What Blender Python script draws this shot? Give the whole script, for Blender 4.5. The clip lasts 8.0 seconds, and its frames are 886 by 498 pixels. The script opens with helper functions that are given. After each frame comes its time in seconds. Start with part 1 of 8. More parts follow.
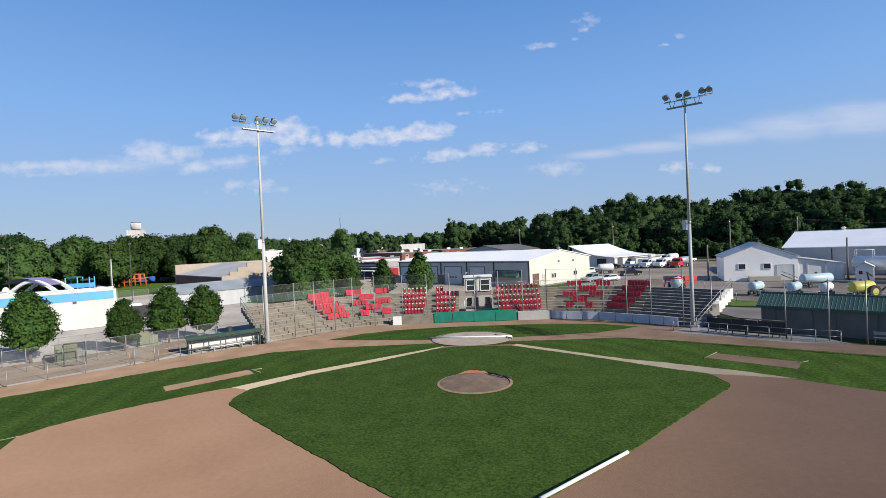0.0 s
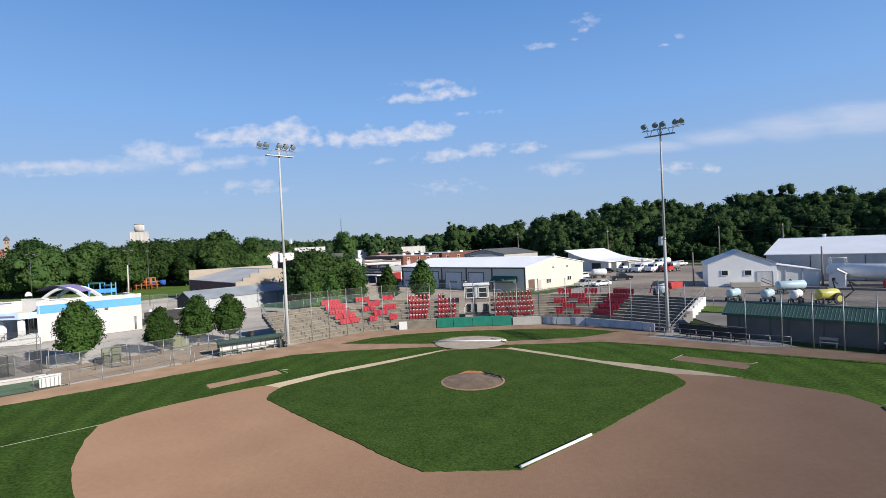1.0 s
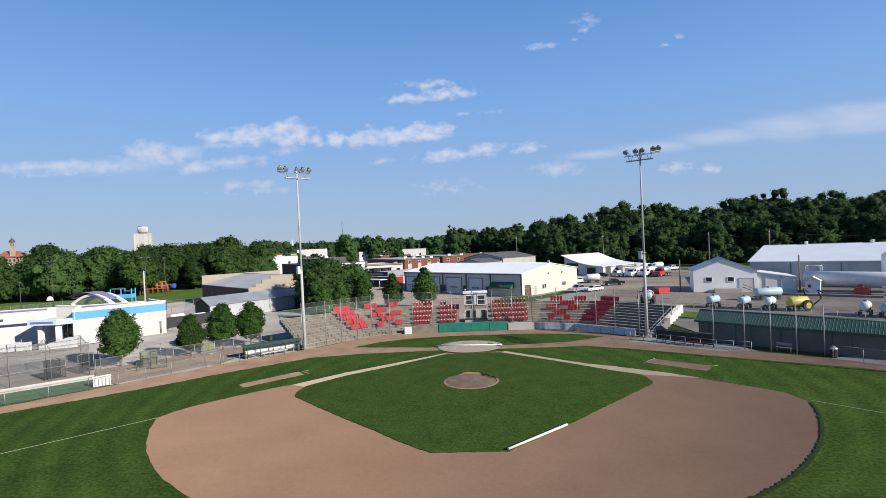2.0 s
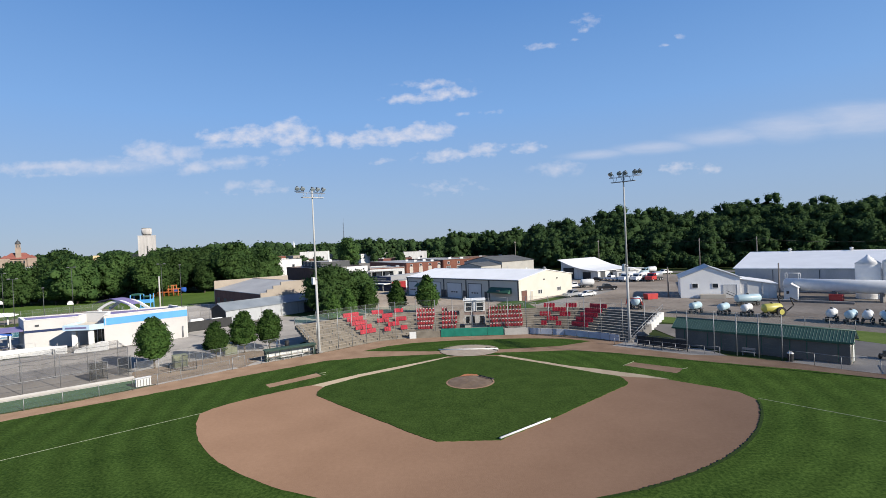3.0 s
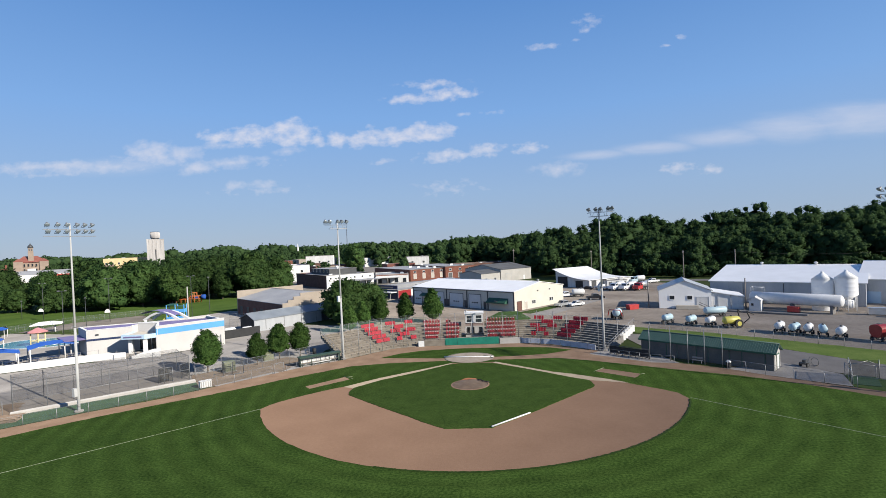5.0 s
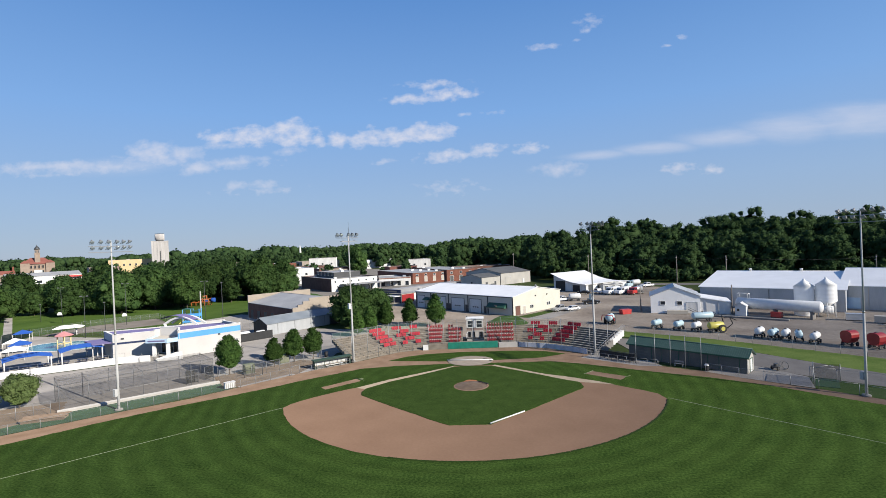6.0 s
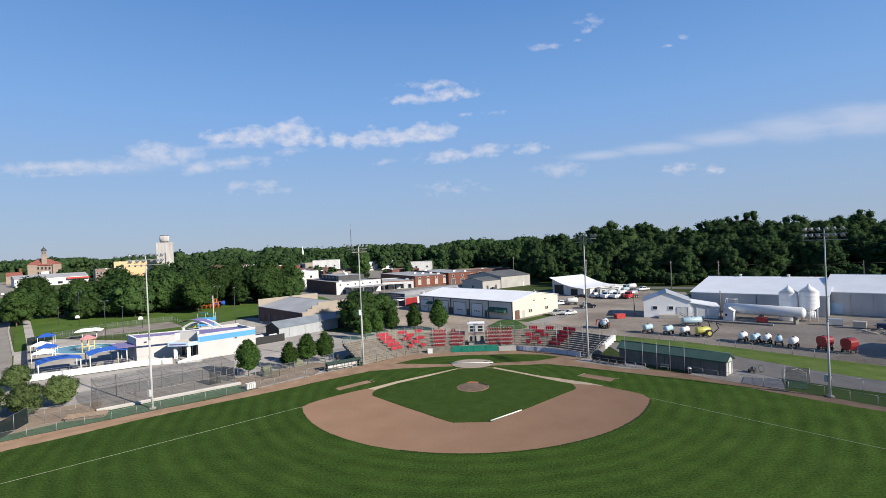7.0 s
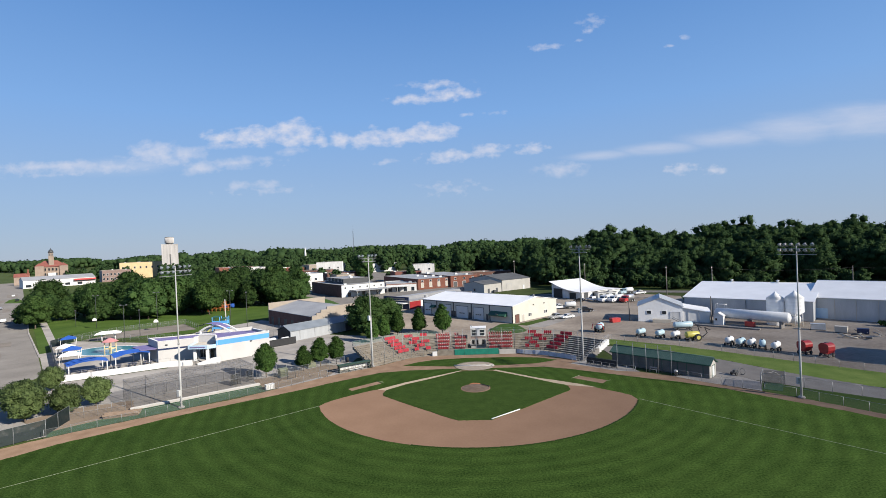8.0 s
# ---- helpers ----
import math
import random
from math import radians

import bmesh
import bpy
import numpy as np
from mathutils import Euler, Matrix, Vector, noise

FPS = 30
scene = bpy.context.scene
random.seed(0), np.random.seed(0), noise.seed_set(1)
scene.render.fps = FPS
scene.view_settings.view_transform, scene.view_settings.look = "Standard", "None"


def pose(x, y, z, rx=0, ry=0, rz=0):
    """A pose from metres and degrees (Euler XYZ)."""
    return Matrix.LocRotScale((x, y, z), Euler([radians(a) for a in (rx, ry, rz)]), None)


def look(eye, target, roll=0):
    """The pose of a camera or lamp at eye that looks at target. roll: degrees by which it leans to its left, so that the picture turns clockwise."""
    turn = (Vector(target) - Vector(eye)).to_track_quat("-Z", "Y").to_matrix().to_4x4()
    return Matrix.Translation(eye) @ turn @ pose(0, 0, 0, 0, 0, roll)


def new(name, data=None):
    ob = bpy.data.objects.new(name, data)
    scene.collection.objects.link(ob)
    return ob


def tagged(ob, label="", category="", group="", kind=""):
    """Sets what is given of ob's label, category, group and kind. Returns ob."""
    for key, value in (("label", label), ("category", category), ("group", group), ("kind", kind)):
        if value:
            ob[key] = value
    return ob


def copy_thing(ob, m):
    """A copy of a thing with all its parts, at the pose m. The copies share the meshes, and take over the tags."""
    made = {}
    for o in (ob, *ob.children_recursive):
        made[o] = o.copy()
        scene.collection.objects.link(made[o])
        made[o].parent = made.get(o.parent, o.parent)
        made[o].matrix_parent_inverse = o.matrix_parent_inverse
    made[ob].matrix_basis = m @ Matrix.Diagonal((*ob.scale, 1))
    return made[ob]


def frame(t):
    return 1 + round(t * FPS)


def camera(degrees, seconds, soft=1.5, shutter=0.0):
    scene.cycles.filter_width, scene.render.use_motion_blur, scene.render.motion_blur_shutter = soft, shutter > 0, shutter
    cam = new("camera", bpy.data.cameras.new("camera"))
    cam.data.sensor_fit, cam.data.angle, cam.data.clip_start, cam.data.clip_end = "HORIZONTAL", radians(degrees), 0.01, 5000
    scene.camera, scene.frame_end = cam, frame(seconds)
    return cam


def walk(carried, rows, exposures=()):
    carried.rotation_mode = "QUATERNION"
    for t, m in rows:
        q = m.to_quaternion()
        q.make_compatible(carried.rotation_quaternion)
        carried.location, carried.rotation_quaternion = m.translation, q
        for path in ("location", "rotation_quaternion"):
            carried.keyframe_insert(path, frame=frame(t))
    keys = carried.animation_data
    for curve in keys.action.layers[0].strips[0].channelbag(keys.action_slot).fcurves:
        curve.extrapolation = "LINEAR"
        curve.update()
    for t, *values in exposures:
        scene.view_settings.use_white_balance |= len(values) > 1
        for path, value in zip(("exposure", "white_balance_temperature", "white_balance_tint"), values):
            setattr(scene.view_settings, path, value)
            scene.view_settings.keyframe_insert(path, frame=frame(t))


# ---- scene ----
cam = camera(84.0, 8.0, soft=0.7)
PATH = [  # seconds, x, y, z, yaw to the left, pitch up, roll
    (0, -0.036, -51.094, 9.622, 3.743, -0.609, -2.520),
    (0.5, 0.067, -54.108, 10.400, 3.730, -0.601, -2.528),
    (1, 0.183, -57.183, 11.221, 3.722, -0.592, -2.533),
    (1.5, 0.306, -60.313, 12.083, 3.720, -0.584, -2.536),
    (3, 0.693, -69.977, 14.873, 3.742, -0.558, -2.532),
    (3.5, 0.815, -73.270, 15.858, 3.760, -0.549, -2.526),
    (4, 0.928, -76.589, 16.865, 3.783, -0.540, -2.517),
    (4.5, 1.029, -79.927, 17.890, 3.812, -0.531, -2.506),
    (6, 1.219, -90.003, 21.033, 3.927, -0.504, -2.460),
    (6.5, 1.234, -93.362, 22.091, 3.976, -0.495, -2.441),
    (7, 1.218, -96.711, 23.148, 4.030, -0.486, -2.418),
    (7.5, 1.169, -100.045, 24.200, 4.089, -0.477, -2.394),
    (8, 1.083, -103.357, 25.244, 4.153, -0.467, -2.367),
]


def aim(yaw, pitch):
    a, b = radians(yaw), radians(pitch)
    return Vector((-math.sin(a) * math.cos(b), math.cos(a) * math.cos(b), math.sin(b)))


EXPOSURE = 0.5
walk(cam, [(t, look((x, y, z), Vector((x, y, z)) + aim(yaw, pitch), roll)) for t, x, y, z, yaw, pitch, roll in PATH], [(0.0, EXPOSURE), (1.0, EXPOSURE), (3.0, EXPOSURE - 0.08), (8.0, EXPOSURE - 0.08)])

# ---- light ----
SUN_AZIMUTH, SUN_HEIGHT = -32.0, 23.8  # degrees from +x towards +y, and above the horizon
sun_way = Vector((math.cos(radians(SUN_AZIMUTH)) * math.cos(radians(SUN_HEIGHT)), math.sin(radians(SUN_AZIMUTH)) * math.cos(radians(SUN_HEIGHT)), math.sin(radians(SUN_HEIGHT))))
sun = new("sun", bpy.data.lights.new("sun", "SUN"))
sun.data.energy, sun.data.angle, sun.data.color = 5.0, radians(0.53), (1.0, 0.92, 0.80)
sun.matrix_world = look(sun_way * 300, (0, 0, 0))

world = bpy.data.worlds.new("sky")
scene.world = world
world.use_nodes = True


def build_sky():
    nt = world.node_tree
    nt.nodes.clear()
    n, link = nt.nodes.new, nt.links.new

    def m(op, a, b=None, c=None, clamp=False):
        k = n("ShaderNodeMath")
        k.operation, k.use_clamp = op, clamp
        for i, v in enumerate((a, b, c)):
            if v is None:
                continue
            if isinstance(v, (int, float)):
                k.inputs[i].default_value = v
            else:
                link(v, k.inputs[i])
        return k.outputs[0]

    sky = n("ShaderNodeTexSky")
    sky.sky_type, sky.sun_disc = "NISHITA", False
    sky.sun_elevation, sky.sun_rotation = radians(SUN_HEIGHT), radians(90 - SUN_AZIMUTH)
    sky.altitude, sky.air_density, sky.dust_density, sky.ozone_density = 300, 1.0, 0.2, 3.0
    co = n("ShaderNodeTexCoord")
    sep = n("ShaderNodeSeparateXYZ")
    link(co.outputs["Generated"], sep.inputs[0])
    ahead = m("MAXIMUM", sep.outputs[1], 0.02)
    u, v = m("DIVIDE", sep.outputs[0], ahead), m("DIVIDE", sep.outputs[2], ahead)
    flat = n("ShaderNodeCombineXYZ")
    link(u, flat.inputs[0])
    link(v, flat.inputs[1])

    def noise(sx, sy, detail, rough):
        sc = n("ShaderNodeVectorMath")
        sc.operation = "MULTIPLY"
        sc.inputs[1].default_value = (sx, sy, 1)
        link(flat.outputs[0], sc.inputs[0])
        k = n("ShaderNodeTexNoise")
        k.inputs["Scale"].default_value, k.inputs["Detail"].default_value, k.inputs["Roughness"].default_value = 1.0, detail, rough
        link(sc.outputs[0], k.inputs["Vector"])
        return k.outputs[0]

    def bank(puffs, edge=1.45):
        """The nearest puff of a bank: (across, up, half width, half height, weight) of each."""
        total = None
        for cu, cv, w, h, k in puffs:
            off = n("ShaderNodeVectorMath")
            off.operation = "MULTIPLY_ADD"
            off.inputs[1].default_value, off.inputs[2].default_value = (1 / w, 1 / h, 0), (-cu / w, -cv / h, 0)
            link(flat.outputs[0], off.inputs[0])
            far = n("ShaderNodeVectorMath")
            far.operation = "LENGTH"
            link(off.outputs[0], far.inputs[0])
            one = m("MULTIPLY_ADD", far.outputs["Value"], -k, edge * k, clamp=True)
            total = one if total is None else m("MAXIMUM", total, one)
        return total

    front = m("GREATER_THAN", sep.outputs[1], 0.03)
    lumpy, streaky = noise(34, 52, 7, 0.58), noise(9, 42, 7, 0.62)
    # heaped clouds, low on the sky
    heaps = bank([
        (-0.527, 0.246, 0.046, 0.015, 0.8), (-0.448, 0.244, 0.060, 0.020, 1.05), (-0.372, 0.244, 0.046, 0.027, 1.15), (-0.318, 0.228, 0.02, 0.015, 0.7), (-0.275, 0.227, 0.022, 0.017, 1.0),
        (-0.224, 0.223, 0.048, 0.016, 1.0), (-0.154, 0.224, 0.068, 0.016, 1.0), (-0.09, 0.230, 0.054, 0.018, 1.1), (-0.112, 0.300, 0.057, 0.011, 0.82), (-0.046, 0.305, 0.055, 0.015, 0.78),
        (-0.075, 0.325, 0.066, 0.010, 0.64), (-0.056, 0.179, 0.062, 0.013, 0.75), (0.029, 0.188, 0.038, 0.015, 0.8), (0.113, 0.186, 0.033, 0.012, 0.7), (0.404, 0.129, 0.033, 0.011, 0.75), (0.458, 0.125, 0.024, 0.011, 0.75),
    ])
    lows = bank([
        (-0.694, 0.236, 0.02, 0.013, 0.85), (-0.656, 0.230, 0.018, 0.011, 0.7), (-0.66, 0.210, 0.09, 0.022, 0.7), (-0.78, 0.197, 0.13, 0.014, 0.75), (-0.95, 0.204, 0.12, 0.012, 0.75), (-0.873, 0.202, 0.055, 0.015, 0.85),
        (-0.58, 0.184, 0.047, 0.016, 0.7), (-0.675, 0.222, 0.060, 0.020, 0.85), (-0.615, 0.212, 0.050, 0.018, 0.75), (-0.50, 0.190, 0.070, 0.013, 0.7), (-0.495, 0.142, 0.02, 0.011, 0.6), (-0.438, 0.141, 0.03, 0.010, 0.6), (0.172, 0.141, 0.05, 0.015, 0.6), (-0.378, 0.208, 0.03, 0.010, 0.6), (-0.52, 0.228, 0.05, 0.008, 0.55),
    ])
    lump = m("SUBTRACT", lumpy, 0.5)
    dens = m("MULTIPLY", m("SUBTRACT", m("MULTIPLY_ADD", lump, 2.7, heaps), 0.26), 1.0, clamp=True)
    dens = m("MULTIPLY", m("MULTIPLY", dens, m("MULTIPLY", heaps, 4.0, clamp=True)), 0.74)
    low = m("MULTIPLY", m("SUBTRACT", m("MULTIPLY_ADD", lump, 2.0, lows), 0.16), 0.95, clamp=True)
    dens = m("MAXIMUM", dens, m("MULTIPLY", m("MULTIPLY", low, m("MULTIPLY", lows, 4.0, clamp=True)), 0.58))
    # thin wisps and the high veil
    wisps = bank([
        (-0.010, 0.262, 0.016, 0.005, 0.8), (0.048, 0.262, 0.024, 0.005, 0.8), (-0.208, 0.250, 0.012, 0.008, 0.7), (-0.185, 0.174, 0.034, 0.007, 0.7), (-0.055, 0.113, 0.08, 0.018, 0.55), (0.241, 0.432, 0.030, 0.014, 0.75), (0.236, 0.412, 0.012, 0.006, 0.7),
        (0.150, 0.386, 0.042, 0.008, 0.85), (0.213, 0.396, 0.010, 0.004, 0.7), (0.417, 0.387, 0.012, 0.006, 0.8), (0.392, 0.372, 0.012, 0.004, 0.75), (-0.45, 0.186, 0.085, 0.010, 0.6), (-0.46, 0.130, 0.11, 0.010, 0.55), (-0.87, 0.186, 0.14, 0.006, 0.5),
    ])
    veil = bank([(0.245, 0.165, 0.085, 0.012, 0.75), (0.362, 0.172, 0.10, 0.016, 0.75), (0.492, 0.186, 0.11, 0.024, 0.75), (0.62, 0.198, 0.13, 0.034, 0.8), (0.76, 0.206, 0.17, 0.040, 0.85), (0.95, 0.205, 0.2, 0.044, 0.85), (-0.75, 0.197, 0.25, 0.024, 0.5)], 1.15)
    streak = m("SUBTRACT", streaky, 0.5)
    thin = m("MULTIPLY", m("SUBTRACT", m("MULTIPLY_ADD", lump, 3.6, wisps), 0.42), 0.9, clamp=True)
    dens = m("MAXIMUM", dens, m("MULTIPLY", m("MULTIPLY", thin, m("MULTIPLY", wisps, 3.0, clamp=True)), 0.5))
    sheet = m("MULTIPLY", m("MULTIPLY_ADD", streak, 1.1, veil), 0.62, clamp=True)
    dens = m("MAXIMUM", dens, m("MULTIPLY", m("MULTIPLY", sheet, m("MULTIPLY", veil, 2.2, clamp=True)), 0.76))
    dens = m("MULTIPLY", dens, front)
    # morning haze: the clear sky's own colour, paled and blued towards the horizon
    haze = n("ShaderNodeValToRGB")
    link(sep.outputs[2], haze.inputs[0])
    el = haze.color_ramp.elements
    el[0].position, el[0].color = 0.0, (0.255, 0.325, 0.435, 1)
    el[1].position, el[1].color = 1.0, (0.020, 0.055, 0.17, 1)
    for at_, c_ in ((0.10, (0.228, 0.335, 0.510, 1)), (0.25, (0.158, 0.305, 0.575, 1)), (0.45, (0.083, 0.208, 0.478, 1)), (0.65, (0.034, 0.095, 0.27, 1))):
        e_ = el.new(at_)
        e_.color = c_
    scale_ = n("ShaderNodeVectorMath")
    scale_.operation = "SCALE"
    scale_.inputs["Scale"].default_value = 1.0 / SKY_STRENGTH
    link(haze.outputs[0], scale_.inputs[0])
    hsv = n("ShaderNodeMix")
    hsv.data_type = "RGBA"
    hsv.inputs["Factor"].default_value = 0.92
    link(sky.outputs[0], hsv.inputs["A"])
    link(scale_.outputs[0], hsv.inputs["B"])
    mix = n("ShaderNodeMix")
    mix.data_type = "RGBA"
    link(dens, mix.inputs["Factor"])
    link(hsv.outputs["Result"], mix.inputs["A"])
    mix.inputs["B"].default_value = (5.1, 5.1, 5.65, 1)
    bg = n("ShaderNodeBackground")
    bg.inputs["Strength"].default_value = SKY_STRENGTH
    link(mix.outputs["Result"], bg.inputs["Color"])
    out = n("ShaderNodeOutputWorld")
    link(bg.outputs[0], out.inputs["Surface"])


SKY_STRENGTH = 0.11
build_sky()


# ---- materials ----
def surface(name, dark, light, scale=1.0, rough=0.8, bump=0.0, bump_scale=None, metal=0.0, fine=0.35, spread=1.0, random_tint=0.0, streak=None, spec=0.5):
    """A mottled surface: large patches between two colours, fine grain, and relief. streak: squeeze of the grain along x, y, z."""
    mt = bpy.data.materials.new(name)
    mt.use_nodes = True
    nt = mt.node_tree
    n, link = nt.nodes.new, nt.links.new
    bsdf = nt.nodes["Principled BSDF"]
    geo = n("ShaderNodeNewGeometry")
    co = geo.outputs["Position"]
    if streak:
        mp = n("ShaderNodeMapping")
        mp.inputs["Scale"].default_value = streak
        link(co, mp.inputs["Vector"])
        co = mp.outputs[0]
    a, b = n("ShaderNodeTexNoise"), n("ShaderNodeTexNoise")
    a.inputs["Scale"].default_value, a.inputs["Detail"].default_value = scale, 6
    b.inputs["Scale"].default_value, b.inputs["Detail"].default_value, b.inputs["Roughness"].default_value = scale * 14, 8, 0.7
    link(co, a.inputs["Vector"])
    link(co, b.inputs["Vector"])
    mx = n("ShaderNodeMix")
    mx.inputs["Factor"].default_value = fine
    link(a.outputs[0], mx.inputs["A"])
    link(b.outputs[0], mx.inputs["B"])
    ramp = n("ShaderNodeValToRGB")
    ramp.color_ramp.elements[0].position, ramp.color_ramp.elements[1].position = 0.5 - 0.17 * spread, 0.5 + 0.17 * spread
    ramp.color_ramp.elements[0].color, ramp.color_ramp.elements[1].color = (*dark, 1), (*light, 1)
    link(mx.outputs[0], ramp.inputs[0])
    colour = ramp.outputs[0]
    if random_tint:
        info = n("ShaderNodeObjectInfo")
        hs = n("ShaderNodeHueSaturation")
        mr = n("ShaderNodeMapRange")
        mr.inputs["To Min"].default_value, mr.inputs["To Max"].default_value = 1 - random_tint, 1 + random_tint
        link(info.outputs["Random"], mr.inputs["Value"])
        link(mr.outputs[0], hs.inputs["Value"])
        link(colour, hs.inputs["Color"])
        colour = hs.outputs[0]
    link(colour, bsdf.inputs["Base Color"])
    bsdf.inputs["Roughness"].default_value, bsdf.inputs["Metallic"].default_value = rough, metal
    bsdf.inputs["Specular IOR Level"].default_value = spec
    bsdf.inputs["Diffuse Roughness"].default_value = 0.0 if spec < 0.05 else rough
    if bump:
        c = n("ShaderNodeTexNoise")
        c.inputs["Scale"].default_value, c.inputs["Detail"].default_value = bump_scale or scale * 10, 5
        link(co, c.inputs["Vector"])
        bp = n("ShaderNodeBump")
        bp.inputs["Strength"].default_value, bp.inputs["Distance"].default_value = bump, 0.05
        link(c.outputs[0], bp.inputs["Height"])
        link(bp.outputs[0], bsdf.inputs["Normal"])
    return mt


def rings(mt, middle, period, strength, warp=0.35):
    """Mowing bands of a lawn: rings round a point, leaning the grass lighter and darker."""
    nt = mt.node_tree
    n, link = nt.nodes.new, nt.links.new
    bsdf = nt.nodes["Principled BSDF"]
    source = bsdf.inputs["Base Color"].links[0].from_socket
    geo = n("ShaderNodeNewGeometry")
    dist = n("ShaderNodeVectorMath")
    dist.operation = "DISTANCE"
    dist.inputs[1].default_value = (*middle, 0)
    link(geo.outputs["Position"], dist.inputs[0])
    no = n("ShaderNodeTexNoise")
    no.inputs["Scale"].default_value, no.inputs["Detail"].default_value = 0.09, 2
    link(geo.outputs["Position"], no.inputs["Vector"])

    def m(op, a, b):
        k = n("ShaderNodeMath")
        k.operation = op
        for i, v in enumerate((a, b)):
            if isinstance(v, (int, float)):
                k.inputs[i].default_value = v
            else:
                link(v, k.inputs[i])
        return k.outputs[0]

    wave = m("SINE", m("MULTIPLY", m("ADD", dist.outputs["Value"], m("MULTIPLY", no.outputs[0], warp * 10)), 2 * math.pi / period), 0)
    value = m("ADD", 1.0, m("MULTIPLY", m("MULTIPLY", wave, strength), no.outputs[0]))
    hs = n("ShaderNodeHueSaturation")
    link(value, hs.inputs["Value"])
    link(source, hs.inputs["Color"])
    link(hs.outputs[0], bsdf.inputs["Base Color"])
    return mt


def leafage(name, dark, light, scale=0.35, relief=3.0):
    """Leaves: each clump its own green, some light coming through."""
    mt = bpy.data.materials.new(name)
    mt.use_nodes = True
    nt = mt.node_tree
    n, link = nt.nodes.new, nt.links.new
    bsdf, out = nt.nodes["Principled BSDF"], nt.nodes["Material Output"]
    geo = n("ShaderNodeNewGeometry")
    no = n("ShaderNodeTexNoise")
    no.inputs["Scale"].default_value, no.inputs["Detail"].default_value = scale, 4
    link(geo.outputs["Position"], no.inputs["Vector"])
    mx = n("ShaderNodeMix")
    mx.inputs["Factor"].default_value = 0.3
    link(no.outputs[0], mx.inputs["A"])
    link(geo.outputs["Random Per Island"], mx.inputs["B"])
    ramp = n("ShaderNodeValToRGB")
    ramp.color_ramp.elements[0].position, ramp.color_ramp.elements[1].position = 0.2, 0.8
    ramp.color_ramp.elements[0].color, ramp.color_ramp.elements[1].color = (*dark, 1), (*light, 1)
    link(mx.outputs[0], ramp.inputs[0])
    info = n("ShaderNodeObjectInfo")
    mr = n("ShaderNodeMapRange")
    mr.inputs["To Min"].default_value, mr.inputs["To Max"].default_value = 0.74, 1.30
    link(info.outputs["Random"], mr.inputs["Value"])
    hs = n("ShaderNodeHueSaturation")
    link(mr.outputs[0], hs.inputs["Value"])
    link(ramp.outputs[0], hs.inputs["Color"])
    link(hs.outputs[0], bsdf.inputs["Base Color"])
    bsdf.inputs["Roughness"].default_value, bsdf.inputs["Specular IOR Level"].default_value = 0.7, 0.06
    grain = n("ShaderNodeTexNoise")
    grain.inputs["Scale"].default_value, grain.inputs["Detail"].default_value = relief, 6
    link(geo.outputs["Position"], grain.inputs["Vector"])
    bp = n("ShaderNodeBump")
    bp.inputs["Strength"].default_value, bp.inputs["Distance"].default_value = 0.8, 0.9 / relief
    link(grain.outputs[0], bp.inputs["Height"])
    link(bp.outputs[0], bsdf.inputs["Normal"])
    tr = n("ShaderNodeBsdfTranslucent")
    link(hs.outputs[0], tr.inputs["Color"])
    ms = n("ShaderNodeMixShader")
    ms.inputs[0].default_value = 0.42
    link(bsdf.outputs[0], ms.inputs[1])
    link(tr.outputs[0], ms.inputs[2])
    link(ms.outputs[0], out.inputs["Surface"])
    return mt


def netting(name, colour, cover, metal=0.6):
    """Woven wire or mesh too fine to see: lets most light through."""
    mt = bpy.data.materials.new(name)
    mt.use_nodes = True
    nt = mt.node_tree
    n, link = nt.nodes.new, nt.links.new
    bsdf, out = nt.nodes["Principled BSDF"], nt.nodes["Material Output"]
    bsdf.inputs["Base Color"].default_value = (*colour, 1)
    bsdf.inputs["Roughness"].default_value, bsdf.inputs["Metallic"].default_value = 0.5, metal
    geo = n("ShaderNodeNewGeometry")
    no = n("ShaderNodeTexNoise")
    no.inputs["Scale"].default_value, no.inputs["Detail"].default_value = 1.5, 3
    link(geo.outputs["Position"], no.inputs["Vector"])
    mr = n("ShaderNodeMapRange")
    mr.inputs["To Min"].default_value, mr.inputs["To Max"].default_value = cover * 0.6, cover * 1.4
    link(no.outputs[0], mr.inputs["Value"])
    tr = n("ShaderNodeBsdfTransparent")
    ms = n("ShaderNodeMixShader")
    link(mr.outputs[0], ms.inputs[0])
    link(tr.outputs[0], ms.inputs[1])
    link(bsdf.outputs[0], ms.inputs[2])
    link(ms.outputs[0], out.inputs["Surface"])
    return mt


M = {}
M["lawn"] = rings(surface("lawn", (0.0252, 0.053, 0.0098), (0.0725, 0.123, 0.0245), 0.30, 0.9, 0.26, 8.0, fine=0.80, spread=0.55, spec=0.02), (0, -14), 2.3, 0.20, 0.15)
M["infield_lawn"] = surface("infield_lawn", (0.0262, 0.0495, 0.0102), (0.072, 0.119, 0.0256), 0.5, 0.9, 0.32, 9.0, fine=0.82, spread=0.6, spec=0.02)
M["rough_grass"] = surface("rough_grass", (0.064, 0.116, 0.026), (0.165, 0.212, 0.064), 0.30, 0.95, 0.6, 9.0, fine=0.55, spec=0.02)
M["stucco"] = surface("stucco", (0.52, 0.508, 0.495), (0.61, 0.598, 0.58), 0.35, 0.85, 0.15, 12.0, fine=0.35)
M["pink"] = surface("pink", (0.46, 0.20, 0.20), (0.54, 0.26, 0.26), 1.0, 0.6)
M["pale_yellow"] = surface("pale_yellow", (0.60, 0.50, 0.26), (0.68, 0.58, 0.33), 1.0, 0.6)
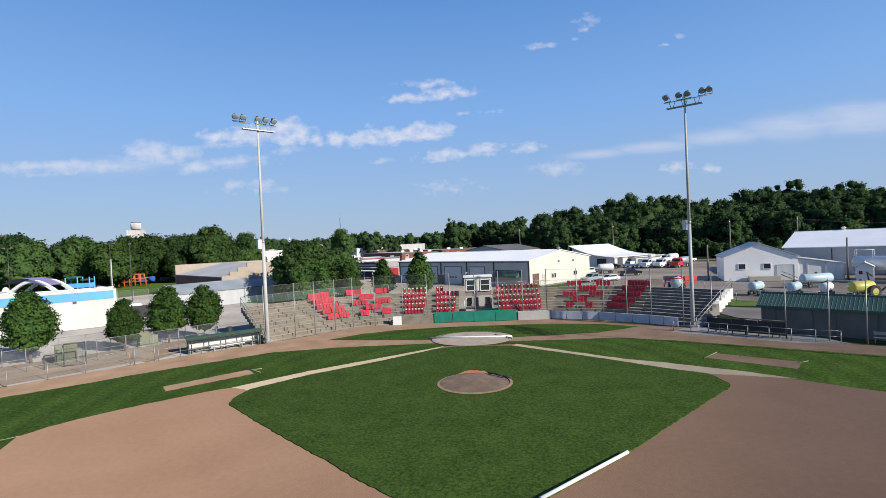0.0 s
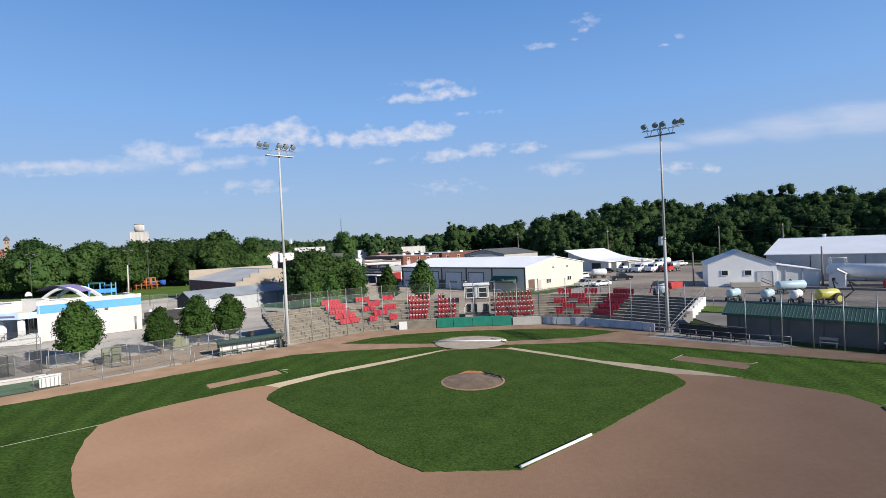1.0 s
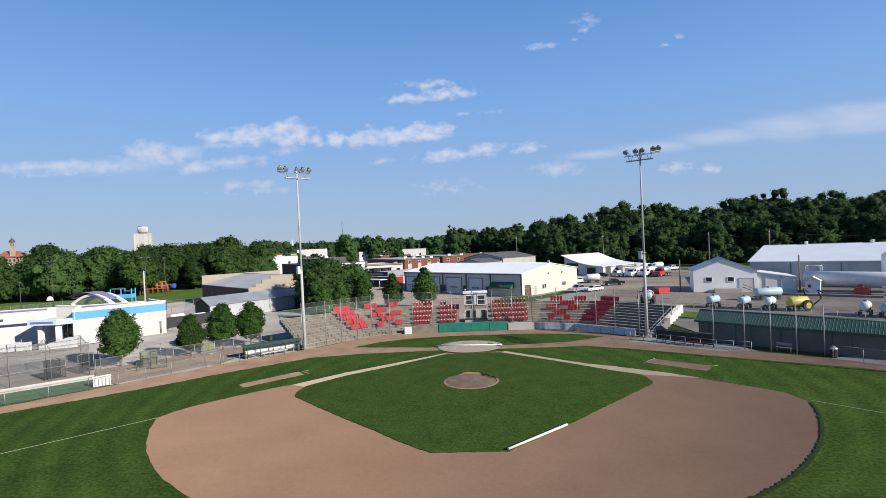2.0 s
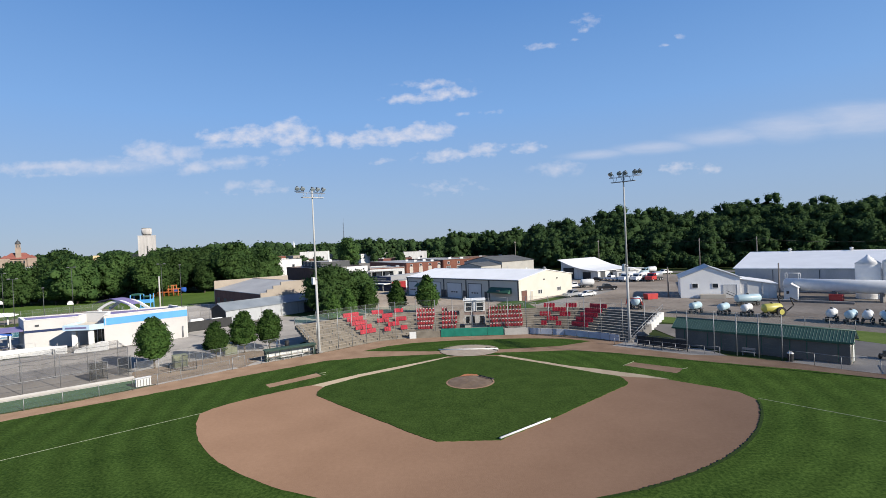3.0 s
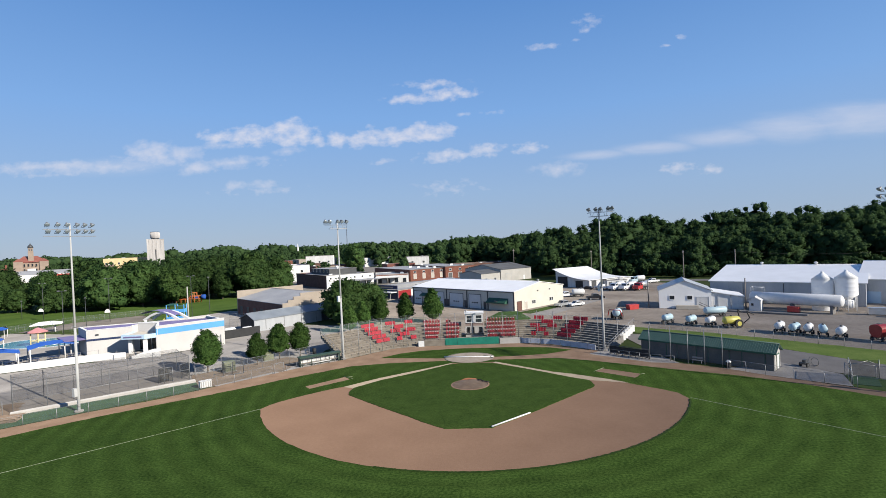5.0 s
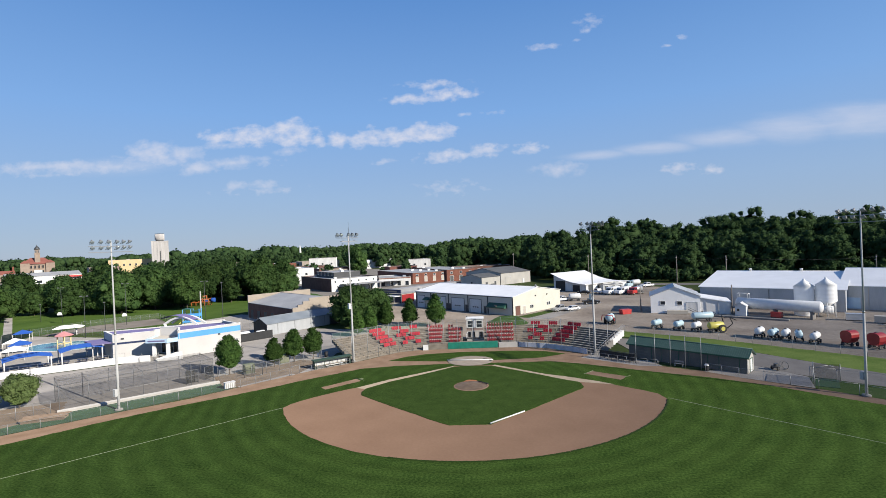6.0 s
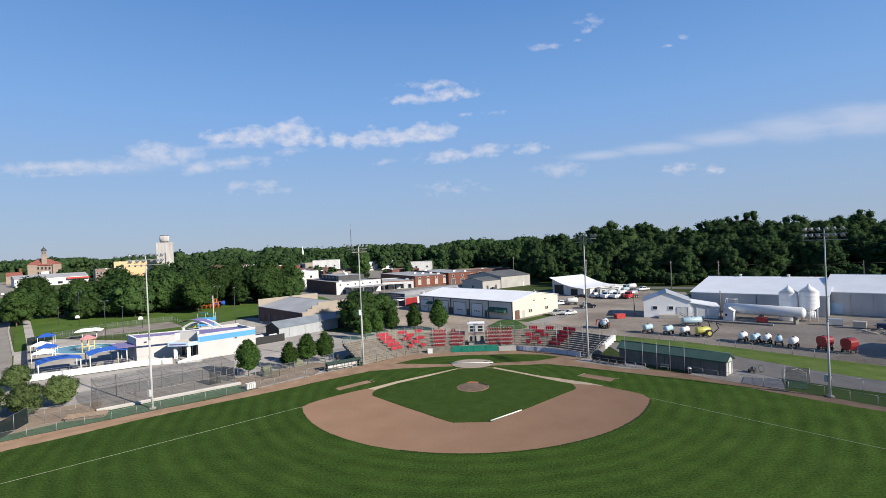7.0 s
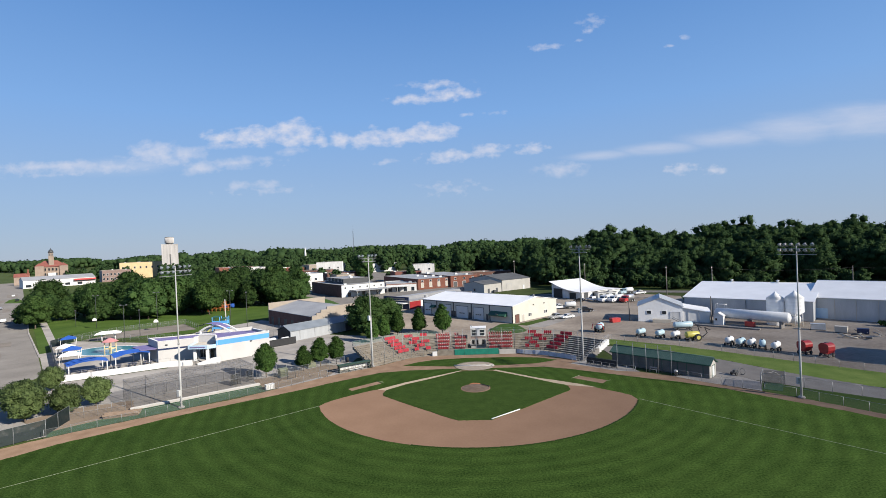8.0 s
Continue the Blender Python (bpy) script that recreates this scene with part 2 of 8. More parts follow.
M["blue_roof"] = surface("blue_roof", (0.17, 0.195, 0.22), (0.24, 0.27, 0.30), 0.4, 0.5, fine=0.3)
M["hopper_red"] = surface("hopper_red", (0.24, 0.012, 0.016), (0.34, 0.026, 0.028), 0.9, 0.45)
M["lane"] = surface("lane", (0.150, 0.138, 0.126), (0.225, 0.210, 0.194), 0.3, 0.92, 0.2, 8.0, fine=0.4, spec=0.2)
M["olive"] = surface("olive", (0.13, 0.145, 0.085), (0.185, 0.20, 0.125), 0.8, 0.6)
M["platform_wood"] = surface("platform_wood", (0.17, 0.120, 0.082), (0.27, 0.20, 0.145), 1.2, 0.9, fine=0.5)
M["tarp_hem"] = surface("tarp_hem", (0.17, 0.105, 0.065), (0.26, 0.17, 0.11), 2.0, 0.9)
M["park_grass"] = surface("park_grass", (0.026, 0.052, 0.009), (0.058, 0.094, 0.020), 0.12, 0.95, 0.4, 6.0, fine=0.5, spec=0.1)
M["turf"] = surface("turf", (0.026, 0.058, 0.030), (0.044, 0.086, 0.046), 0.8, 0.9, 0.2, 20.0, spec=0.15)
M["berm_grass"] = surface("berm_grass", (0.026, 0.060, 0.014), (0.054, 0.100, 0.026), 0.6, 0.95, 0.5, 6.0, fine=0.6, spec=0.1)
M["turf_edge"] = surface("turf_edge", (0.014, 0.032, 0.007), (0.032, 0.056, 0.013), 2.0, 0.95, spec=0.1)
M["infield_dirt"] = surface("infield_dirt", (0.176, 0.109, 0.072), (0.222, 0.141, 0.095), 0.22, 0.95, 0.25, 11.0, fine=0.55, spec=0.15)
M["path_dirt"] = surface("path_dirt", (0.285, 0.232, 0.165), (0.385, 0.320, 0.238), 0.7, 0.95, 0.3, 10.0, fine=0.45, spec=0.15)
M["track_dirt"] = surface("track_dirt", (0.148, 0.096, 0.064), (0.248, 0.172, 0.120), 0.45, 0.95, 0.3, 9.0, fine=0.45, spec=0.15)
M["yard_dirt"] = surface("yard_dirt", (0.115, 0.088, 0.066), (0.20, 0.158, 0.122), 0.3, 0.95, 0.4, 7.0, fine=0.5, spec=0.15)
M["clay"] = surface("clay", (0.26, 0.095, 0.04), (0.34, 0.14, 0.062), 1.5, 0.95, 0.3, 12.0)
M["chalk"] = surface("chalk", (0.13, 0.17, 0.075), (0.34, 0.36, 0.26), 2.0, 0.95, fine=0.6)
M["gravel"] = surface("gravel", (0.145, 0.117, 0.094), (0.340, 0.296, 0.248), 0.07, 0.95, 0.35, 5.0, fine=0.4, spec=0.2)
M["asphalt"] = surface("asphalt", (0.125, 0.116, 0.108), (0.185, 0.174, 0.162), 0.2, 0.92, 0.2, 8.0, fine=0.35, spec=0.2)
M["street_dark"] = surface("street_dark", (0.110, 0.098, 0.086), (0.180, 0.162, 0.145), 0.15, 0.93, 0.2, 5.0, fine=0.4, spec=0.15)
M["old_street"] = surface("old_street", (0.120, 0.112, 0.104), (0.195, 0.183, 0.170), 0.12, 0.92, 0.2, 5.0, fine=0.4, spec=0.2)
M["land"] = surface("land", (0.024, 0.040, 0.010), (0.062, 0.080, 0.026), 0.02, 0.95, 0.4, 2.0, fine=0.5, spec=0.1)
M["concrete"] = surface("concrete", (0.172, 0.162, 0.153), (0.306, 0.290, 0.273), 0.16, 0.9, 0.15, 6.0, fine=0.35, spec=0.25)
M["stand_concrete"] = surface("stand_concrete", (0.160, 0.138, 0.110), (0.290, 0.258, 0.212), 0.8, 0.92, 0.25, 6.0, fine=0.45, spec=0.2)
M["plank"] = surface("plank", (0.19, 0.160, 0.125), (0.32, 0.280, 0.228), 2.0, 0.85, 0.15, 12.0, random_tint=0.12, spec=0.2)
M["pale_plank"] = surface("pale_plank", (0.24, 0.222, 0.195), (0.36, 0.335, 0.30), 2.0, 0.7, random_tint=0.1, spec=0.3)
M["steel"] = surface("steel", (0.24, 0.245, 0.25), (0.34, 0.345, 0.35), 1.5, 0.5, metal=0.5)
M["galvanised"] = surface("galvanised", (0.13, 0.135, 0.14), (0.22, 0.225, 0.23), 1.5, 0.55, metal=0.3)
M["dark_steel"] = surface("dark_steel", (0.055, 0.060, 0.065), (0.10, 0.105, 0.11), 1.5, 0.55, metal=0.3)
M["pale_pole"] = surface("pale_pole", (0.38, 0.385, 0.385), (0.48, 0.485, 0.48), 0.9, 0.6)
M["red_seat"] = surface("red_seat", (0.36, 0.008, 0.026), (0.48, 0.018, 0.042), 1.5, 0.45, random_tint=0.2)
M["wine_seat"] = surface("wine_seat", (0.25, 0.010, 0.018), (0.34, 0.020, 0.028), 1.5, 0.45, random_tint=0.15)
M["white_paint"] = surface("white_paint", (0.64, 0.64, 0.63), (0.74, 0.74, 0.725), 0.5, 0.6, fine=0.3)
M["white_worn"] = surface("white_worn", (0.52, 0.52, 0.51), (0.76, 0.76, 0.75), 0.8, 0.65, fine=0.5, streak=(1, 1, 0.25))
M["white_metal"] = surface("white_metal", (0.78, 0.78, 0.77), (0.88, 0.88, 0.87), 0.25, 0.42, fine=0.3, metal=0.0)
M["cream_metal"] = surface("cream_metal", (0.575, 0.555, 0.485), (0.655, 0.63, 0.555), 0.4, 0.55)
M["tan_metal"] = surface("tan_metal", (0.44, 0.40, 0.34), (0.52, 0.48, 0.41), 0.4, 0.6)
M["grey_metal"] = surface("grey_metal", (0.36, 0.38, 0.40), (0.50, 0.52, 0.54), 0.5, 0.5, fine=0.4, metal=0.2, streak=(1, 1, 0.2))
M["grey_roof"] = surface("grey_roof", (0.22, 0.225, 0.235), (0.33, 0.335, 0.345), 0.12, 0.6, fine=0.4)
M["tan_roof"] = surface("tan_roof", (0.22, 0.19, 0.155), (0.30, 0.265, 0.22), 0.25, 0.85, fine=0.4)
M["dark_roof"] = surface("dark_roof", (0.065, 0.068, 0.072), (0.110, 0.114, 0.118), 0.25, 0.85, fine=0.4)
M["green_roof"] = surface("green_roof", (0.034, 0.082, 0.064), (0.052, 0.112, 0.088), 0.7, 0.45, fine=0.4)
M["green_trim"] = surface("green_trim", (0.020, 0.080, 0.052), (0.035, 0.115, 0.075), 1.0, 0.5)
M["green_pad"] = surface("green_pad", (0.008, 0.150, 0.105), (0.016, 0.215, 0.150), 1.2, 0.5, 0.15, 4.0)
M["dark_green"] = surface("dark_green", (0.018, 0.045, 0.032), (0.035, 0.070, 0.052), 1.2, 0.7)
# darkened to match the shed walls standing in shade
M["shed_wall"] = surface("shed_wall", (0.105, 0.100, 0.090), (0.150, 0.143, 0.128), 0.6, 0.7, fine=0.3)
M["black"] = surface("black", (0.012, 0.013, 0.015), (0.030, 0.031, 0.034), 1.0, 0.7)
M["rubber"] = surface("rubber", (0.015, 0.015, 0.016), (0.035, 0.034, 0.033), 2.0, 0.85)
M["blue_banner"] = surface("blue_banner", (0.36, 0.39, 0.46), (0.60, 0.62, 0.66), 0.9, 0.7, fine=0.5)
M["stripe_blue"] = surface("stripe_blue", (0.07, 0.30, 0.62), (0.10, 0.37, 0.70), 0.5, 0.55)
M["pale_blue"] = surface("pale_blue", (0.40, 0.55, 0.68), (0.50, 0.64, 0.76), 0.8, 0.55)
M["purple"] = surface("purple", (0.13, 0.11, 0.24), (0.18, 0.155, 0.31), 0.6, 0.6)
M["royal_cloth"] = surface("royal_cloth", (0.012, 0.062, 0.30), (0.022, 0.10, 0.40), 0.6, 0.8)
M["white_cloth"] = surface("white_cloth", (0.68, 0.68, 0.66), (0.80, 0.80, 0.78), 0.6, 0.85)
M["navy"] = surface("navy", (0.010, 0.022, 0.075), (0.020, 0.038, 0.11), 1.0, 0.6)
M["pale_metal"] = surface("pale_metal", (0.40, 0.39, 0.36), (0.50, 0.485, 0.45), 0.3, 0.6)
M["brick"] = surface("brick", (0.17, 0.060, 0.040), (0.29, 0.115, 0.075), 0.5, 0.9, 0.2, 9.0, fine=0.5)
M["brown_brick"] = surface("brown_brick", (0.125, 0.058, 0.045), (0.21, 0.105, 0.080), 0.5, 0.9, 0.2, 9.0, fine=0.5)
M["court_stone"] = surface("court_stone", (0.29, 0.225, 0.18), (0.40, 0.32, 0.26), 0.25, 0.9, 0.2, 9.0, fine=0.5)
M["bin_concrete"] = surface("bin_concrete", (0.36, 0.345, 0.335), (0.60, 0.585, 0.57), 0.35, 0.85, fine=0.5, streak=(1, 1, 0.12))
M["mauve_brick"] = surface("mauve_brick", (0.22, 0.155, 0.135), (0.32, 0.235, 0.205), 0.9, 0.9, 0.2, 9.0, fine=0.5)
M["tan_brick"] = surface("tan_brick", (0.34, 0.29, 0.235), (0.44, 0.385, 0.32), 0.4, 0.9, 0.2, 9.0, fine=0.5)
M["yellow_stone"] = surface("yellow_stone", (0.60, 0.47, 0.27), (0.70, 0.57, 0.35), 0.2, 0.9)
M["red_tile"] = surface("red_tile", (0.19, 0.066, 0.052), (0.26, 0.094, 0.072), 0.3, 0.8)
M["red_paint"] = surface("red_paint", (0.42, 0.030, 0.030), (0.54, 0.055, 0.050), 0.8, 0.4)
# dimmed: the tree shade over the climbing frame is in this colour
M["orange_paint"] = surface("orange_paint", (0.34, 0.095, 0.028), (0.43, 0.135, 0.04), 1.0, 0.5)
M["yellow_paint"] = surface("yellow_paint", (0.48, 0.44, 0.09), (0.60, 0.55, 0.13), 1.0, 0.45)
M["tank_white"] = surface("tank_white", (0.60, 0.61, 0.61), (0.74, 0.75, 0.75), 0.8, 0.45, fine=0.4)
M["tank_blue"] = surface("tank_blue", (0.36, 0.50, 0.56), (0.48, 0.61, 0.66), 0.8, 0.45, fine=0.4)
M["silver"] = surface("silver", (0.55, 0.56, 0.57), (0.68, 0.69, 0.70), 0.8, 0.35, metal=0.6)
M["car_white"] = surface("car_white", (0.72, 0.72, 0.72), (0.80, 0.80, 0.80), 0.8, 0.25)
M["car_silver"] = surface("car_silver", (0.42, 0.43, 0.44), (0.52, 0.53, 0.54), 0.8, 0.3, metal=0.5)
M["car_black"] = surface("car_black", (0.014, 0.014, 0.016), (0.03, 0.03, 0.033), 0.8, 0.25)
M["wood_pole"] = surface("wood_pole", (0.19, 0.165, 0.14), (0.31, 0.275, 0.24), 2.0, 0.9, streak=(1, 1, 0.15))
M["bark"] = surface("bark", (0.075, 0.058, 0.043), (0.15, 0.12, 0.09), 3.0, 0.95, 0.5, 14.0, streak=(1, 1, 0.3))
M["tarp"] = surface("tarp", (0.090, 0.060, 0.038), (0.165, 0.120, 0.082), 1.2, 0.75, 0.5, 3.0, fine=0.4)
M["pale_tarp"] = surface("pale_tarp", (0.215, 0.178, 0.138), (0.325, 0.278, 0.222), 1.0, 0.75, 0.5, 2.5, fine=0.4)
M["leaf_round"] = leafage("leaf_round", (0.038, 0.088, 0.022), (0.100, 0.178, 0.046), 0.9, 5.0)
M["leaf_park"] = leafage("leaf_park", (0.036, 0.080, 0.026), (0.096, 0.164, 0.050), 0.22, 2.6)
M["leaf_fresh"] = leafage("leaf_fresh", (0.048, 0.104, 0.028), (0.122, 0.200, 0.058), 0.3, 2.6)
M["leaf_wood"] = leafage("leaf_wood", (0.044, 0.090, 0.036), (0.088, 0.150, 0.056), 0.07, 1.3)
M["leaf_pale"] = leafage("leaf_pale", (0.090, 0.138, 0.046), (0.190, 0.250, 0.100), 0.9)
M["chain"] = netting("chain", (0.34, 0.35, 0.35), 0.10)
M["backstop"] = netting("backstop", (0.33, 0.34, 0.34), 0.055)
M["windscreen"] = netting("windscreen", (0.10, 0.20, 0.15), 0.22, 0.0)
M["cage_net"] = netting("cage_net", (0.05, 0.05, 0.052), 0.20, 0.0)
M["pale_concrete"] = surface("pale_concrete", (0.36, 0.345, 0.32), (0.52, 0.50, 0.47), 0.5, 0.9, 0.2, 6.0, fine=0.45, spec=0.2)
M["dark_net"] = netting("dark_net", (0.03, 0.035, 0.035), 0.45, 0.0)
M["black_screen"] = netting("black_screen", (0.012, 0.022, 0.022), 0.93, 0.0)


def clear_stuff(name, colour, rough):
    mt = bpy.data.materials.new(name)
    mt.use_nodes = True
    b = mt.node_tree.nodes["Principled BSDF"]
    b.inputs["Base Color"].default_value, b.inputs["Roughness"].default_value = (*colour, 1), rough
    b.inputs["Specular IOR Level"].default_value = 0.6
    return mt


M["glass"] = clear_stuff("glass", (0.020, 0.026, 0.034), 0.08)
M["lens"] = clear_stuff("lens", (0.26, 0.31, 0.35), 0.12)
M["pool_water"] = clear_stuff("pool_water", (0.10, 0.36, 0.42), 0.12)


# ---- mesh helpers ----
class Build:
    def __init__(self):
        self.v, self.f, self.s = [], [], []

    def add(self, verts, faces, smooth=False):
        o = len(self.v)
        self.v.extend(tuple(p) for p in verts)
        self.f.extend(tuple(i + o for i in f) for f in faces)
        self.s.extend([smooth] * len(faces))
        return self

    def box(self, x, y, z, sx, sy, sz, turn=0.0):
        """A box by its middle (z: its underside) and size; turn in degrees about z."""
        c, s = math.cos(radians(turn)), math.sin(radians(turn))
        vs = []
        for k in (0, 1):
            for a, b in ((-1, -1), (1, -1), (1, 1), (-1, 1)):
                dx, dy = a * sx / 2, b * sy / 2
                vs.append((x + c * dx - s * dy, y + s * dx + c * dy, z + k * sz))
        return self.add(vs, [(3, 2, 1, 0), (4, 5, 6, 7), (0, 1, 5, 4), (1, 2, 6, 5), (2, 3, 7, 6), (3, 0, 4, 7)])

    def slab(self, poly, z0, z1):
        """A prism over a plan polygon given counter-clockwise."""
        n = len(poly)
        vs = [(*p[:2], z0) for p in poly] + [(*p[:2], z1) for p in poly]
        return self.add(vs, [tuple(range(n))[::-1], tuple(range(n, 2 * n))] + [(i, (i + 1) % n, n + (i + 1) % n, n + i) for i in range(n)])

    def rod(self, a, b, r0, r1=None, n=8, caps=True):
        a, b = Vector(a), Vector(b)
        r1 = r0 if r1 is None else r1
        w = (b - a).normalized()
        p = w.orthogonal().normalized()
        q = w.cross(p)
        ring = [(p * math.cos(2 * math.pi * i / n) + q * math.sin(2 * math.pi * i / n)) for i in range(n)]
        o = len(self.v)
        self.add([a + d * r0 for d in ring] + [b + d * r1 for d in ring], [(i, (i + 1) % n, n + (i + 1) % n, n + i) for i in range(n)], True)
        if caps:
            self.f += [tuple(o + i for i in range(n))[::-1], tuple(o + n + i for i in range(n))]
            self.s += [False, False]
        return self

    def tube(self, points, r, n=6):
        for a, b in zip(points, points[1:]):
            self.rod(a, b, r, r, n)
        return self

    def turned(self, rings_, axis="z", n=16, at=(0, 0, 0), capped=True):
        """A solid of revolution: (distance along, radius) pairs; round z, or lying along x."""
        vs, k = [], len(rings_)
        for h, r in rings_:
            for i in range(n):
                c, s = r * math.cos(2 * math.pi * i / n), r * math.sin(2 * math.pi * i / n)
                vs.append((at[0] + c, at[1] + s, at[2] + h) if axis == "z" else (at[0] + h, at[1] + c, at[2] + s))
        fs = [(j * n + i, j * n + (i + 1) % n, (j + 1) * n + (i + 1) % n, (j + 1) * n + i) for j in range(k - 1) for i in range(n)]
        if capped:
            fs += [tuple(range(n))[::-1], tuple(range((k - 1) * n, k * n))]
        return self.add(vs, fs, True)

    def profile(self, outline, y0, y1):
        """A side outline in x, z (counter-clockwise seen from -y) drawn out along y."""
        n = len(outline)
        vs = [(x, y0, z) for x, z in outline] + [(x, y1, z) for x, z in outline]
        return self.add(vs, [tuple(range(n)), tuple(range(n, 2 * n))[::-1]] + [((i + 1) % n, i, n + i, n + (i + 1) % n) for i in range(n)])

    def sheet(self, poly, z):
        return self.add([(*p[:2], z) for p in poly], [tuple(range(len(poly)))])

    def panel(self, a, b, z0, z1):
        """One upright sheet from plan point a to b."""
        return self.add([(a[0], a[1], z0), (b[0], b[1], z0), (b[0], b[1], z1), (a[0], a[1], z1)], [(0, 1, 2, 3)])

    def mesh(self, name):
        me = bpy.data.meshes.new(name)
        me.from_pydata(self.v, [], self.f)
        me.polygons.foreach_set("use_smooth", self.s)
        me.update()
        return me


def part(name, shape, material, parent=None, label="", kind=""):
    """One mesh object under a thing or a part, placed in its parent's space."""
    me = shape if isinstance(shape, bpy.types.Mesh) else shape.mesh(name)
    if not me.materials:
        me.materials.append(M[material])
    ob = new(name, me)
    ob.parent = parent
    return tagged(ob, label, "", "", kind)


def solo(name, shape, material, label, category, kind="", group=""):
    return tagged(part(name, shape, material), label, category, group, kind)


def thing(name, label, category, at=(0, 0, 0), turn=0.0, group="", kind=""):
    ob = new(name)
    ob.matrix_basis = pose(*at, 0, 0, turn)
    ob.empty_display_size = 0.3
    return tagged(ob, label, category, group, kind)


def heading(a, b):
    return math.degrees(math.atan2(b[1] - a[1], b[0] - a[0]))


def lerp(a, b, f):
    return tuple(p + (q - p) * f for p, q in zip(a, b))


# ---- ground ----
def ragged(points, step=0.35, jitter=0.05, seed=1):
    """A closed outline cut into short, uneven steps."""
    rnd, out = random.Random(seed), []
    for a, b in zip(points, points[1:] + points[:1]):
        n = max(1, int(math.dist(a, b) / step))
        for i in range(n):
            p = lerp(a, b, i / n)
            out.append((p[0] + rnd.uniform(-jitter, jitter), p[1] + rnd.uniform(-jitter, jitter)))
    return out


def lay(name, outline, z, material, label, category, thick=0.0):
    shape = Build().slab(outline, z - thick, z) if thick else Build().sheet(outline, z)
    return solo(name, shape, material, label, category, "structure")


far_ring = [(4200 * math.cos(2 * math.pi * i / 48), 4200 * math.sin(2 * math.pi * i / 48)) for i in range(48)]
lay("ground", far_ring, -0.10, "land", "flat grassy land with trees reaching the horizon", "ground")
lay("gravel_lot", [(-24, 20), (10, 19), (30, 19), (33, 22.4), (45.7, 12.6), (53.9, 4.1), (60.8, -3.1), (70.4, -13.2), (100, -45), (150, -20), (128, 40), (104, 52), (74, 74), (84, 108), (66, 128), (40, 140), (20, 112), (-6, 120), (-40, 112), (-44, 74), (-34, 48)], -0.05, "gravel", "pale dusty gravel yard behind the ballpark", "gravel lot")
lay("parking_lot", [(-112, -52), (-64, -38.4), (-38.6, -16), (-28, -6), (-28, 8), (-20, 19), (-24, 34), (-44, 40), (-52, 60), (-100, 84), (-112, 66), (-78, 40), (-57, 26), (-53, 16), (-62, 6), (-72, 2), (-90, -10), (-100, -4)], -0.045, "concrete", "sun-bleached concrete parking lot beside the pool", "parking lot")
lay("street", [(-84, -42), (-96.4, -1.3), (-104.6, 6.9), (-122, 24.2), (-160, 60.2), (-211, 111.8), (-568, 470), (-590, 455), (-232, 92), (-140, 0), (-118, -40)], -0.04, "old_street", "wide patched grey street with parked cars", "road")
lay("park_lawn", [(-119.8, 22.5), (-117.2, 26.2), (-126, 41), (-95, 46), (-88, 62), (-72, 90), (-66, 118), (-120, 200), (-300, 300), (-209, 112)], -0.035, "park_grass", "mown park lawn shaded by large trees", "lawn")
lay("park_path", [(-118.4, 25.0), (-117.0, 26.4), (-178.5, 87.8), (-180.4, 86.4)], -0.03, "concrete", "narrow concrete footpath across the park lawn", "path")
lay("sidewalk", [(-121.5, 24.2), (-95.2, -2.2), (-88, -8), (-86.6, -7.0), (-98, 4.6), (-117.2, 26.2)], -0.036, "concrete", "concrete sidewalk beside the pool fence", "pavement")
lay("street_kerb", [(-115.6, 17.9), (-160, 60.2), (-211, 111.8), (-300, 201), (-299.7, 201.3), (-210.7, 112.1), (-159.7, 60.5), (-115.3, 18.2)], 0.10, "concrete", "low concrete kerb along the street", "kerb", 0.16)
# dark sheets: repairs, and farther off also painted shade on the street
for k, (x, y, l, w) in enumerate(((-131, 21, 7, 2.2), (-146, 38, 11, 3.2), (-139, 14, 9, 1.6), (-163, 50, 6, 4.0), (-158, 34, 12, 1.2), (-186, 72, 16, 4.2), (-205, 84, 14, 3.0), (-196, 88, 10, 2.2), (-228, 112, 22, 4.5), (-250, 140, 24, 3.2), (-272, 150, 26, 5.0), (-312, 196, 30, 5.0), (-352, 244, 40, 6.0), (-124, 6, 8, 3.0), (-116, 0, 5, 1.8), (-110, -14, 9, 2.4))):
    c, s = math.cos(radians(135)), math.sin(radians(135))
    lay("street_patch", ragged([(x + c * u - s * v, y + s * u + c * v) for u, v in ((-l / 2, -w / 2), (l / 2, -w / 2), (l / 2, w / 2), (-l / 2, w / 2))], 1.2, 0.12, 40 + k), -0.034, "street_dark", "darker patch in the worn street, for repairs and shade", "road patch")
lay("verge", [(-281, 182), (-292, 193), (-326, 222), (-318, 208), (-297, 184)], -0.02, "park_grass", "small grass island beside the street", "grass")
lay("store_lawn", ragged([(-112, 178), (-76, 141), (-64.5, 121), (-78, 116), (-100, 140), (-122, 165)], 2.0, 0.4, 17), -0.03, "berm_grass", "open lawn between the warehouse and the stores", "lawn")
lay("depot_apron", [(13.6, 44.2), (19.5, 42.6), (38.5, 69.5), (42.0, 73.4), (36.0, 73.0)], -0.035, "concrete", "pale concrete walk and parking strip beside the depot", "paving")
lay("basketball_court", [(-124.3, 42.2), (-117.4, 40.6), (-107, 48.5), (-96, 58), (-108.5, 71), (-122.1, 58)], -0.028, "street_dark", "worn asphalt court behind the pool", "court")
lay("pool_deck", [(-124.5, 32), (-86.6, -7.0), (-72, 5.0), (-77, 18), (-94, 34), (-125, 41)], -0.02, "concrete", "pale concrete pool deck", "deck")
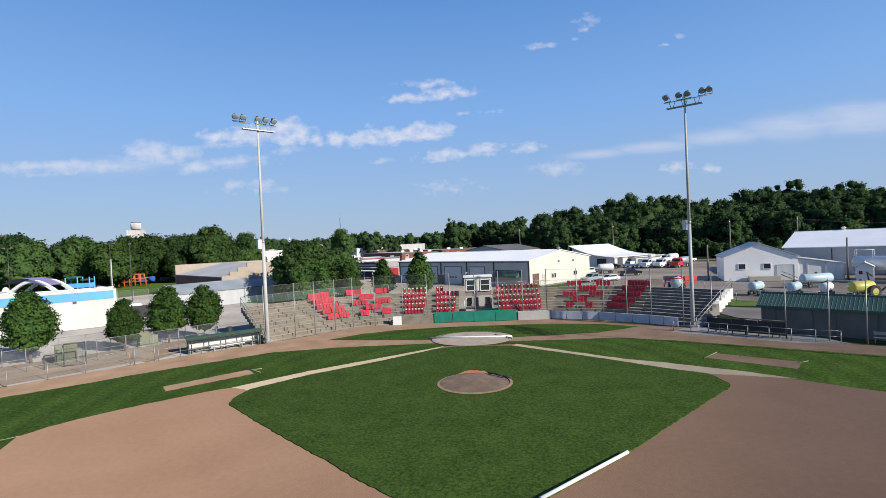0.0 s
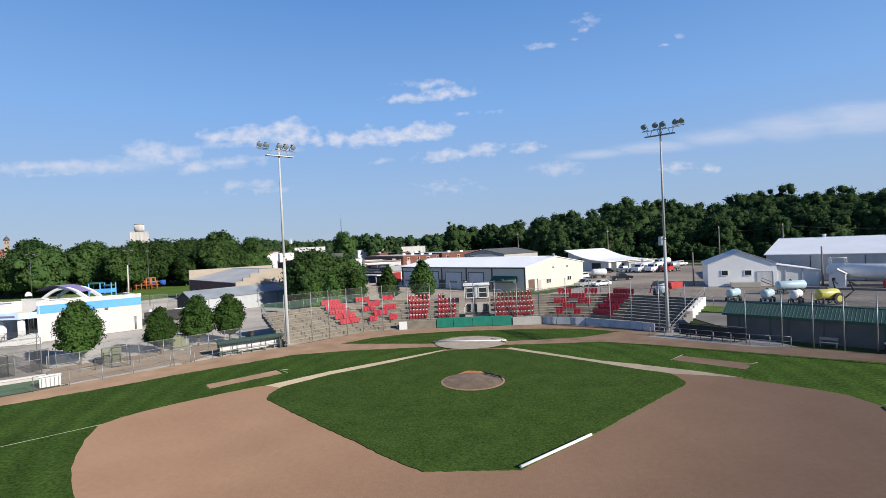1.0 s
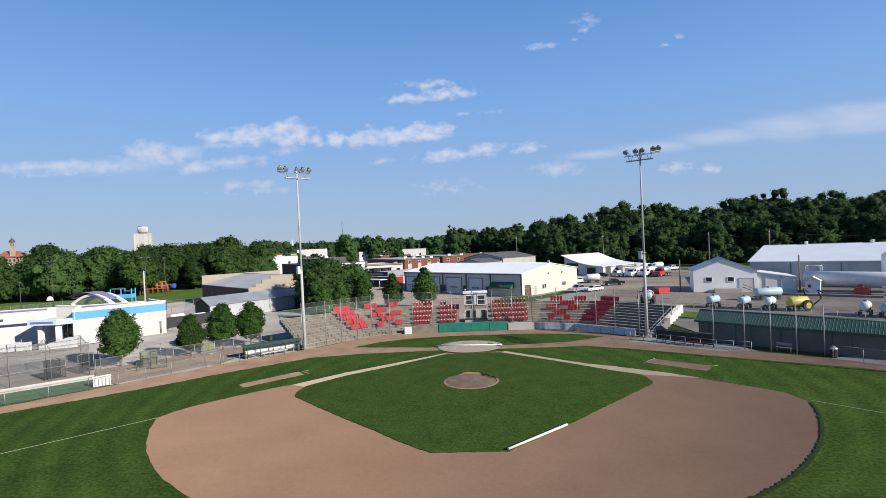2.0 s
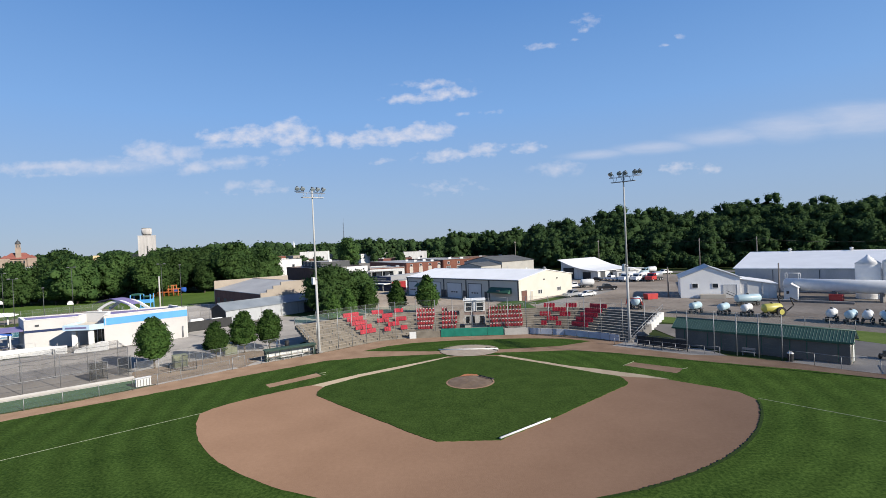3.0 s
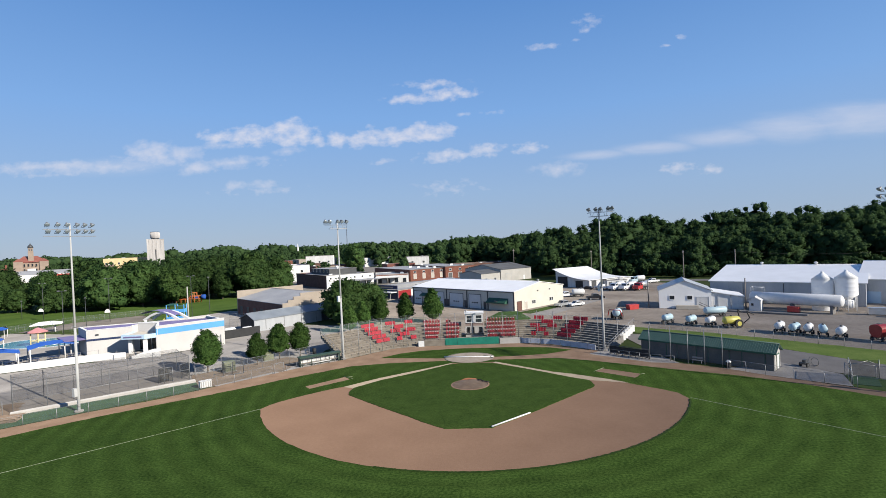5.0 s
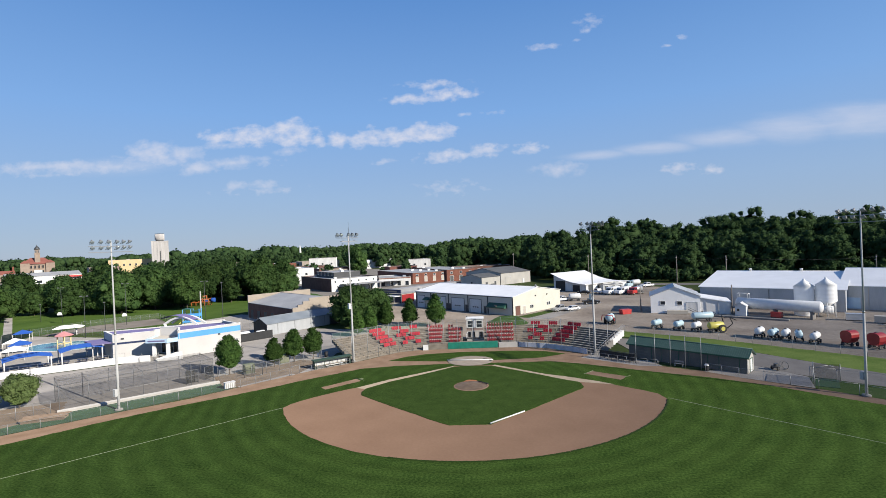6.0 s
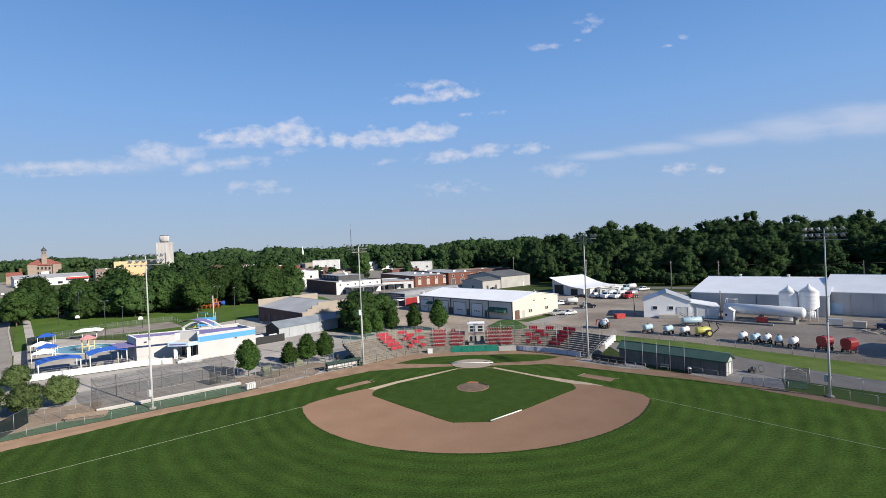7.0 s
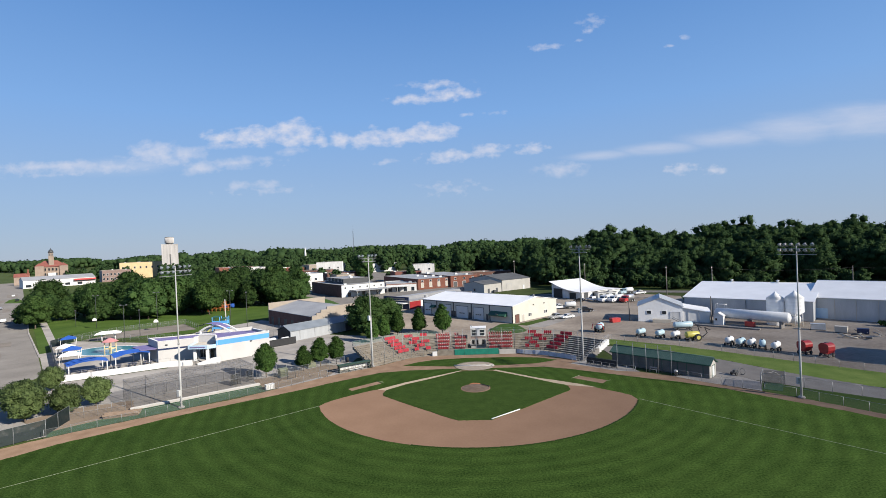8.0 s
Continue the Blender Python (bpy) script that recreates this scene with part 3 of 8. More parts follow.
lay("back_road", [(-60, 112), (70, 128), (150, 96), (152, 104), (72, 137), (-60, 122)], -0.042, "asphalt", "grey asphalt road behind the yard", "road")
lay("town_paving", [(-330, 330), (-110, 128), (-44, 112), (0, 122), (-10, 260), (-120, 420)], -0.06, "asphalt", "streets and parking between the town buildings", "pavement")
lay("grass_strip", ragged([(30, 17), (41.6, 8.3), (48.9, -1.4), (55.5, -11.9), (63.8, -21.8), (92, -54), (100, -45), (70.4, -13.2), (60.8, -3.1), (53.9, 4.1), (45.7, 12.6), (33, 22.4)], 0.8, 0.25, 2), -0.03, "rough_grass", "uneven weedy grass strip along the yard fence", "grass")
lay("side_road", [(28, 16), (41.6, 8.3), (48.9, -1.4), (55.5, -11.9), (63.8, -21.8), (92, -54), (84, -58), (60, -27.2), (52.2, -20.6), (47.4, -15.8), (43.6, -10.2), (29, 2)], -0.038, "lane", "narrow grey asphalt lane beside the ballpark", "road")
lay("lawn", [(-85, -150), (85, -150), (67, -47), (54, -33.4), (48.5, -26.5), (38.5, -17), (28, -9), (22, 0), (14, 7), (-14, 7), (-22, -2), (-28, -6), (-38, -17.4), (-48.6, -26.4), (-62, -38.4), (-76, -54)], 0.0, "lawn", "mown green outfield grass with mowing bands", "lawn")
lay("warning_track", ragged([(-76, -60), (-61.2, -44.8), (-57.9, -39.9), (-53.6, -35.8), (-48.8, -30.6), (-44.5, -26.5), (-40.4, -23.0), (-35.4, -19.1), (-31.4, -15.6), (-28.2, -12.5), (-24.3, -9.3), (-19.9, -5.6), (-14, -4.2), (-4.2, -3.6), (3.4, -3.7), (9, -3.7), (13.0, -3.6), (16.2, -5.0), (19.1, -6.5), (24.0, -9.7), (29.3, -13.0), (34.6, -16.0), (40.3, -20.6), (46.3, -27.1), (51, -31.8), (53.5, -35), (66, -49), (68.5, -47.5), (54.6, -33), (48.7, -26), (46.1, -23.4), (38.4, -16.3), (34.8, -12.3), (27, -6.5), (21.6, 0), (14, 6.9), (9, 8.9), (-10, 8.7), (-15, 6.9), (-22.3, -1), (-28.5, -6), (-33, -11), (-38.5, -17), (-42, -20.9), (-47.2, -24.9), (-50, -27.3), (-59.6, -35.8), (-62, -38), (-78, -56)], 0.6, 0.10, 3), 0.006, "track_dirt", "dry brown dirt warning track round the field", "dirt track")
lay("backstop_lawn", ragged([(-16, -0.3), (-13, 2.6), (-9.5, 4.4), (-3.1, 5.4), (3.4, 5.4), (7.2, 5.4), (13.2, 4.2), (16.7, 1.8), (12, -0.8), (5.7, -1.6), (3.4, -1.8), (-4.4, -2.0), (-10, -1.2)], 0.4, 0.06, 4), 0.03, "lawn", "green grass between home plate and the backstop", "lawn")


def arc(cx, cy, r, a0, a1, n):
    return [(cx + r * math.cos(radians(a0 + (a1 - a0) * i / n)), cy + r * math.sin(radians(a0 + (a1 - a0) * i / n))) for i in range(n + 1)]


skin = arc(-0.52, -15.5, 27.17, 202, 339, 70)
skin_outline = skin + [(24.4, -22.9), (23.0, -21.3), (20.0, -18.6), (16.5, -15.3), (10.5, -11.4), (3.4, -5.2), (-3.2, -5.3), (-10.0, -11.2), (-15.3, -15.6), (-17.4, -16.8), (-19.4, -18.1), (-22.1, -20.5), (-24.3, -22.9), (-25.2, -24.2)]
lay("infield_dirt", ragged(skin_outline, 0.5, 0.05, 5), 0.010, "infield_dirt", "smooth raked red-brown infield dirt", "dirt")
for side, (low, high) in enumerate(((26, 46), (46, 70))):
    edge, rnd = Build(), random.Random(8 + side)
    run = [p for i, p in enumerate(skin) if low <= i <= high]
    fine = [lerp(a, b, k / 6) for a, b in zip(run, run[1:]) for k in range(6)]
    inner = [(-0.4 + (p[0] + 0.4) * (1 - s / 27), -15.75 + (p[1] + 15.75) * (1 - s / 27)) for p in fine for s in [rnd.uniform(-0.02, 0.13 if side else 0.05)]]
    outer = [(-0.4 + (p[0] + 0.4) * 1.006, -15.75 + (p[1] + 15.75) * 1.006) for p in fine]
    n = len(fine)
    edge.add([(*p, 0.011) for p in inner] + [(*p, 0.06) for p in inner] + [(*p, 0.012) for p in outer], [(i, i + 1, n + i + 1, n + i) for i in range(n - 1)] + [(n + i, n + i + 1, 2 * n + i + 1, 2 * n + i) for i in range(n - 1)])
    solo("turf_edge", edge, "turf_edge", "ragged lip of turf where grass meets infield dirt", "grass edge", "structure")
lay("infield_lawn", ragged([(-16.1, -20.9), (-12.1, -24.8), (-7.1, -29.4), (-4.9, -31.5), (-2.9, -33.15), (1.95, -33.1), (6.15, -29.15), (10.1, -25.1), (15.2, -19.9), (15.55, -19.2), (15.45, -16.8), (13.1, -14.95), (8.8, -10.9), (2.9, -5.9), (1.0, -5.6), (-2.4, -5.6), (-4.0, -6.3), (-8.4, -10.4), (-13.2, -14.3), (-16.2, -17.7), (-16.4, -19.5)], 0.3, 0.05, 6), 0.05, "infield_lawn", "dense dark green infield grass", "lawn", 0.045)
for a in ([(-16.3, -17.9), (-13.4, -14.25), (-8.5, -10.4), (-4.0, -6.25), (-3.2, -5.0), (-8.6, -9.2), (-13.6, -13.0), (-17.8, -17.1)], [(3.0, -5.6), (8.8, -10.85), (13.1, -14.9), (15.5, -16.7), (20.2, -18.4), (17.4, -15.9), (13.5, -13.2), (11.2, -11.9), (3.5, -5.15)]):
    lay("base_path", ragged(a, 0.4, 0.05, 7), 0.016, "path_dirt", "pale worn dirt base path", "dirt path")
for s, e in (((-25.4, -25.3), (-78, -75.6)), ((25.1, -24.8), (78, -78.9))):
    dx = 0.03 if s[0] < 0 else -0.03
    lay("foul_line", [(s[0] - dx, s[1] + 0.04), (e[0] - dx, e[1] + 0.04), (e[0] + dx, e[1] - 0.04), (s[0] + dx, s[1] - 0.04)], 0.008, "chalk", "thin chalk foul line on the grass", "chalk line")
for a in ([(-23.4, -16.4), (-22.4, -17.6), (-17.9, -13.3), (-19.0, -12.0)], [(17.3, -12.3), (21.6, -16.1), (23.0, -14.3), (18.6, -10.9)]):
    lay("bullpen_dirt", ragged(a, 0.3, 0.05, 9), 0.012, "track_dirt", "bare dirt bullpen pitching strip in the grass", "dirt strip")
    for p, q in (((-19.2, -11.8), (-17.5, -13.1)), ((-18.6, -12.2), (-17.9, -11.9))) if a[0][0] < 0 else (((17.0, -12.5), (18.8, -10.7)), ((22.6, -14.6), (23.5, -14.2))):
        solo("bullpen_edging", Build().rod((*p, 0.05), (*q, 0.05), 0.03, n=6), "chalk", "thin pale edging at the end of a bullpen strip", "edging", group="bullpen edging")
lay("cage_floor", [(-57.6, -25.4), (-63.0, -20.4), (-48.4, -5.6), (-43.0, -10.8)], -0.02, "lane", "grey paved floor of the batting cage", "paving")
lay("cage_corner_dirt", ragged([(-72.5, -30.5), (-69.0, -24.5), (-61.0, -20.6), (-57.8, -25.0), (-58.2, -29.6), (-63.0, -35.8)], 0.6, 0.2, 21), -0.018, "yard_dirt", "trodden brown dirt beside the batting cage", "dirt")
lay("entrance_paving", [(-70.5, 3.0), (-60.0, 3.0), (-59.5, 9.0), (-63.8, 13.0), (-70.2, 12.0)], -0.02, "concrete", "pale concrete paving at the bath house entrance", "paving")
lay("turf_strip", [(-61.8, -37.4), (-63.6, -35.4), (-59.6, -30.6), (-57.6, -26.2), (-41.7, -12.4), (-38.4, -16.4)], -0.01, "turf", "green artificial turf between fence and batting cage", "turf")
lay("bullpen_yard", ragged([(-40.6, -14.6), (-36.2, -15.0), (-29.4, -6.6), (-28.6, -3.0), (-30.2, 1.6), (-33.6, 2.6), (-44.6, -8.6)], 0.5, 0.1, 14), -0.02, "yard_dirt", "trodden brown dirt behind the dugout", "dirt")
lay("bullpen_walk", [(-37.4, -14.8), (-36.4, -15.6), (-30.2, -8.4), (-31.4, -7.6)], -0.01, "concrete", "narrow concrete walk along the fence", "path")
lay("bullpen_pad", [(34.2, -12.2), (38.6, -16.4), (45.1, -22), (47.6, -16.7), (43.8, -9.8), (41.9, -11.9)], -0.015, "concrete", "pale concrete pad beside the storage shed", "concrete pad")
lay("side_turf", [(45.1, -22), (47.6, -16.9), (52, -20.6), (60, -27.4), (70, -40), (64, -43.5), (54.2, -32.6)], -0.012, "park_grass", "green grass between fence and lane", "grass")


# ---- field things ----
def tarp_cover(name, cx, cy, rx, ry, rise, material, label, seed):
    rnd, shape, n, k = random.Random(seed), Build(), 40, 7
    vs = []
    for j in range(k + 1):
        r = 1 - j / k
        for i in range(n):
            a = 2 * math.pi * i / n
            wob = 1 + (0.03 * math.sin(5 * a + seed) + rnd.uniform(-0.015, 0.015)) * (r if j == 0 else 0.4)
            z = 0.055 + rise * (1 - r ** 2) + (0 if j == 0 else (0.035 * math.sin(3 * a + 9 * r + seed) + 0.02 * math.sin(7 * a + 4 * r)) * min(1, 3 * r) + rnd.uniform(-0.02, 0.02) * min(1, 3 * r))
            vs.append((cx + rx * r * wob * math.cos(a), cy + ry * r * wob * math.sin(a), z))
    fs = [(j * n + i, j * n + (i + 1) % n, (j + 1) * n + (i + 1) % n, (j + 1) * n + i) for j in range(k) for i in range(n)]
    shape.add(vs, fs, True)
    th = thing(name, label, "tarpaulin")
    part("sheet", shape, material, th)
    n2 = 64
    rim_ = [(math.cos(2 * math.pi * k / n2), math.sin(2 * math.pi * k / n2)) for k in range(n2)]
    hem = Build().add([(cx + rx * 1.04 * a, cy + ry * 1.04 * b, 0.060) for a, b in rim_] + [(cx + rx * 0.965 * a, cy + ry * 0.965 * b, 0.098) for a, b in rim_], [(k, (k + 1) % n2, n2 + (k + 1) % n2, n2 + k) for k in range(n2)], True)
    part("hem", hem, "tarp_hem" if material == "tarp" else material, th)
    return th


mound = tarp_cover("mound_tarp", -0.45, -17.55, 2.48, 2.45, 0.24, "tarp", "brown tarpaulin covering the pitcher's mound", 3)
fold = Build()
fold.tube([(0.55, -15.75, 0.22), (0.95, -16.3, 0.30), (1.5, -16.75, 0.24), (2.1, -16.9, 0.16)], 0.07, 6)
part("fold", fold, "black", mound, "dark folded edge of the tarp")
lay("clay_patch", ragged([(-1.7, -15.2), (-0.9, -15.6), (0.3, -15.4), (0.5, -14.9), (-0.3, -14.2), (-1.2, -14.4)], 0.2, 0.12, 12), 0.056, "clay", "spilled orange clay behind the mound", "clay")
home = tarp_cover("home_plate_tarp", -0.7, -1.85, 3.9, 3.5, 0.10, "pale_tarp", "pale tarpaulin spread over home plate", 5)
pole_roll = Build().rod((-5.0, -1.55, 0.17), (3.2, -2.1, 0.17), 0.085, n=10)
solo("tarp_pole", pole_roll, "white_paint", "long white pipe weighing down the home plate tarp", "pipe")
wrinkle = Build()
for i in range(4):
    wrinkle.tube([(1.6 + 0.4 * i, -0.7 - 0.55 * i, 0.13), (2.0 + 0.35 * i, -1.2 - 0.5 * i, 0.17), (2.6 + 0.2 * i, -1.5 - 0.5 * i, 0.1)], 0.05, 5)
part("fold", wrinkle, "path_dirt", home, "wrinkled folds of the tarp")
pipe = Build().rod((1.94, -33.05, 0.16), (6.24, -29.2, 0.16), 0.075, n=12)
solo("rolled_tarp", pipe, "white_paint", "long white roll lying along the infield grass edge", "tarp roll")

# ---- grandstand ----
FRONT = [(-22.3, -0.9), (-18.9, 3.0), (-15.0, 6.9), (-10.2, 8.6), (-5, 8.7), (4.8, 8.9), (9.0, 8.9), (14.0, 6.8), (18.3, 3.2), (21.4, 0.0)]
BACK = [(-28.3, 6.0), (-24.3, 10), (-19.7, 13.9), (-13.2, 16.6), (-5.5, 17.0), (5.5, 17), (11.5, 17), (18.5, 14.8), (23.2, 11.2), (28, 6.1)]
TIERS, STAND_RISE = 6, 3.2


def stand_at(s, u):
    k = min(int(s * 9), 8)
    f = s * 9 - k
    return lerp(lerp(FRONT[k], FRONT[k + 1], f), lerp(BACK[k], BACK[k + 1], f), u)


def strip(s0, s1, u0, u1, z0, z1, n=None):
    """A curved block of the stand between two stations, two depths and two heights."""
    n = n or max(1, int((s1 - s0) * 45))
    stops = [s0 + (s1 - s0) * i / n for i in range(n + 1)]
    vs = []
    for s in stops:
        for u, z in ((u0, z0), (u1, z0), (u1, z1), (u0, z1)):
            vs.append((*stand_at(s, u), z))
    fs = [(4 * i + j, 4 * i + (j + 1) % 4, 4 * i + 4 + (j + 1) % 4, 4 * i + 4 + j) for i in range(n) for j in range(4)]
    fs += [(3, 2, 1, 0), (4 * n, 4 * n + 1, 4 * n + 2, 4 * n + 3)]
    return Build().add(vs, fs)


def stand_section(s0, s1, label, floor_mat, bench_mat, low=0, bare=False, open_deck=False, high=TIERS):
    """Solid stepped tiers: a tread for feet and a higher one for seats, with a plank on each seat step."""
    th = thing("grandstand_section", label, "grandstand", group="grandstand sections")
    n = 2 * TIERS
    step = STAND_RISE / n
    for i in range(2 * low, 2 * high):
        part("tier", strip(s0, s1, i / n, 1.0 if i == n - 1 else (i + 1.02) / n, max(0.0, (i - 2) * step) if i > 2 * low else 0.0, 0.10 + i * step), floor_mat, th)
        if open_deck:
            part("footboard" if i % 2 == 0 else "bench", strip(s0 + 0.002, s1 - 0.002, (i + 0.02) / n, (i + 0.4) / n, 0.13 + i * step, 0.17 + i * step), bench_mat, th)
        elif i % 2 and not bare:
            part("bench", strip(s0 + 0.002, s1 - 0.002, (i + 0.06) / n, (i + 0.52) / n, 0.13 + i * step, 0.19 + i * step), bench_mat, th)
            legs = Build()
            k = max(2, int((s1 - s0) * 34))
            for c in range(k + 1):
                p = stand_at(s0 + 0.004 + (s1 - s0 - 0.008) * (c + 0.3 * (i % 4 == 1)) / (k + 0.3), (i + 0.02) / n)
                legs.box(*p, (i - 1) * step + 0.12, 0.07, 0.09, step + 0.05)
            part("bench_bracket", legs, "dark_steel", th, kind="stuff")
    return th


stand_section(0.0, 0.145, "weathered concrete bleachers with bare plank benches", "stand_concrete", "plank")
stand_section(0.155, 0.235, "weathered concrete bleachers with red seats bolted on", "stand_concrete", "plank")
stand_section(0.248, 0.352, "weathered concrete bleachers with scattered red seats", "stand_concrete", "plank")
stand_section(0.362, 0.428, "concrete tiers with rows of dark red seats", "stand_concrete", "plank", 1, True)
stand_section(0.436, 0.474, "concrete tiers with dark red seats beside the press box", "stand_concrete", "plank", 1, True)
stand_section(0.474, 0.522, "low concrete tiers before the press box", "stand_concrete", "plank", 1, True, high=2)
stand_section(0.522, 0.63, "concrete tiers with full rows of dark red seats", "stand_concrete", "plank", 1, True)
stand_section(0.66, 0.772, "weathered concrete bleachers with a few red seats", "stand_concrete", "plank", 1)
stand_section(0.772, 0.862, "bleachers with a block of red seats", "stand_concrete", "plank", 1)
stand_section(0.862, 1.0, "dark steel bleachers with grey plank benches", "shed_wall", "pale_plank", open_deck=True)


def stairs(s0, s1, low=0):
    th = thing("stand_stairs", "narrow concrete stair aisle up the bleachers", "stairs", group="stand stairs")
    n = 2 * TIERS
    for i in range(2 * low, n):
        part("step", strip(s0, s1, i / n, 1.0 if i == n - 1 else (i + 1.02) / n, 0.0, 0.10 + i * STAND_RISE / n, 1), "stand_concrete", th)


for s0, s1, low in ((0.145, 0.155, 0), (0.235, 0.248, 0), (0.352, 0.362, 0), (0.428, 0.436, 1), (0.63, 0.66, 1)):
    stairs(s0, s1, low)

# seats: (row, first station, last station, count)
seat_rows = {
    "wine": [(5, 0.374, 0.424, 6), (4, 0.372, 0.424, 6), (3, 0.371, 0.421, 6), (2, 0.368, 0.417, 6), (1, 0.366, 0.412, 6), (5, 0.441, 0.453, 2), (4, 0.440, 0.471, 5), (3, 0.440, 0.471, 5), (2, 0.440, 0.471, 5), (1, 0.440, 0.469, 5), (5, 0.525, 0.608, 10), (4, 0.525, 0.612, 10), (3, 0.525, 0.617, 11), (2, 0.527, 0.622, 11), (1, 0.528, 0.625, 11)],
    "left": [(5, 0.162, 0.216, 7), (4, 0.164, 0.220, 7), (3, 0.165, 0.223, 7), (2, 0.170, 0.228, 7), (1, 0.174, 0.231, 7), (5, 0.253, 0.286, 5), (5, 0.317, 0.342, 4), (4, 0.275, 0.306, 5), (3, 0.253, 0.289, 5), (3, 0.306, 0.342, 5), (2, 0.278, 0.314, 5), (1, 0.258, 0.278, 3), (1, 0.311, 0.333, 3)],
    "right": [(5, 0.678, 0.708, 4), (5, 0.736, 0.764, 4), (4, 0.706, 0.742, 5), (3, 0.675, 0.706, 4), (3, 0.731, 0.761, 4), (2, 0.700, 0.733, 4), (1, 0.689, 0.706, 2), (1, 0.733, 0.750, 2), (5, 0.803, 0.858, 7), (4, 0.795, 0.851, 7), (3, 0.790, 0.846, 7), (2, 0.785, 0.841, 7), (1, 0.781, 0.834, 7)],
}


def seat_model(name, material, label, group, plate):
    th = thing(name, label, "seat", group=group)
    part("seat", Build().box(0, 0.02, 0.10, 0.34, 0.14, 0.05).box(0, 0.08, 0.13, 0.36, 0.06, 0.40), material, th)
    back = Build()
    for z, y, w in ((0.14, 0.19, 0.39), (0.325, 0.215, 0.41), (0.51, 0.24, 0.37)):
        back.box(0, y, z, w, 0.05, 0.19)
    part("backrest", back, material, th)
    part("bracket", Build().box(0, 0.06, 0.0, 0.10, 0.26, 0.11), "dark_steel", th)
    if plate:
        part("plate", Build().box(0, 0.16, 0.46, 0.17, 0.13, 0.20), "white_paint", th, "white number plate")
    return th


models = {}
for key, rows in seat_rows.items():
    for row, s0, s1, count in rows:
        for i in range(count):
            s = s0 + (s1 - s0) * (i + 0.5) / count
            p, q = stand_at(s, (row + 0.66) / TIERS), stand_at(s, 1.0)
            if key == "wine":
                p = lerp(stand_at(s0, (row + 0.66) / TIERS), stand_at(s1, (row + 0.66) / TIERS), (i + 0.5) / count)
            m = pose(*p, (row + 0.5) * STAND_RISE / TIERS + (0.19 if key != "wine" else 0.10), 0, 0, heading(p, q) - 90)
            kind = "wine" if key == "wine" else "red"
            if kind not in models:
                models[kind] = seat_model("stadium_seat", "wine_seat" if kind == "wine" else "red_seat", "dark red stadium seat with a white number plate" if kind == "wine" else "bright red moulded stadium seat on the bleachers", "stadium seats", kind == "wine")
                models[kind].matrix_basis = m if kind == "wine" else m @ Matrix.Diagonal((1.03, 1.0, 1.1, 1))
            else:
                copy_thing(models[kind], m)

# low walls before the stand
wall = thing("backstop_wall", "low weathered concrete wall before the seats", "wall")
for s0, s1, m in ((0.345, 0.434, "stand_concrete"), (0.556, 0.66, "pale_concrete")):
    part("wall", strip(s0, s1, -0.03, 0.004, 0.0, 1.05), m, wall)
part("wall", strip(0.434, 0.556, -0.012, 0.004, 0.0, 1.1), "concrete", wall)
padding = thing("backstop_padding", "dark green padded panels on the backstop wall", "wall padding")
for i in range(4):
    s0 = 0.4365 + i * 0.0294
    part("pad", strip(s0, s0 + 0.0288, -0.035, -0.012, 0.06, 1.32, 1), "green_pad", padding)
banner = thing("banner_fence", "low fence hung with faded blue banners", "fence")
for i in range(8):
    s0 = 0.662 + i * 0.0385
    part("banner", strip(s0, s0 + 0.037, -0.022, -0.012, 0.08, 0.98, 1), "blue_banner", banner)
    p = stand_at(s0, -0.02)
    part("post", Build().rod((*p, 0), (*p, 1.1), 0.03, n=6), "steel", banner)
sign = thing("white_sign", "small white board leaning on the backstop wall", "board")
part("panel", Build().box(-9.85, 8.05, 0.0, 1.05, 0.07, 1.05, 4), "white_paint", sign)
part("frame", Build().box(-9.85, 8.10, 0.0, 1.15, 0.05, 1.12, 4), "steel", sign)

# rear rail and left end stair rail of the stand
rear = thing("stand_rear_fence", "chain-link fence along the top of the bleachers", "fence")
for i in range(26):
    s0, s1 = i / 26, (i + 1) / 26
    a, b = stand_at(s0, 0.99), stand_at(s1, 0.99)
    h = 4.3 if s0 < 0.36 else 4.0
    part("post", Build().rod((*a, 3.2), (*a, h), 0.03, n=6), "steel", rear)
    part("rail", Build().rod((*a, h), (*b, h), 0.022, n=5), "steel", rear)
    part("fabric", Build().panel(a, b, 3.3, h), "windscreen" if s0 < 0.36 else "chain", rear)

end_wall = thing("bleacher_end_stair", "white stepped end wall of the bleachers with a handrail", "stair")
for i in range(TIERS * 2):
    u0, u1 = i / 12, (i + 1) / 12
    a, b = stand_at(1.0, u0), stand_at(1.0, u1)
    w = (0.62, 0.52)
    part("step", Build().slab([a, (a[0] + w[0], a[1] - w[1] + 0.5), (b[0] + w[0], b[1] - w[1] + 0.5), b], max(0.0, 0.25 + i * STAND_RISE / 12 - 1.15), 0.25 + i * STAND_RISE / 12), "white_worn" if i > 6 else "concrete", end_wall)
a, b = stand_at(1.0, 0.0), stand_at(1.0, 1.0)
rail = Build()
for dz in (0.5, 0.95):
    rail.rod((a[0] + 0.5, a[1], dz + 0.1), (b[0] + 0.5, b[1], dz + 3.4), 0.035, n=6)
for f in (0, 0.33, 0.66, 1):
    p = lerp(a, b, f)
    rail.rod((p[0] + 0.5, p[1], 0.1 + 3.2 * f), (p[0] + 0.5, p[1], 1.1 + 3.3 * f), 0.03, n=6)
part("handrail", rail, "steel", end_wall)
left_end = thing("bleacher_end_rail", "rusty railing up the end of the bleachers", "railing")
a, b = stand_at(0.0, 0.0), stand_at(0.0, 1.0)
rail = Build()
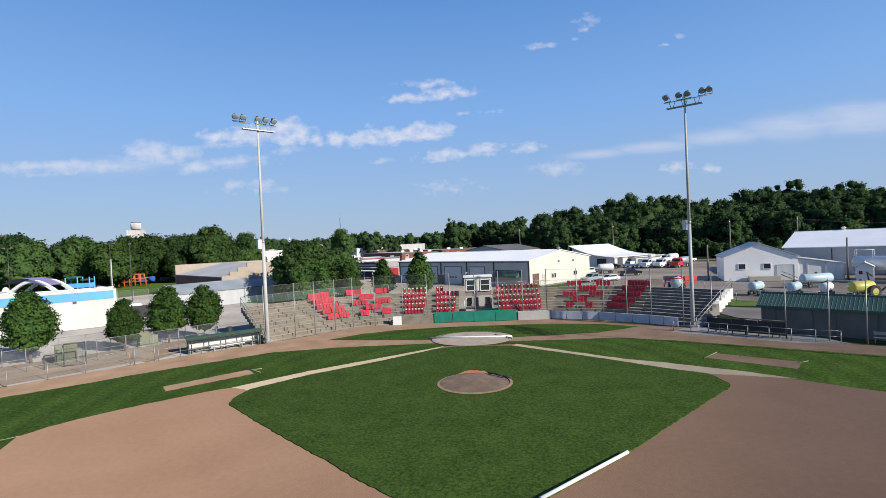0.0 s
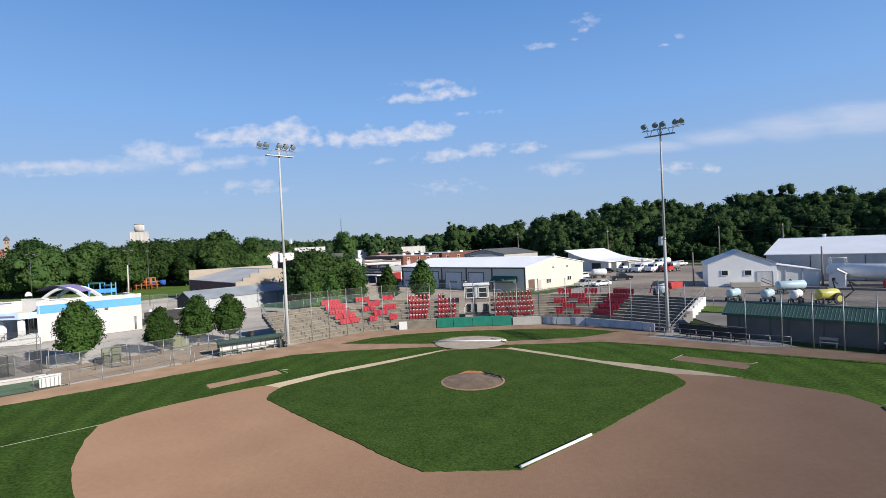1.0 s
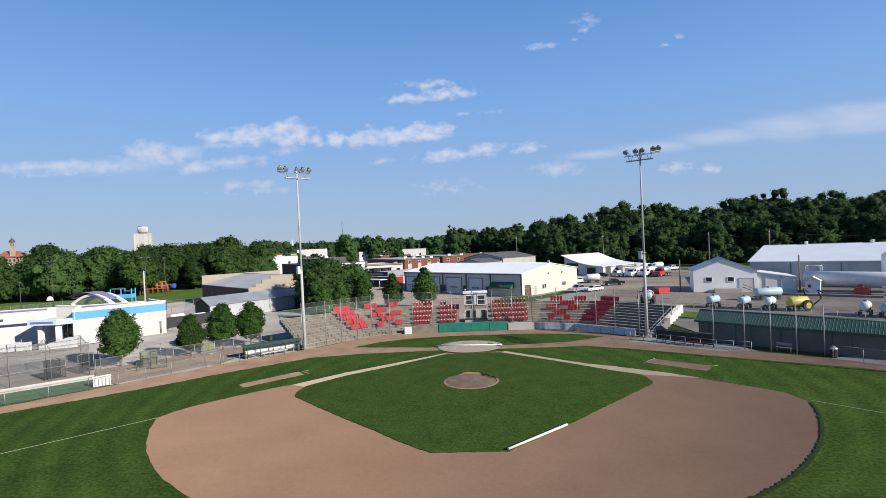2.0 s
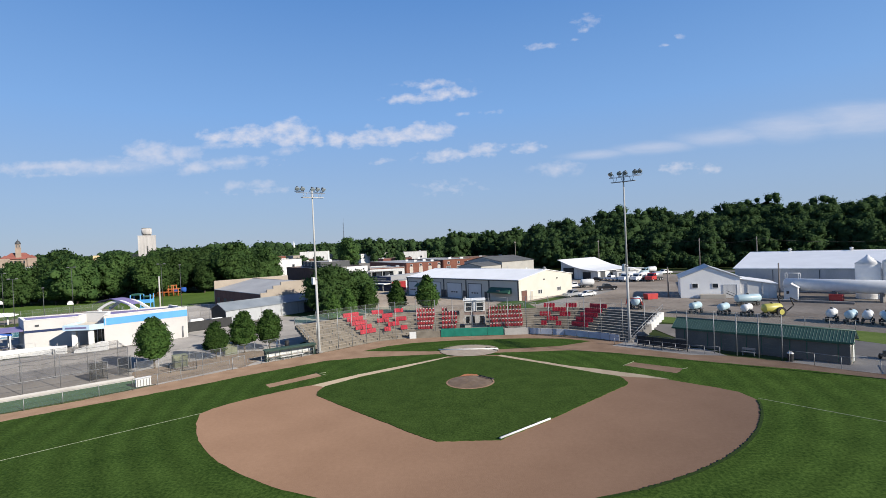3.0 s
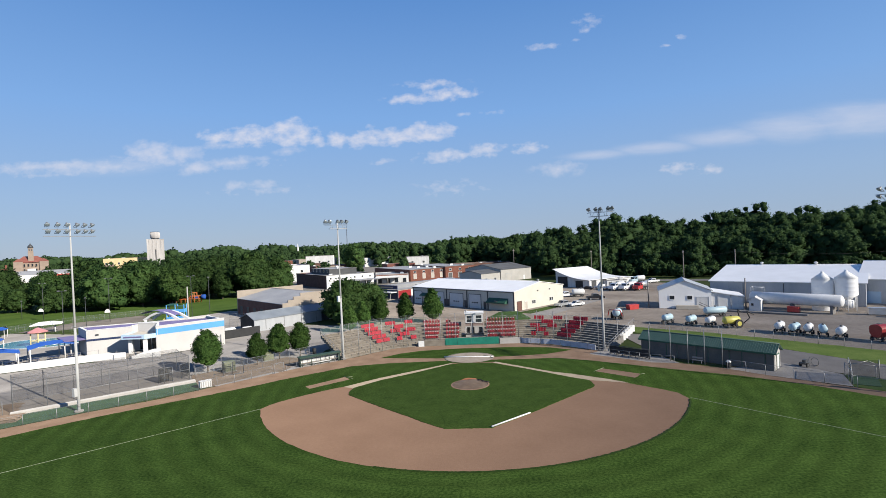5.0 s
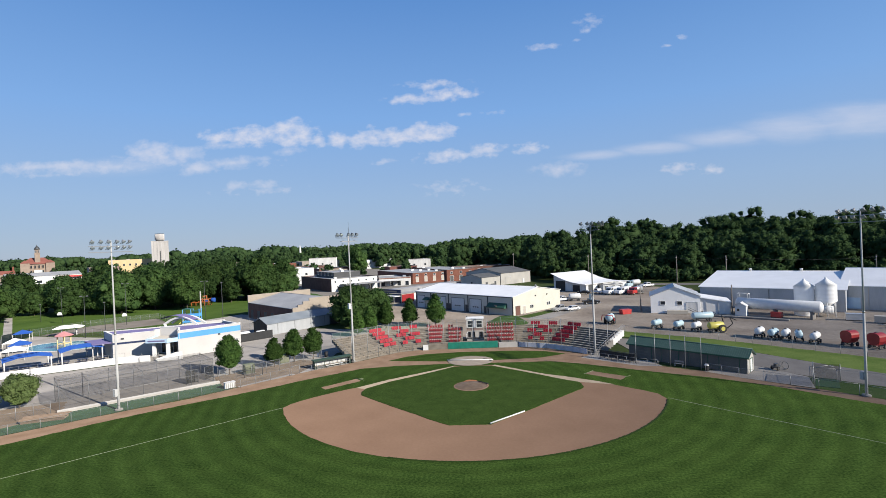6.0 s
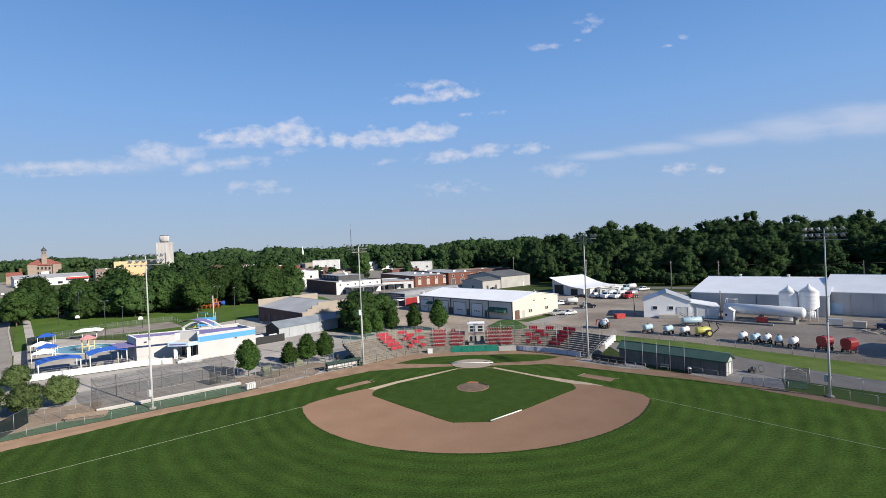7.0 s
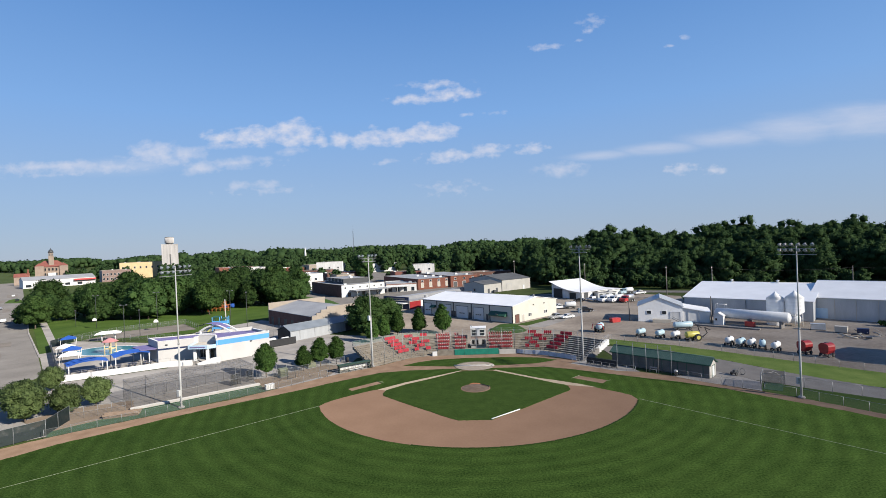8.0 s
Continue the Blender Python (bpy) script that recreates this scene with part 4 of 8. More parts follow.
for dz in (0.5, 1.0):
    rail.rod((*a, dz), (*b, dz + 3.2), 0.03, n=6)
for f in (0, 0.2, 0.4, 0.6, 0.8, 1):
    p = lerp(a, b, f)
    rail.rod((*p, 3.2 * f), (*p, 3.2 * f + 1.0), 0.03, n=6)
part("rail", rail, "steel", left_end)

# press box
booth = thing("press_box", "small two-storey brick press box with two white windows", "press box", (0.12, 14.4, 0.0))
part("upper_storey", Build().box(0, 1.3, 2.55, 3.5, 2.6, 2.4), "mauve_brick", booth)
part("trim", Build().box(0, -0.04, 4.72, 3.56, 0.08, 0.26).box(-1.7, -0.04, 3.2, 0.14, 0.08, 1.52).box(1.7, -0.04, 3.2, 0.14, 0.08, 1.52).box(0, -0.03, 3.2, 0.62, 0.06, 1.52), "white_worn", booth)
part("roof", Build().box(0, 1.2, 4.98, 3.85, 3.1, 0.15), "white_paint", booth)
for x in (-0.92, 0.92):
    w = part("window", Build().box(x - 0.6, -0.10, 3.22, 0.1, 0.1, 1.46).box(x + 0.6, -0.10, 3.22, 0.1, 0.1, 1.46).box(x, -0.10, 4.62, 1.3, 0.1, 0.1).box(x, -0.12, 3.16, 1.36, 0.16, 0.1).box(x, -0.10, 3.92, 1.14, 0.08, 0.07), "white_paint", booth)
    part("pane", Build().box(x, -0.07, 3.28, 1.12, 0.03, 1.34), "glass", w)
lower = Build()
for x, w in ((-1.66, 0.18), (-0.62, 0.5), (0.42, 0.86), (1.66, 0.18)):
    lower.box(x, 0.02, 0.0, w, 0.16, 2.55)
lower.box(0, 2.5, 0.0, 3.5, 0.2, 2.55).box(0, 0.03, 0.0, 3.46, 0.15, 1.12).box(0, 0.03, 2.3, 3.46, 0.15, 0.25)
part("lower_storey", lower, "pale_concrete", booth, "grey concrete block wall with three openings")
part("sill", Build().box(0, -0.12, 0.9, 3.5, 0.16, 0.22), "dark_steel", booth)
# black panels behind the openings paint the shade of the room within
for x, w in ((-1.22, 0.5), (-0.18, 0.4), (1.2, 0.62)):
    part("opening_shade", Build().box(x, 0.3, 1.12, w, 0.1, 1.2), "black", booth, "black panel painted as the shade in an opening")
part("handrail", Build().tube([(-1.9, -0.3, 1.0), (-1.9, -0.3, 2.0), (-1.5, -0.3, 2.3)], 0.05), "white_paint", booth)
part("loudspeaker", Build().turned([(0, 0.06), (0.12, 0.10), (0.3, 0.28)], "z", 10, (-1.6, 0.2, 5.35)).rod((-1.6, 0.2, 5.1), (-1.6, 0.2, 5.7), 0.04), "steel", booth)

# backstop net
backstop = thing("backstop_net", "tall backstop netting on steel poles round home plate", "backstop net")
net_posts = [(-22.6, -0.6), (-20.2, 1.9), (-18.5, 3.5), (-16.7, 5.3), (-15.0, 7.0), (-12.5, 7.8), (-9.2, 8.55), (-6.2, 8.6), (-3.4, 8.6), (-0.35, 8.65), (2.5, 8.7), (5.4, 8.8), (8.3, 8.9), (11.7, 7.9), (14.4, 6.5), (16.5, 4.7), (18.5, 2.9), (20.9, 0.6)]
for p in net_posts:
    part("pole", Build().rod((*p, 0), (*p, 6.05), 0.055, 0.045, n=8), "steel", backstop)
for a, b in zip(net_posts, net_posts[1:]):
    part("fabric", Build().panel(a, b, 1.0, 5.95), "backstop", backstop)
    part("cable", Build().rod((*a, 5.95), (*b, 5.95), 0.012, n=4), "steel", backstop)
    part("cable", Build().rod((*a, 3.3), (*b, 3.3), 0.01, n=4), "steel", backstop)
side_net = thing("dugout_net", "tall safety netting poles before the storage shed", "safety net")
net_posts = [(24.6, 2.5), (27.0, -5.9), (29.5, -7.6), (31.4, -9.1), (33.1, -10.6), (34.9, -12.0)]
for p in net_posts:
    part("pole", Build().rod((*p, 0), (*p, 5.2), 0.055, 0.045, n=8), "steel", side_net)
for a, b in zip(net_posts[1:], net_posts[2:]):
    part("fabric", Build().panel(a, b, 0.2, 5.1), "backstop", side_net)
    part("cable", Build().rod((*a, 5.1), (*b, 5.1), 0.012, n=4), "steel", side_net)


# ---- light poles ----
def floodlight(parent, x, y, z, tilt, turn, near):
    """One lamp: a bowl with a pale lens, facing the field."""
    bowl = Build().turned([(-0.44, 0.07), (-0.42, 0.13), (-0.26, 0.14), (-0.20, 0.20), (-0.08, 0.29), (0.02, 0.33), (0.06, 0.34)], "x", 14)
    ob = part("lamp", bowl, "dark_steel" if near else "steel", parent)
    size = 1.0 if near else 0.8
    ob.matrix_basis = pose(x, y, z, 0, tilt, turn) @ Matrix.Diagonal((size, size, size, 1))
    lens = part("lens", Build().turned([(0.05, 0.32), (0.08, 0.33), (0.10, 0.24)], "x", 14), "lens", ob)
    part("yoke", Build().box(-0.1, 0, -0.62, 0.05, 0.6, 0.05).box(-0.1, 0.29, -0.6, 0.05, 0.03, 0.6).box(-0.1, -0.29, -0.6, 0.05, 0.03, 0.6), "dark_steel", ob)
    return ob


def light_pole(x, y, turn, rows, label, height, r0):
    """rows: heights and side offsets of the lamps. turn: the way that the lamps face."""
    th = thing("light_pole", label, "light pole", (x, y, 0), turn, "field light poles")
    part("shaft", Build().rod((0, 0, 0), (0, 0, height * 0.45), r0, r0 * 0.8, n=14).rod((0, 0, height * 0.45), (0, 0, height), r0 * 0.72, r0 * 0.45, n=14), "pale_pole", th)
    part("footing", Build().turned([(0, 0.5), (0.15, 0.5), (0.2, 0.45)], "z", 16), "concrete", th)
    part("collar", Build().turned([(0, r0 * 0.9), (0.25, r0 * 0.9)], "z", 14, (0, 0, height * 0.45 - 0.1)), "steel", th)
    for z, offs in rows:
        w = max(abs(o) for o in offs) + 0.4
        if len(rows) > 1:
            part("crossarm", Build().box(0.1, 0, z - 0.66, 0.08, 2 * w, 0.08), "steel", th)
        for k, o in enumerate(offs):
            floodlight(th, 0.15, o, z, 46 if len(rows) > 1 else 44, (o * 9 + 7 * (k % 2)) * 0.8, len(rows) == 1)
    if len(rows) == 1:
        z, offs = rows[0]
        part("crossarm", Build().rod((0.12, min(offs) - 0.2, z - 0.55), (0.12, max(offs) + 0.2, z - 0.55), 0.045, n=6), "steel", th)
        gr = Build().box(0.15, 0, z - 1.25, 0.5, 3.3, 0.09)
        for i in range(6):
            o = -1.45 + 0.58 * i
            gr.rod((0.1, o, z - 0.55), (0.1, o + 0.2 * (-1) ** i, z - 1.2), 0.03, n=5)
        part("catwalk", gr, "steel", th)
    box = part("control_box", Build().box(-0.0, -r0 - 0.22, 2.0 if len(rows) > 1 else height * 0.42, 0.5, 0.36, 1.0), "pale_pole" if len(rows) > 1 else "white_paint", th)
    return th


light_pole(-22.4, -0.35, -45, [(23.6, (-2.3, -1.5, 0.05, 0.85, 1.75))], "tall pale steel floodlight pole beside the dugout", 23.6, 0.20)
light_pole(21.8, 0.55, -125, [(23.7, (-1.75, -0.5, 0.3, 1.65, 2.3))], "tall pale steel floodlight pole behind the dugout", 23.7, 0.20)
light_pole(-49.3, -25.1, -20, [(23.4, (-2.55, -1.4, -0.35, 0.8, 1.7, 2.6)), (22.6, (-2.5, -1.4, -0.4, 0.85, 1.75, 2.6))], "tall steel floodlight pole with two rows of lamps", 23.6, 0.17)
light_pole(48.7, -25.7, -160, [(23.1, (-2.6, -1.75, -0.75, 0.4, 1.4, 2.5)), (22.25, (-2.65, -1.75, -0.8, 0.4, 1.4, 2.5))], "tall steel floodlight pole with two rows of lamps", 23.2, 0.16)


# ---- fences ----
def fence(points, height, spacing, label, fabric="chain", post_r=0.032, rail_r=0.02, name="chain_link_fence", mid=False):
    th = thing(name, label, "fence")
    stops = []
    for a, b in zip(points, points[1:]):
        n = max(1, round(math.dist(a, b) / spacing))
        stops += [lerp(a, b, i / n) for i in range(n)]
    stops.append(points[-1])
    for p in stops:
        part("post", Build().rod((*p, -0.1), (*p, height + 0.04), post_r, n=6), "steel", th)
    for a, b in zip(stops, stops[1:]):
        part("rail", Build().rod((*a, height), (*b, height), rail_r, n=5), "steel", th)
        if mid:
            part("rail", Build().rod((*a, height * 0.55), (*b, height * 0.55), rail_r, n=5), "steel", th)
        if fabric:
            part("fabric", Build().panel(a, b, 0.04, height - 0.02), fabric, th)
    return th


fence([(-61.8, -37.8), (-38.3, -17.3)], 1.25, 3.05, "low chain-link fence along the warning track")
fence([(-38.3, -17.3), (-33.4, -11.6), (-31.2, -9.2)], 1.3, 2.4, "low chain-link fence beside the bullpen gate")
fence([(-29.6, -7.6), (-28.4, -6.2), (-22.9, -1.4)], 1.0, 1.9, "low pipe railing before the dugout", None, mid=True, name="dugout_railing")
fence([(-70, -47), (-64.6, -39.6), (-62.6, -36.6), (-64.4, -30.4)], 2.3, 2.9, "tall fence covered with a dark green windscreen", "black_screen", name="screened_fence")
fence([(-64.4, -30.4), (-58, -26.6)], 1.9, 2.1, "chain-link fence beside the batting cage", mid=True)
fence([(-41.7, -12.2), (-36.2, -6.8), (-31.4, -1.6), (-29.0, 1.5)], 2.0, 2.3, "chain-link fence behind the dugout", mid=True)
fence([(-44.2, -8.4), (-38.4, -2.2), (-33.6, 3.2)], 2.0, 2.4, "chain-link fence along the parking lot")
fence([(19.3, -0.9), (22.9, -4.1), (26.6, -7.3), (29.5, -8.9)], 1.05, 1.7, "low pipe railing before the dugout", None, mid=True, name="dugout_railing")
fence([(35.2, -12.7), (38.4, -16.0), (45.3, -22.3), (48.4, -25.0), (55.5, -34.2), (64, -44.5)], 1.3, 3.0, "low chain-link fence along the warning track")
fence([(45.0, -22.0), (47.2, -17.6), (52.0, -21.2), (60, -28), (72, -42)], 1.7, 3.2, "chain-link fence along the lane")
fence([(29.4, 16.0), (33, 20.8), (45.7, 11.8), (53.9, 3.2), (60.8, -4.0), (70.4, -14.2), (90, -36)], 1.5, 3.2, "wire fence between the lane and the gravel yard", "chain")


# ---- dugouts ----
def dugout(name, a, b, depth, height, label, shell, inner, roof_mat, side):
    """A long low shelter from a to b (its open front), going back to the given side (+1: left of a to b)."""
    L = math.dist(a, b)
    th = thing(name, label, "dugout", (*a, 0), heading(a, b))
    d = depth * side
    part("back_wall", Build().box(L / 2, d, 0, L, 0.12, height), shell, th)
    for x in (0.06, L - 0.06):
        part("side_wall", Build().box(x, d / 2, 0, 0.12, depth, height), shell, th)
    part("roof", Build().box(L / 2, d * 0.45, height, L + 0.3, depth + 0.35, 0.10), roof_mat, th)
    part("fascia", Build().box(L / 2, -0.1 * side, height - 0.12, L + 0.3, 0.10, 0.26), shell, th)
    part("lining", Build().box(L / 2, d - 0.10 * side, 0.1, L - 0.3, 0.06, height - 0.4), inner, th)
    for i in range(5):
        x = 0.3 + (L - 0.6) * i / 4
        part("post", Build().rod((x, 0.02 * side, 0), (x, 0.02 * side, height), 0.05, n=8), shell, th)
    bench = part("bench", Build().box(L / 2, d - 0.55 * side, 0.42, L - 0.6, 0.38, 0.06), "plank", th)
    for x in (0.8, L - 0.8):
        part("bench_leg", Build().box(x, d - 0.55 * side, 0, 0.08, 0.3, 0.42), "steel", bench)
    return th


lay("dugout_floor", [(-30.3, -7.9), (-28.6, -8.2), (-22.6, -2.2), (-23.2, -0.2), (-29.4, -3.0)], -0.002, "concrete", "concrete floor of the dugout", "floor")
lay("dugout_floor", [(18.8, -1.6), (26.5, -8.2), (30.3, -9.0), (29.4, -5.0), (27.2, -3.6), (21.8, 1.2)], 0.012, "concrete", "concrete floor of the dugout", "floor")
dugout("dugout", (-28.1, -5.4), (-22.7, -1.3), 1.05, 1.45, "low green dugout with a white interior and plank bench", "dark_green", "white_worn", "dark_green", 1)
screen = thing("dugout_screen", "long black padded windscreen and bench of the dugout", "dugout screen", (26.6, -6.6, 0), heading((26.2, -6.1), (21.6, -1.8)))
for k in range(6):
    part("panel", Build().box(0.55 + 1.06 * k, 0, 0.3, 1.02, 0.09, 1.15), "black", screen)
for k in range(7):
    part("post", Build().rod((1.06 * k, -0.12, 0), (1.06 * k, -0.12, 1.55), 0.045, n=8), "dark_steel", screen)
part("rail", Build().rod((0, -0.12, 1.55), (6.4, -0.12, 1.55), 0.045, n=8), "dark_steel", screen)
part("rail", Build().rod((0, -0.12, 1.1), (6.4, -0.12, 1.1), 0.035, n=8), "dark_steel", screen)
part("bench_plank", Build().box(3.2, -0.6, 0.42, 6.0, 0.36, 0.06), "plank", screen)
for x in (0.6, 3.2, 5.8):
    part("bench_leg", Build().box(x, -0.6, 0, 0.08, 0.3, 0.42), "steel", screen)


# ---- buildings ----
def gable_building(name, at, turn, length, width, eave, ridge, label, wall_mat, roof_mat, category="building", over=0.35, ribs=0.0, flat_wall=None, base_z=0.0):
    """A building with its ridge along its x axis. x runs along the length from the corner at, y across the width."""
    th = thing(name, label, category, (*at, base_z), turn)
    t = 0.2
    for y, nm in ((t / 2, "wall"), (width - t / 2, "wall")):
        part(nm, Build().box(length / 2, y, 0, length, t, eave), wall_mat, th)
    for x in (t / 2, length - t / 2):
        g = Build()
        outline = [(t, 0), (width - t, 0), (width - t, eave), (width / 2, ridge - 0.06), (t, eave)]
        vs = [(x - t / 2, y, z) for y, z in outline] + [(x + t / 2, y, z) for y, z in outline]
        n = len(outline)
        g.add(vs, [tuple(range(n))[::-1], tuple(range(n, 2 * n))] + [(i, (i + 1) % n, n + (i + 1) % n, n + i) for i in range(n)])
        part("gable_wall", g, wall_mat, th)
    slope = (ridge - eave) / (width / 2)
    for sgn in (0, 1):
        y0, y1 = (-over, width / 2) if sgn == 0 else (width + over, width / 2)
        z0, z1 = eave - slope * over, ridge
        g = Build().add([(-over, y0, z0), (length + over, y0, z0), (length + over, y1, z1), (-over, y1, z1), (-over, y0, z0 + 0.14), (length + over, y0, z0 + 0.14), (length + over, y1, z1 + 0.14), (-over, y1, z1 + 0.14)], [(0, 1, 2, 3), (4, 5, 6, 7), (0, 1, 5, 4), (1, 2, 6, 5), (2, 3, 7, 6), (3, 0, 4, 7)])
        if ribs:
            k = int((length + 2 * over) / ribs)
            for i in range(k + 1):
                x = -over + (length + 2 * over) * i / k
                w = 0.022
                g.add([(x - w, y0, z0 + 0.14), (x + w, y0, z0 + 0.14), (x + w, y1, z1 + 0.14), (x - w, y1, z1 + 0.14), (x, y0, z0 + 0.165), (x, y1, z1 + 0.165)], [(0, 4, 5, 3), (4, 1, 2, 5)])
        part("roof", g, roof_mat, th)
    part("ridge_cap", Build().rod((-over, width / 2, ridge + 0.12), (length + over, width / 2, ridge + 0.12), 0.12, n=6), roof_mat, th)
    return th


def opening(th, name, side, s, z, w, h, mat_, dims, frame_mat="white_paint", frame_w=0.12, proud=0.05, panels=0):
    """A door or window set on a wall. side: front, back (along x) or west, east (along y); s: its middle along that wall."""
    L, W = dims
    a = Build()
    ob = Build()

    def put(b, s0, z0, sw, sh, depth, off):
        if side == "front":
            b.box(s0, -off, z0, sw, depth, sh)
        elif side == "back":
            b.box(s0, W + off, z0, sw, depth, sh)
        elif side == "west":
            b.box(-off, s0, z0, depth, sw, sh)
        else:
            b.box(L + off, s0, z0, depth, sw, sh)

    put(a, s, z + h, w + 2 * frame_w, frame_w, 0.10, proud)
    put(a, s - w / 2 - frame_w / 2, z, frame_w, h, 0.10, proud)
    put(a, s + w / 2 + frame_w / 2, z, frame_w, h, 0.10, proud)
    if z > 0.3:
        put(a, s, z - frame_w, w + 2 * frame_w, frame_w, 0.14, proud)
    fr = part(name, a, frame_mat, th)
    put(ob, s, z, w, h, 0.06, proud * 0.6)
    for k in range(panels):
        put(ob, s, z + h * (k + 0.5) / panels - 0.02, w * 0.96, 0.03, 0.1, proud * 0.6)
    part("pane" if "window" in name else "leaf", ob, mat_, fr)
    return fr


# storage shed with the green roof
shed = gable_building("storage_shed", (42.4, -12.4), 137.0, 18.2, 3.1, 2.45, 3.35, "long dark storage shed with a ribbed green metal roof", "shed_wall", "green_roof", "shed", 0.35, 0.3)
for i in range(4):
    opening(shed, "panel_door", "back", 2.4 + 4.4 * i, 0.15, 2.7, 2.0, "shed_wall", (18.2, 3.1), "green_trim", 0.08, 0.03, 4)
opening(shed, "door", "west", 1.3, 0.05, 1.15, 1.95, "white_worn", (18.2, 3.1), "green_trim", 0.1)
opening(shed, "door", "west", 2.65, 0.05, 0.35, 1.95, "white_worn", (18.2, 3.1), "tan_metal", 0.08)
part("eave_trim", Build().box(9.1, 3.44, 2.28, 18.9, 0.06, 0.18), "green_trim", shed)
# added panel: the sun on this end is put into its paler colour
part("sunlit_end", Build().add([(x, y, z) for x in (-0.03, 0.0) for y, z in ((0.05, 0.05), (3.05, 0.05), (3.05, 2.4), (1.55, 3.24), (0.05, 2.4))], [(4, 3, 2, 1, 0), (5, 6, 7, 8, 9)] + [(i, (i + 1) % 5, 5 + (i + 1) % 5, 5 + i) for i in range(5)]), "pale_metal", shed, "end wall painted paler for the sun on it")

# white metal building with garage doors
DEPOT = (42.6, 23.5)
depot = gable_building("metal_depot", (26.8, 67.4), 137.0, *DEPOT, 5.3, 7.1, "long cream metal building with a white roof and garage doors", "cream_metal", "white_metal", over=0.25)
for f in (9.5, 17.7, 26.4, 35.0, 0.1, 42.5):
    part("corner_trim", Build().box(f, 23.56, 0, 0.35, 0.12, 5.2), "dark_steel", depot)
part("eave_trim", Build().box(21.3, 23.68, 5.06, 43.0, 0.12, 0.26), "dark_steel", depot)
for s, w, h in ((14.5, 4.6, 4.0), (22.2, 5.6, 4.0), (30.6, 5.8, 4.1), (40.0, 3.8, 4.0)):
    d = opening(depot, "garage_door", "back", s, 0.0, w, h, "white_paint", DEPOT, "dark_steel", 0.15, 0.05, 5)
    part("window_row", Build().box(s - 0.9, 23.62, 1.5, 0.5, 0.1, 0.3).box(s, 23.62, 1.5, 0.5, 0.1, 0.3).box(s + 0.9, 23.62, 1.5, 0.5, 0.1, 0.3), "glass", d)
for s in (10.6, 18.4, 25.8, 27.0):
    opening(depot, "side_door", "back", s, 0.0, 1.0, 2.1, "dark_steel", DEPOT, "tan_metal", 0.1)
aw = Build()
aw.add([(2.2, 23.5, 3.4), (9.0, 23.5, 3.4), (9.0, 25.0, 2.3), (2.2, 25.0, 2.3), (2.2, 25.0, 2.0), (9.0, 25.0, 2.0), (2.2, 23.5, 2.0), (9.0, 23.5, 2.0)], [(0, 1, 2, 3), (3, 2, 5, 4), (0, 3, 4, 6), (1, 7, 5, 2)])
awning = part("awning", aw, "green_trim", depot, "dark green awning with a pale motif")
part("motif", Build().box(5.2, 24.9, 2.45, 0.5, 0.05, 0.35).box(5.8, 24.8, 2.6, 0.4, 0.05, 0.2), "pale_tarp", awning)
part("small_awning", Build().add([(35.6, 23.5, 3.6), (38.0, 23.5, 3.6), (38.0, 25.0, 2.7), (35.6, 25.0, 2.7), (35.6, 23.5, 2.7), (38.0, 23.5, 2.7)], [(0, 1, 2, 3), (0, 3, 4), (1, 5, 2), (3, 2, 5, 4)]), "green_trim", depot)
opening(depot, "door", "west", 21.4, 0.0, 1.9, 2.5, "brown_brick", DEPOT, "dark_steel", 0.1)
opening(depot, "door", "west", 18.4, 0.0, 1.0, 2.2, "tan_metal", DEPOT, "white_paint", 0.1)
for s in (14.9, 6.4):
    for k in (-0.45, 0.45):
        opening(depot, "window", "west", s + k, 1.3, 0.6, 0.9, "glass", DEPOT, "white_paint", 0.08)
for s, z in ((13.0, 4.6), (7.2, 4.5)):
    part("wall_lamp", Build().box(-0.15, s, z, 0.25, 0.3, 0.3), "dark_steel", depot)
part("ridge_vent", Build().turned([(0, 0.3), (0.5, 0.3), (0.6, 0.45), (0.8, 0.1)], "z", 12, (0.6, 11.75, 7.1)), "grey_roof", depot)
berm = Build()
ring = arc(0, 0, 1, 0, 360, 24)[:-1]
berm.add([(8.2 + 5.6 * x, 38.4 + 4.6 * y, -0.05) for x, y in ring] + [(8.6 + 2.6 * x, 40.4 + 1.8 * y, 1.35) for x, y in ring], [(i, (i + 1) % 24, 24 + (i + 1) % 24, 24 + i) for i in range(24)] + [tuple(range(24, 48))], True)
solo("grass_berm", berm, "berm_grass", "low grassed mound in front of the depot", "mound", "structure")
lay("depot_lawn", [(11.4, 48.4), (26.6, 64.8), (29.4, 63.6), (14.6, 45.8)], -0.03, "park_grass", "narrow lawn along the depot wall", "grass")

# white yard shed with its lean-to
YARD = (11.0, 12.0)
yard = gable_building("yard_shed", (59.2, 43.6), 71.0, *YARD, 4.6, 7.0, "white weatherboard yard shed with a grey metal roof", "white_metal", "grey_metal", "shed", 0.3)
for s in (9.0, 4.9):
    opening(yard, "window", "west", s, 2.3, 1.1, 0.9, "glass", YARD, "white_paint", 0.1)
part("loading_dock", Build().box(-1.0, 5.6, 0, 1.6, 5.0, 0.95), "tan_metal", yard)
part("stair_rail", Build().rod((-1.0, 2.9, 1.2), (-1.2, 0.6, 0.1), 0.08).rod((-1.7, 2.9, 1.8), (-1.9, 0.6, 0.7), 0.05), "dark_steel", yard)
opening(yard, "sliding_door", "west", 2.0, 0.0, 2.6, 2.9, "white_worn", YARD, "grey_metal", 0.1)
lean = Build()
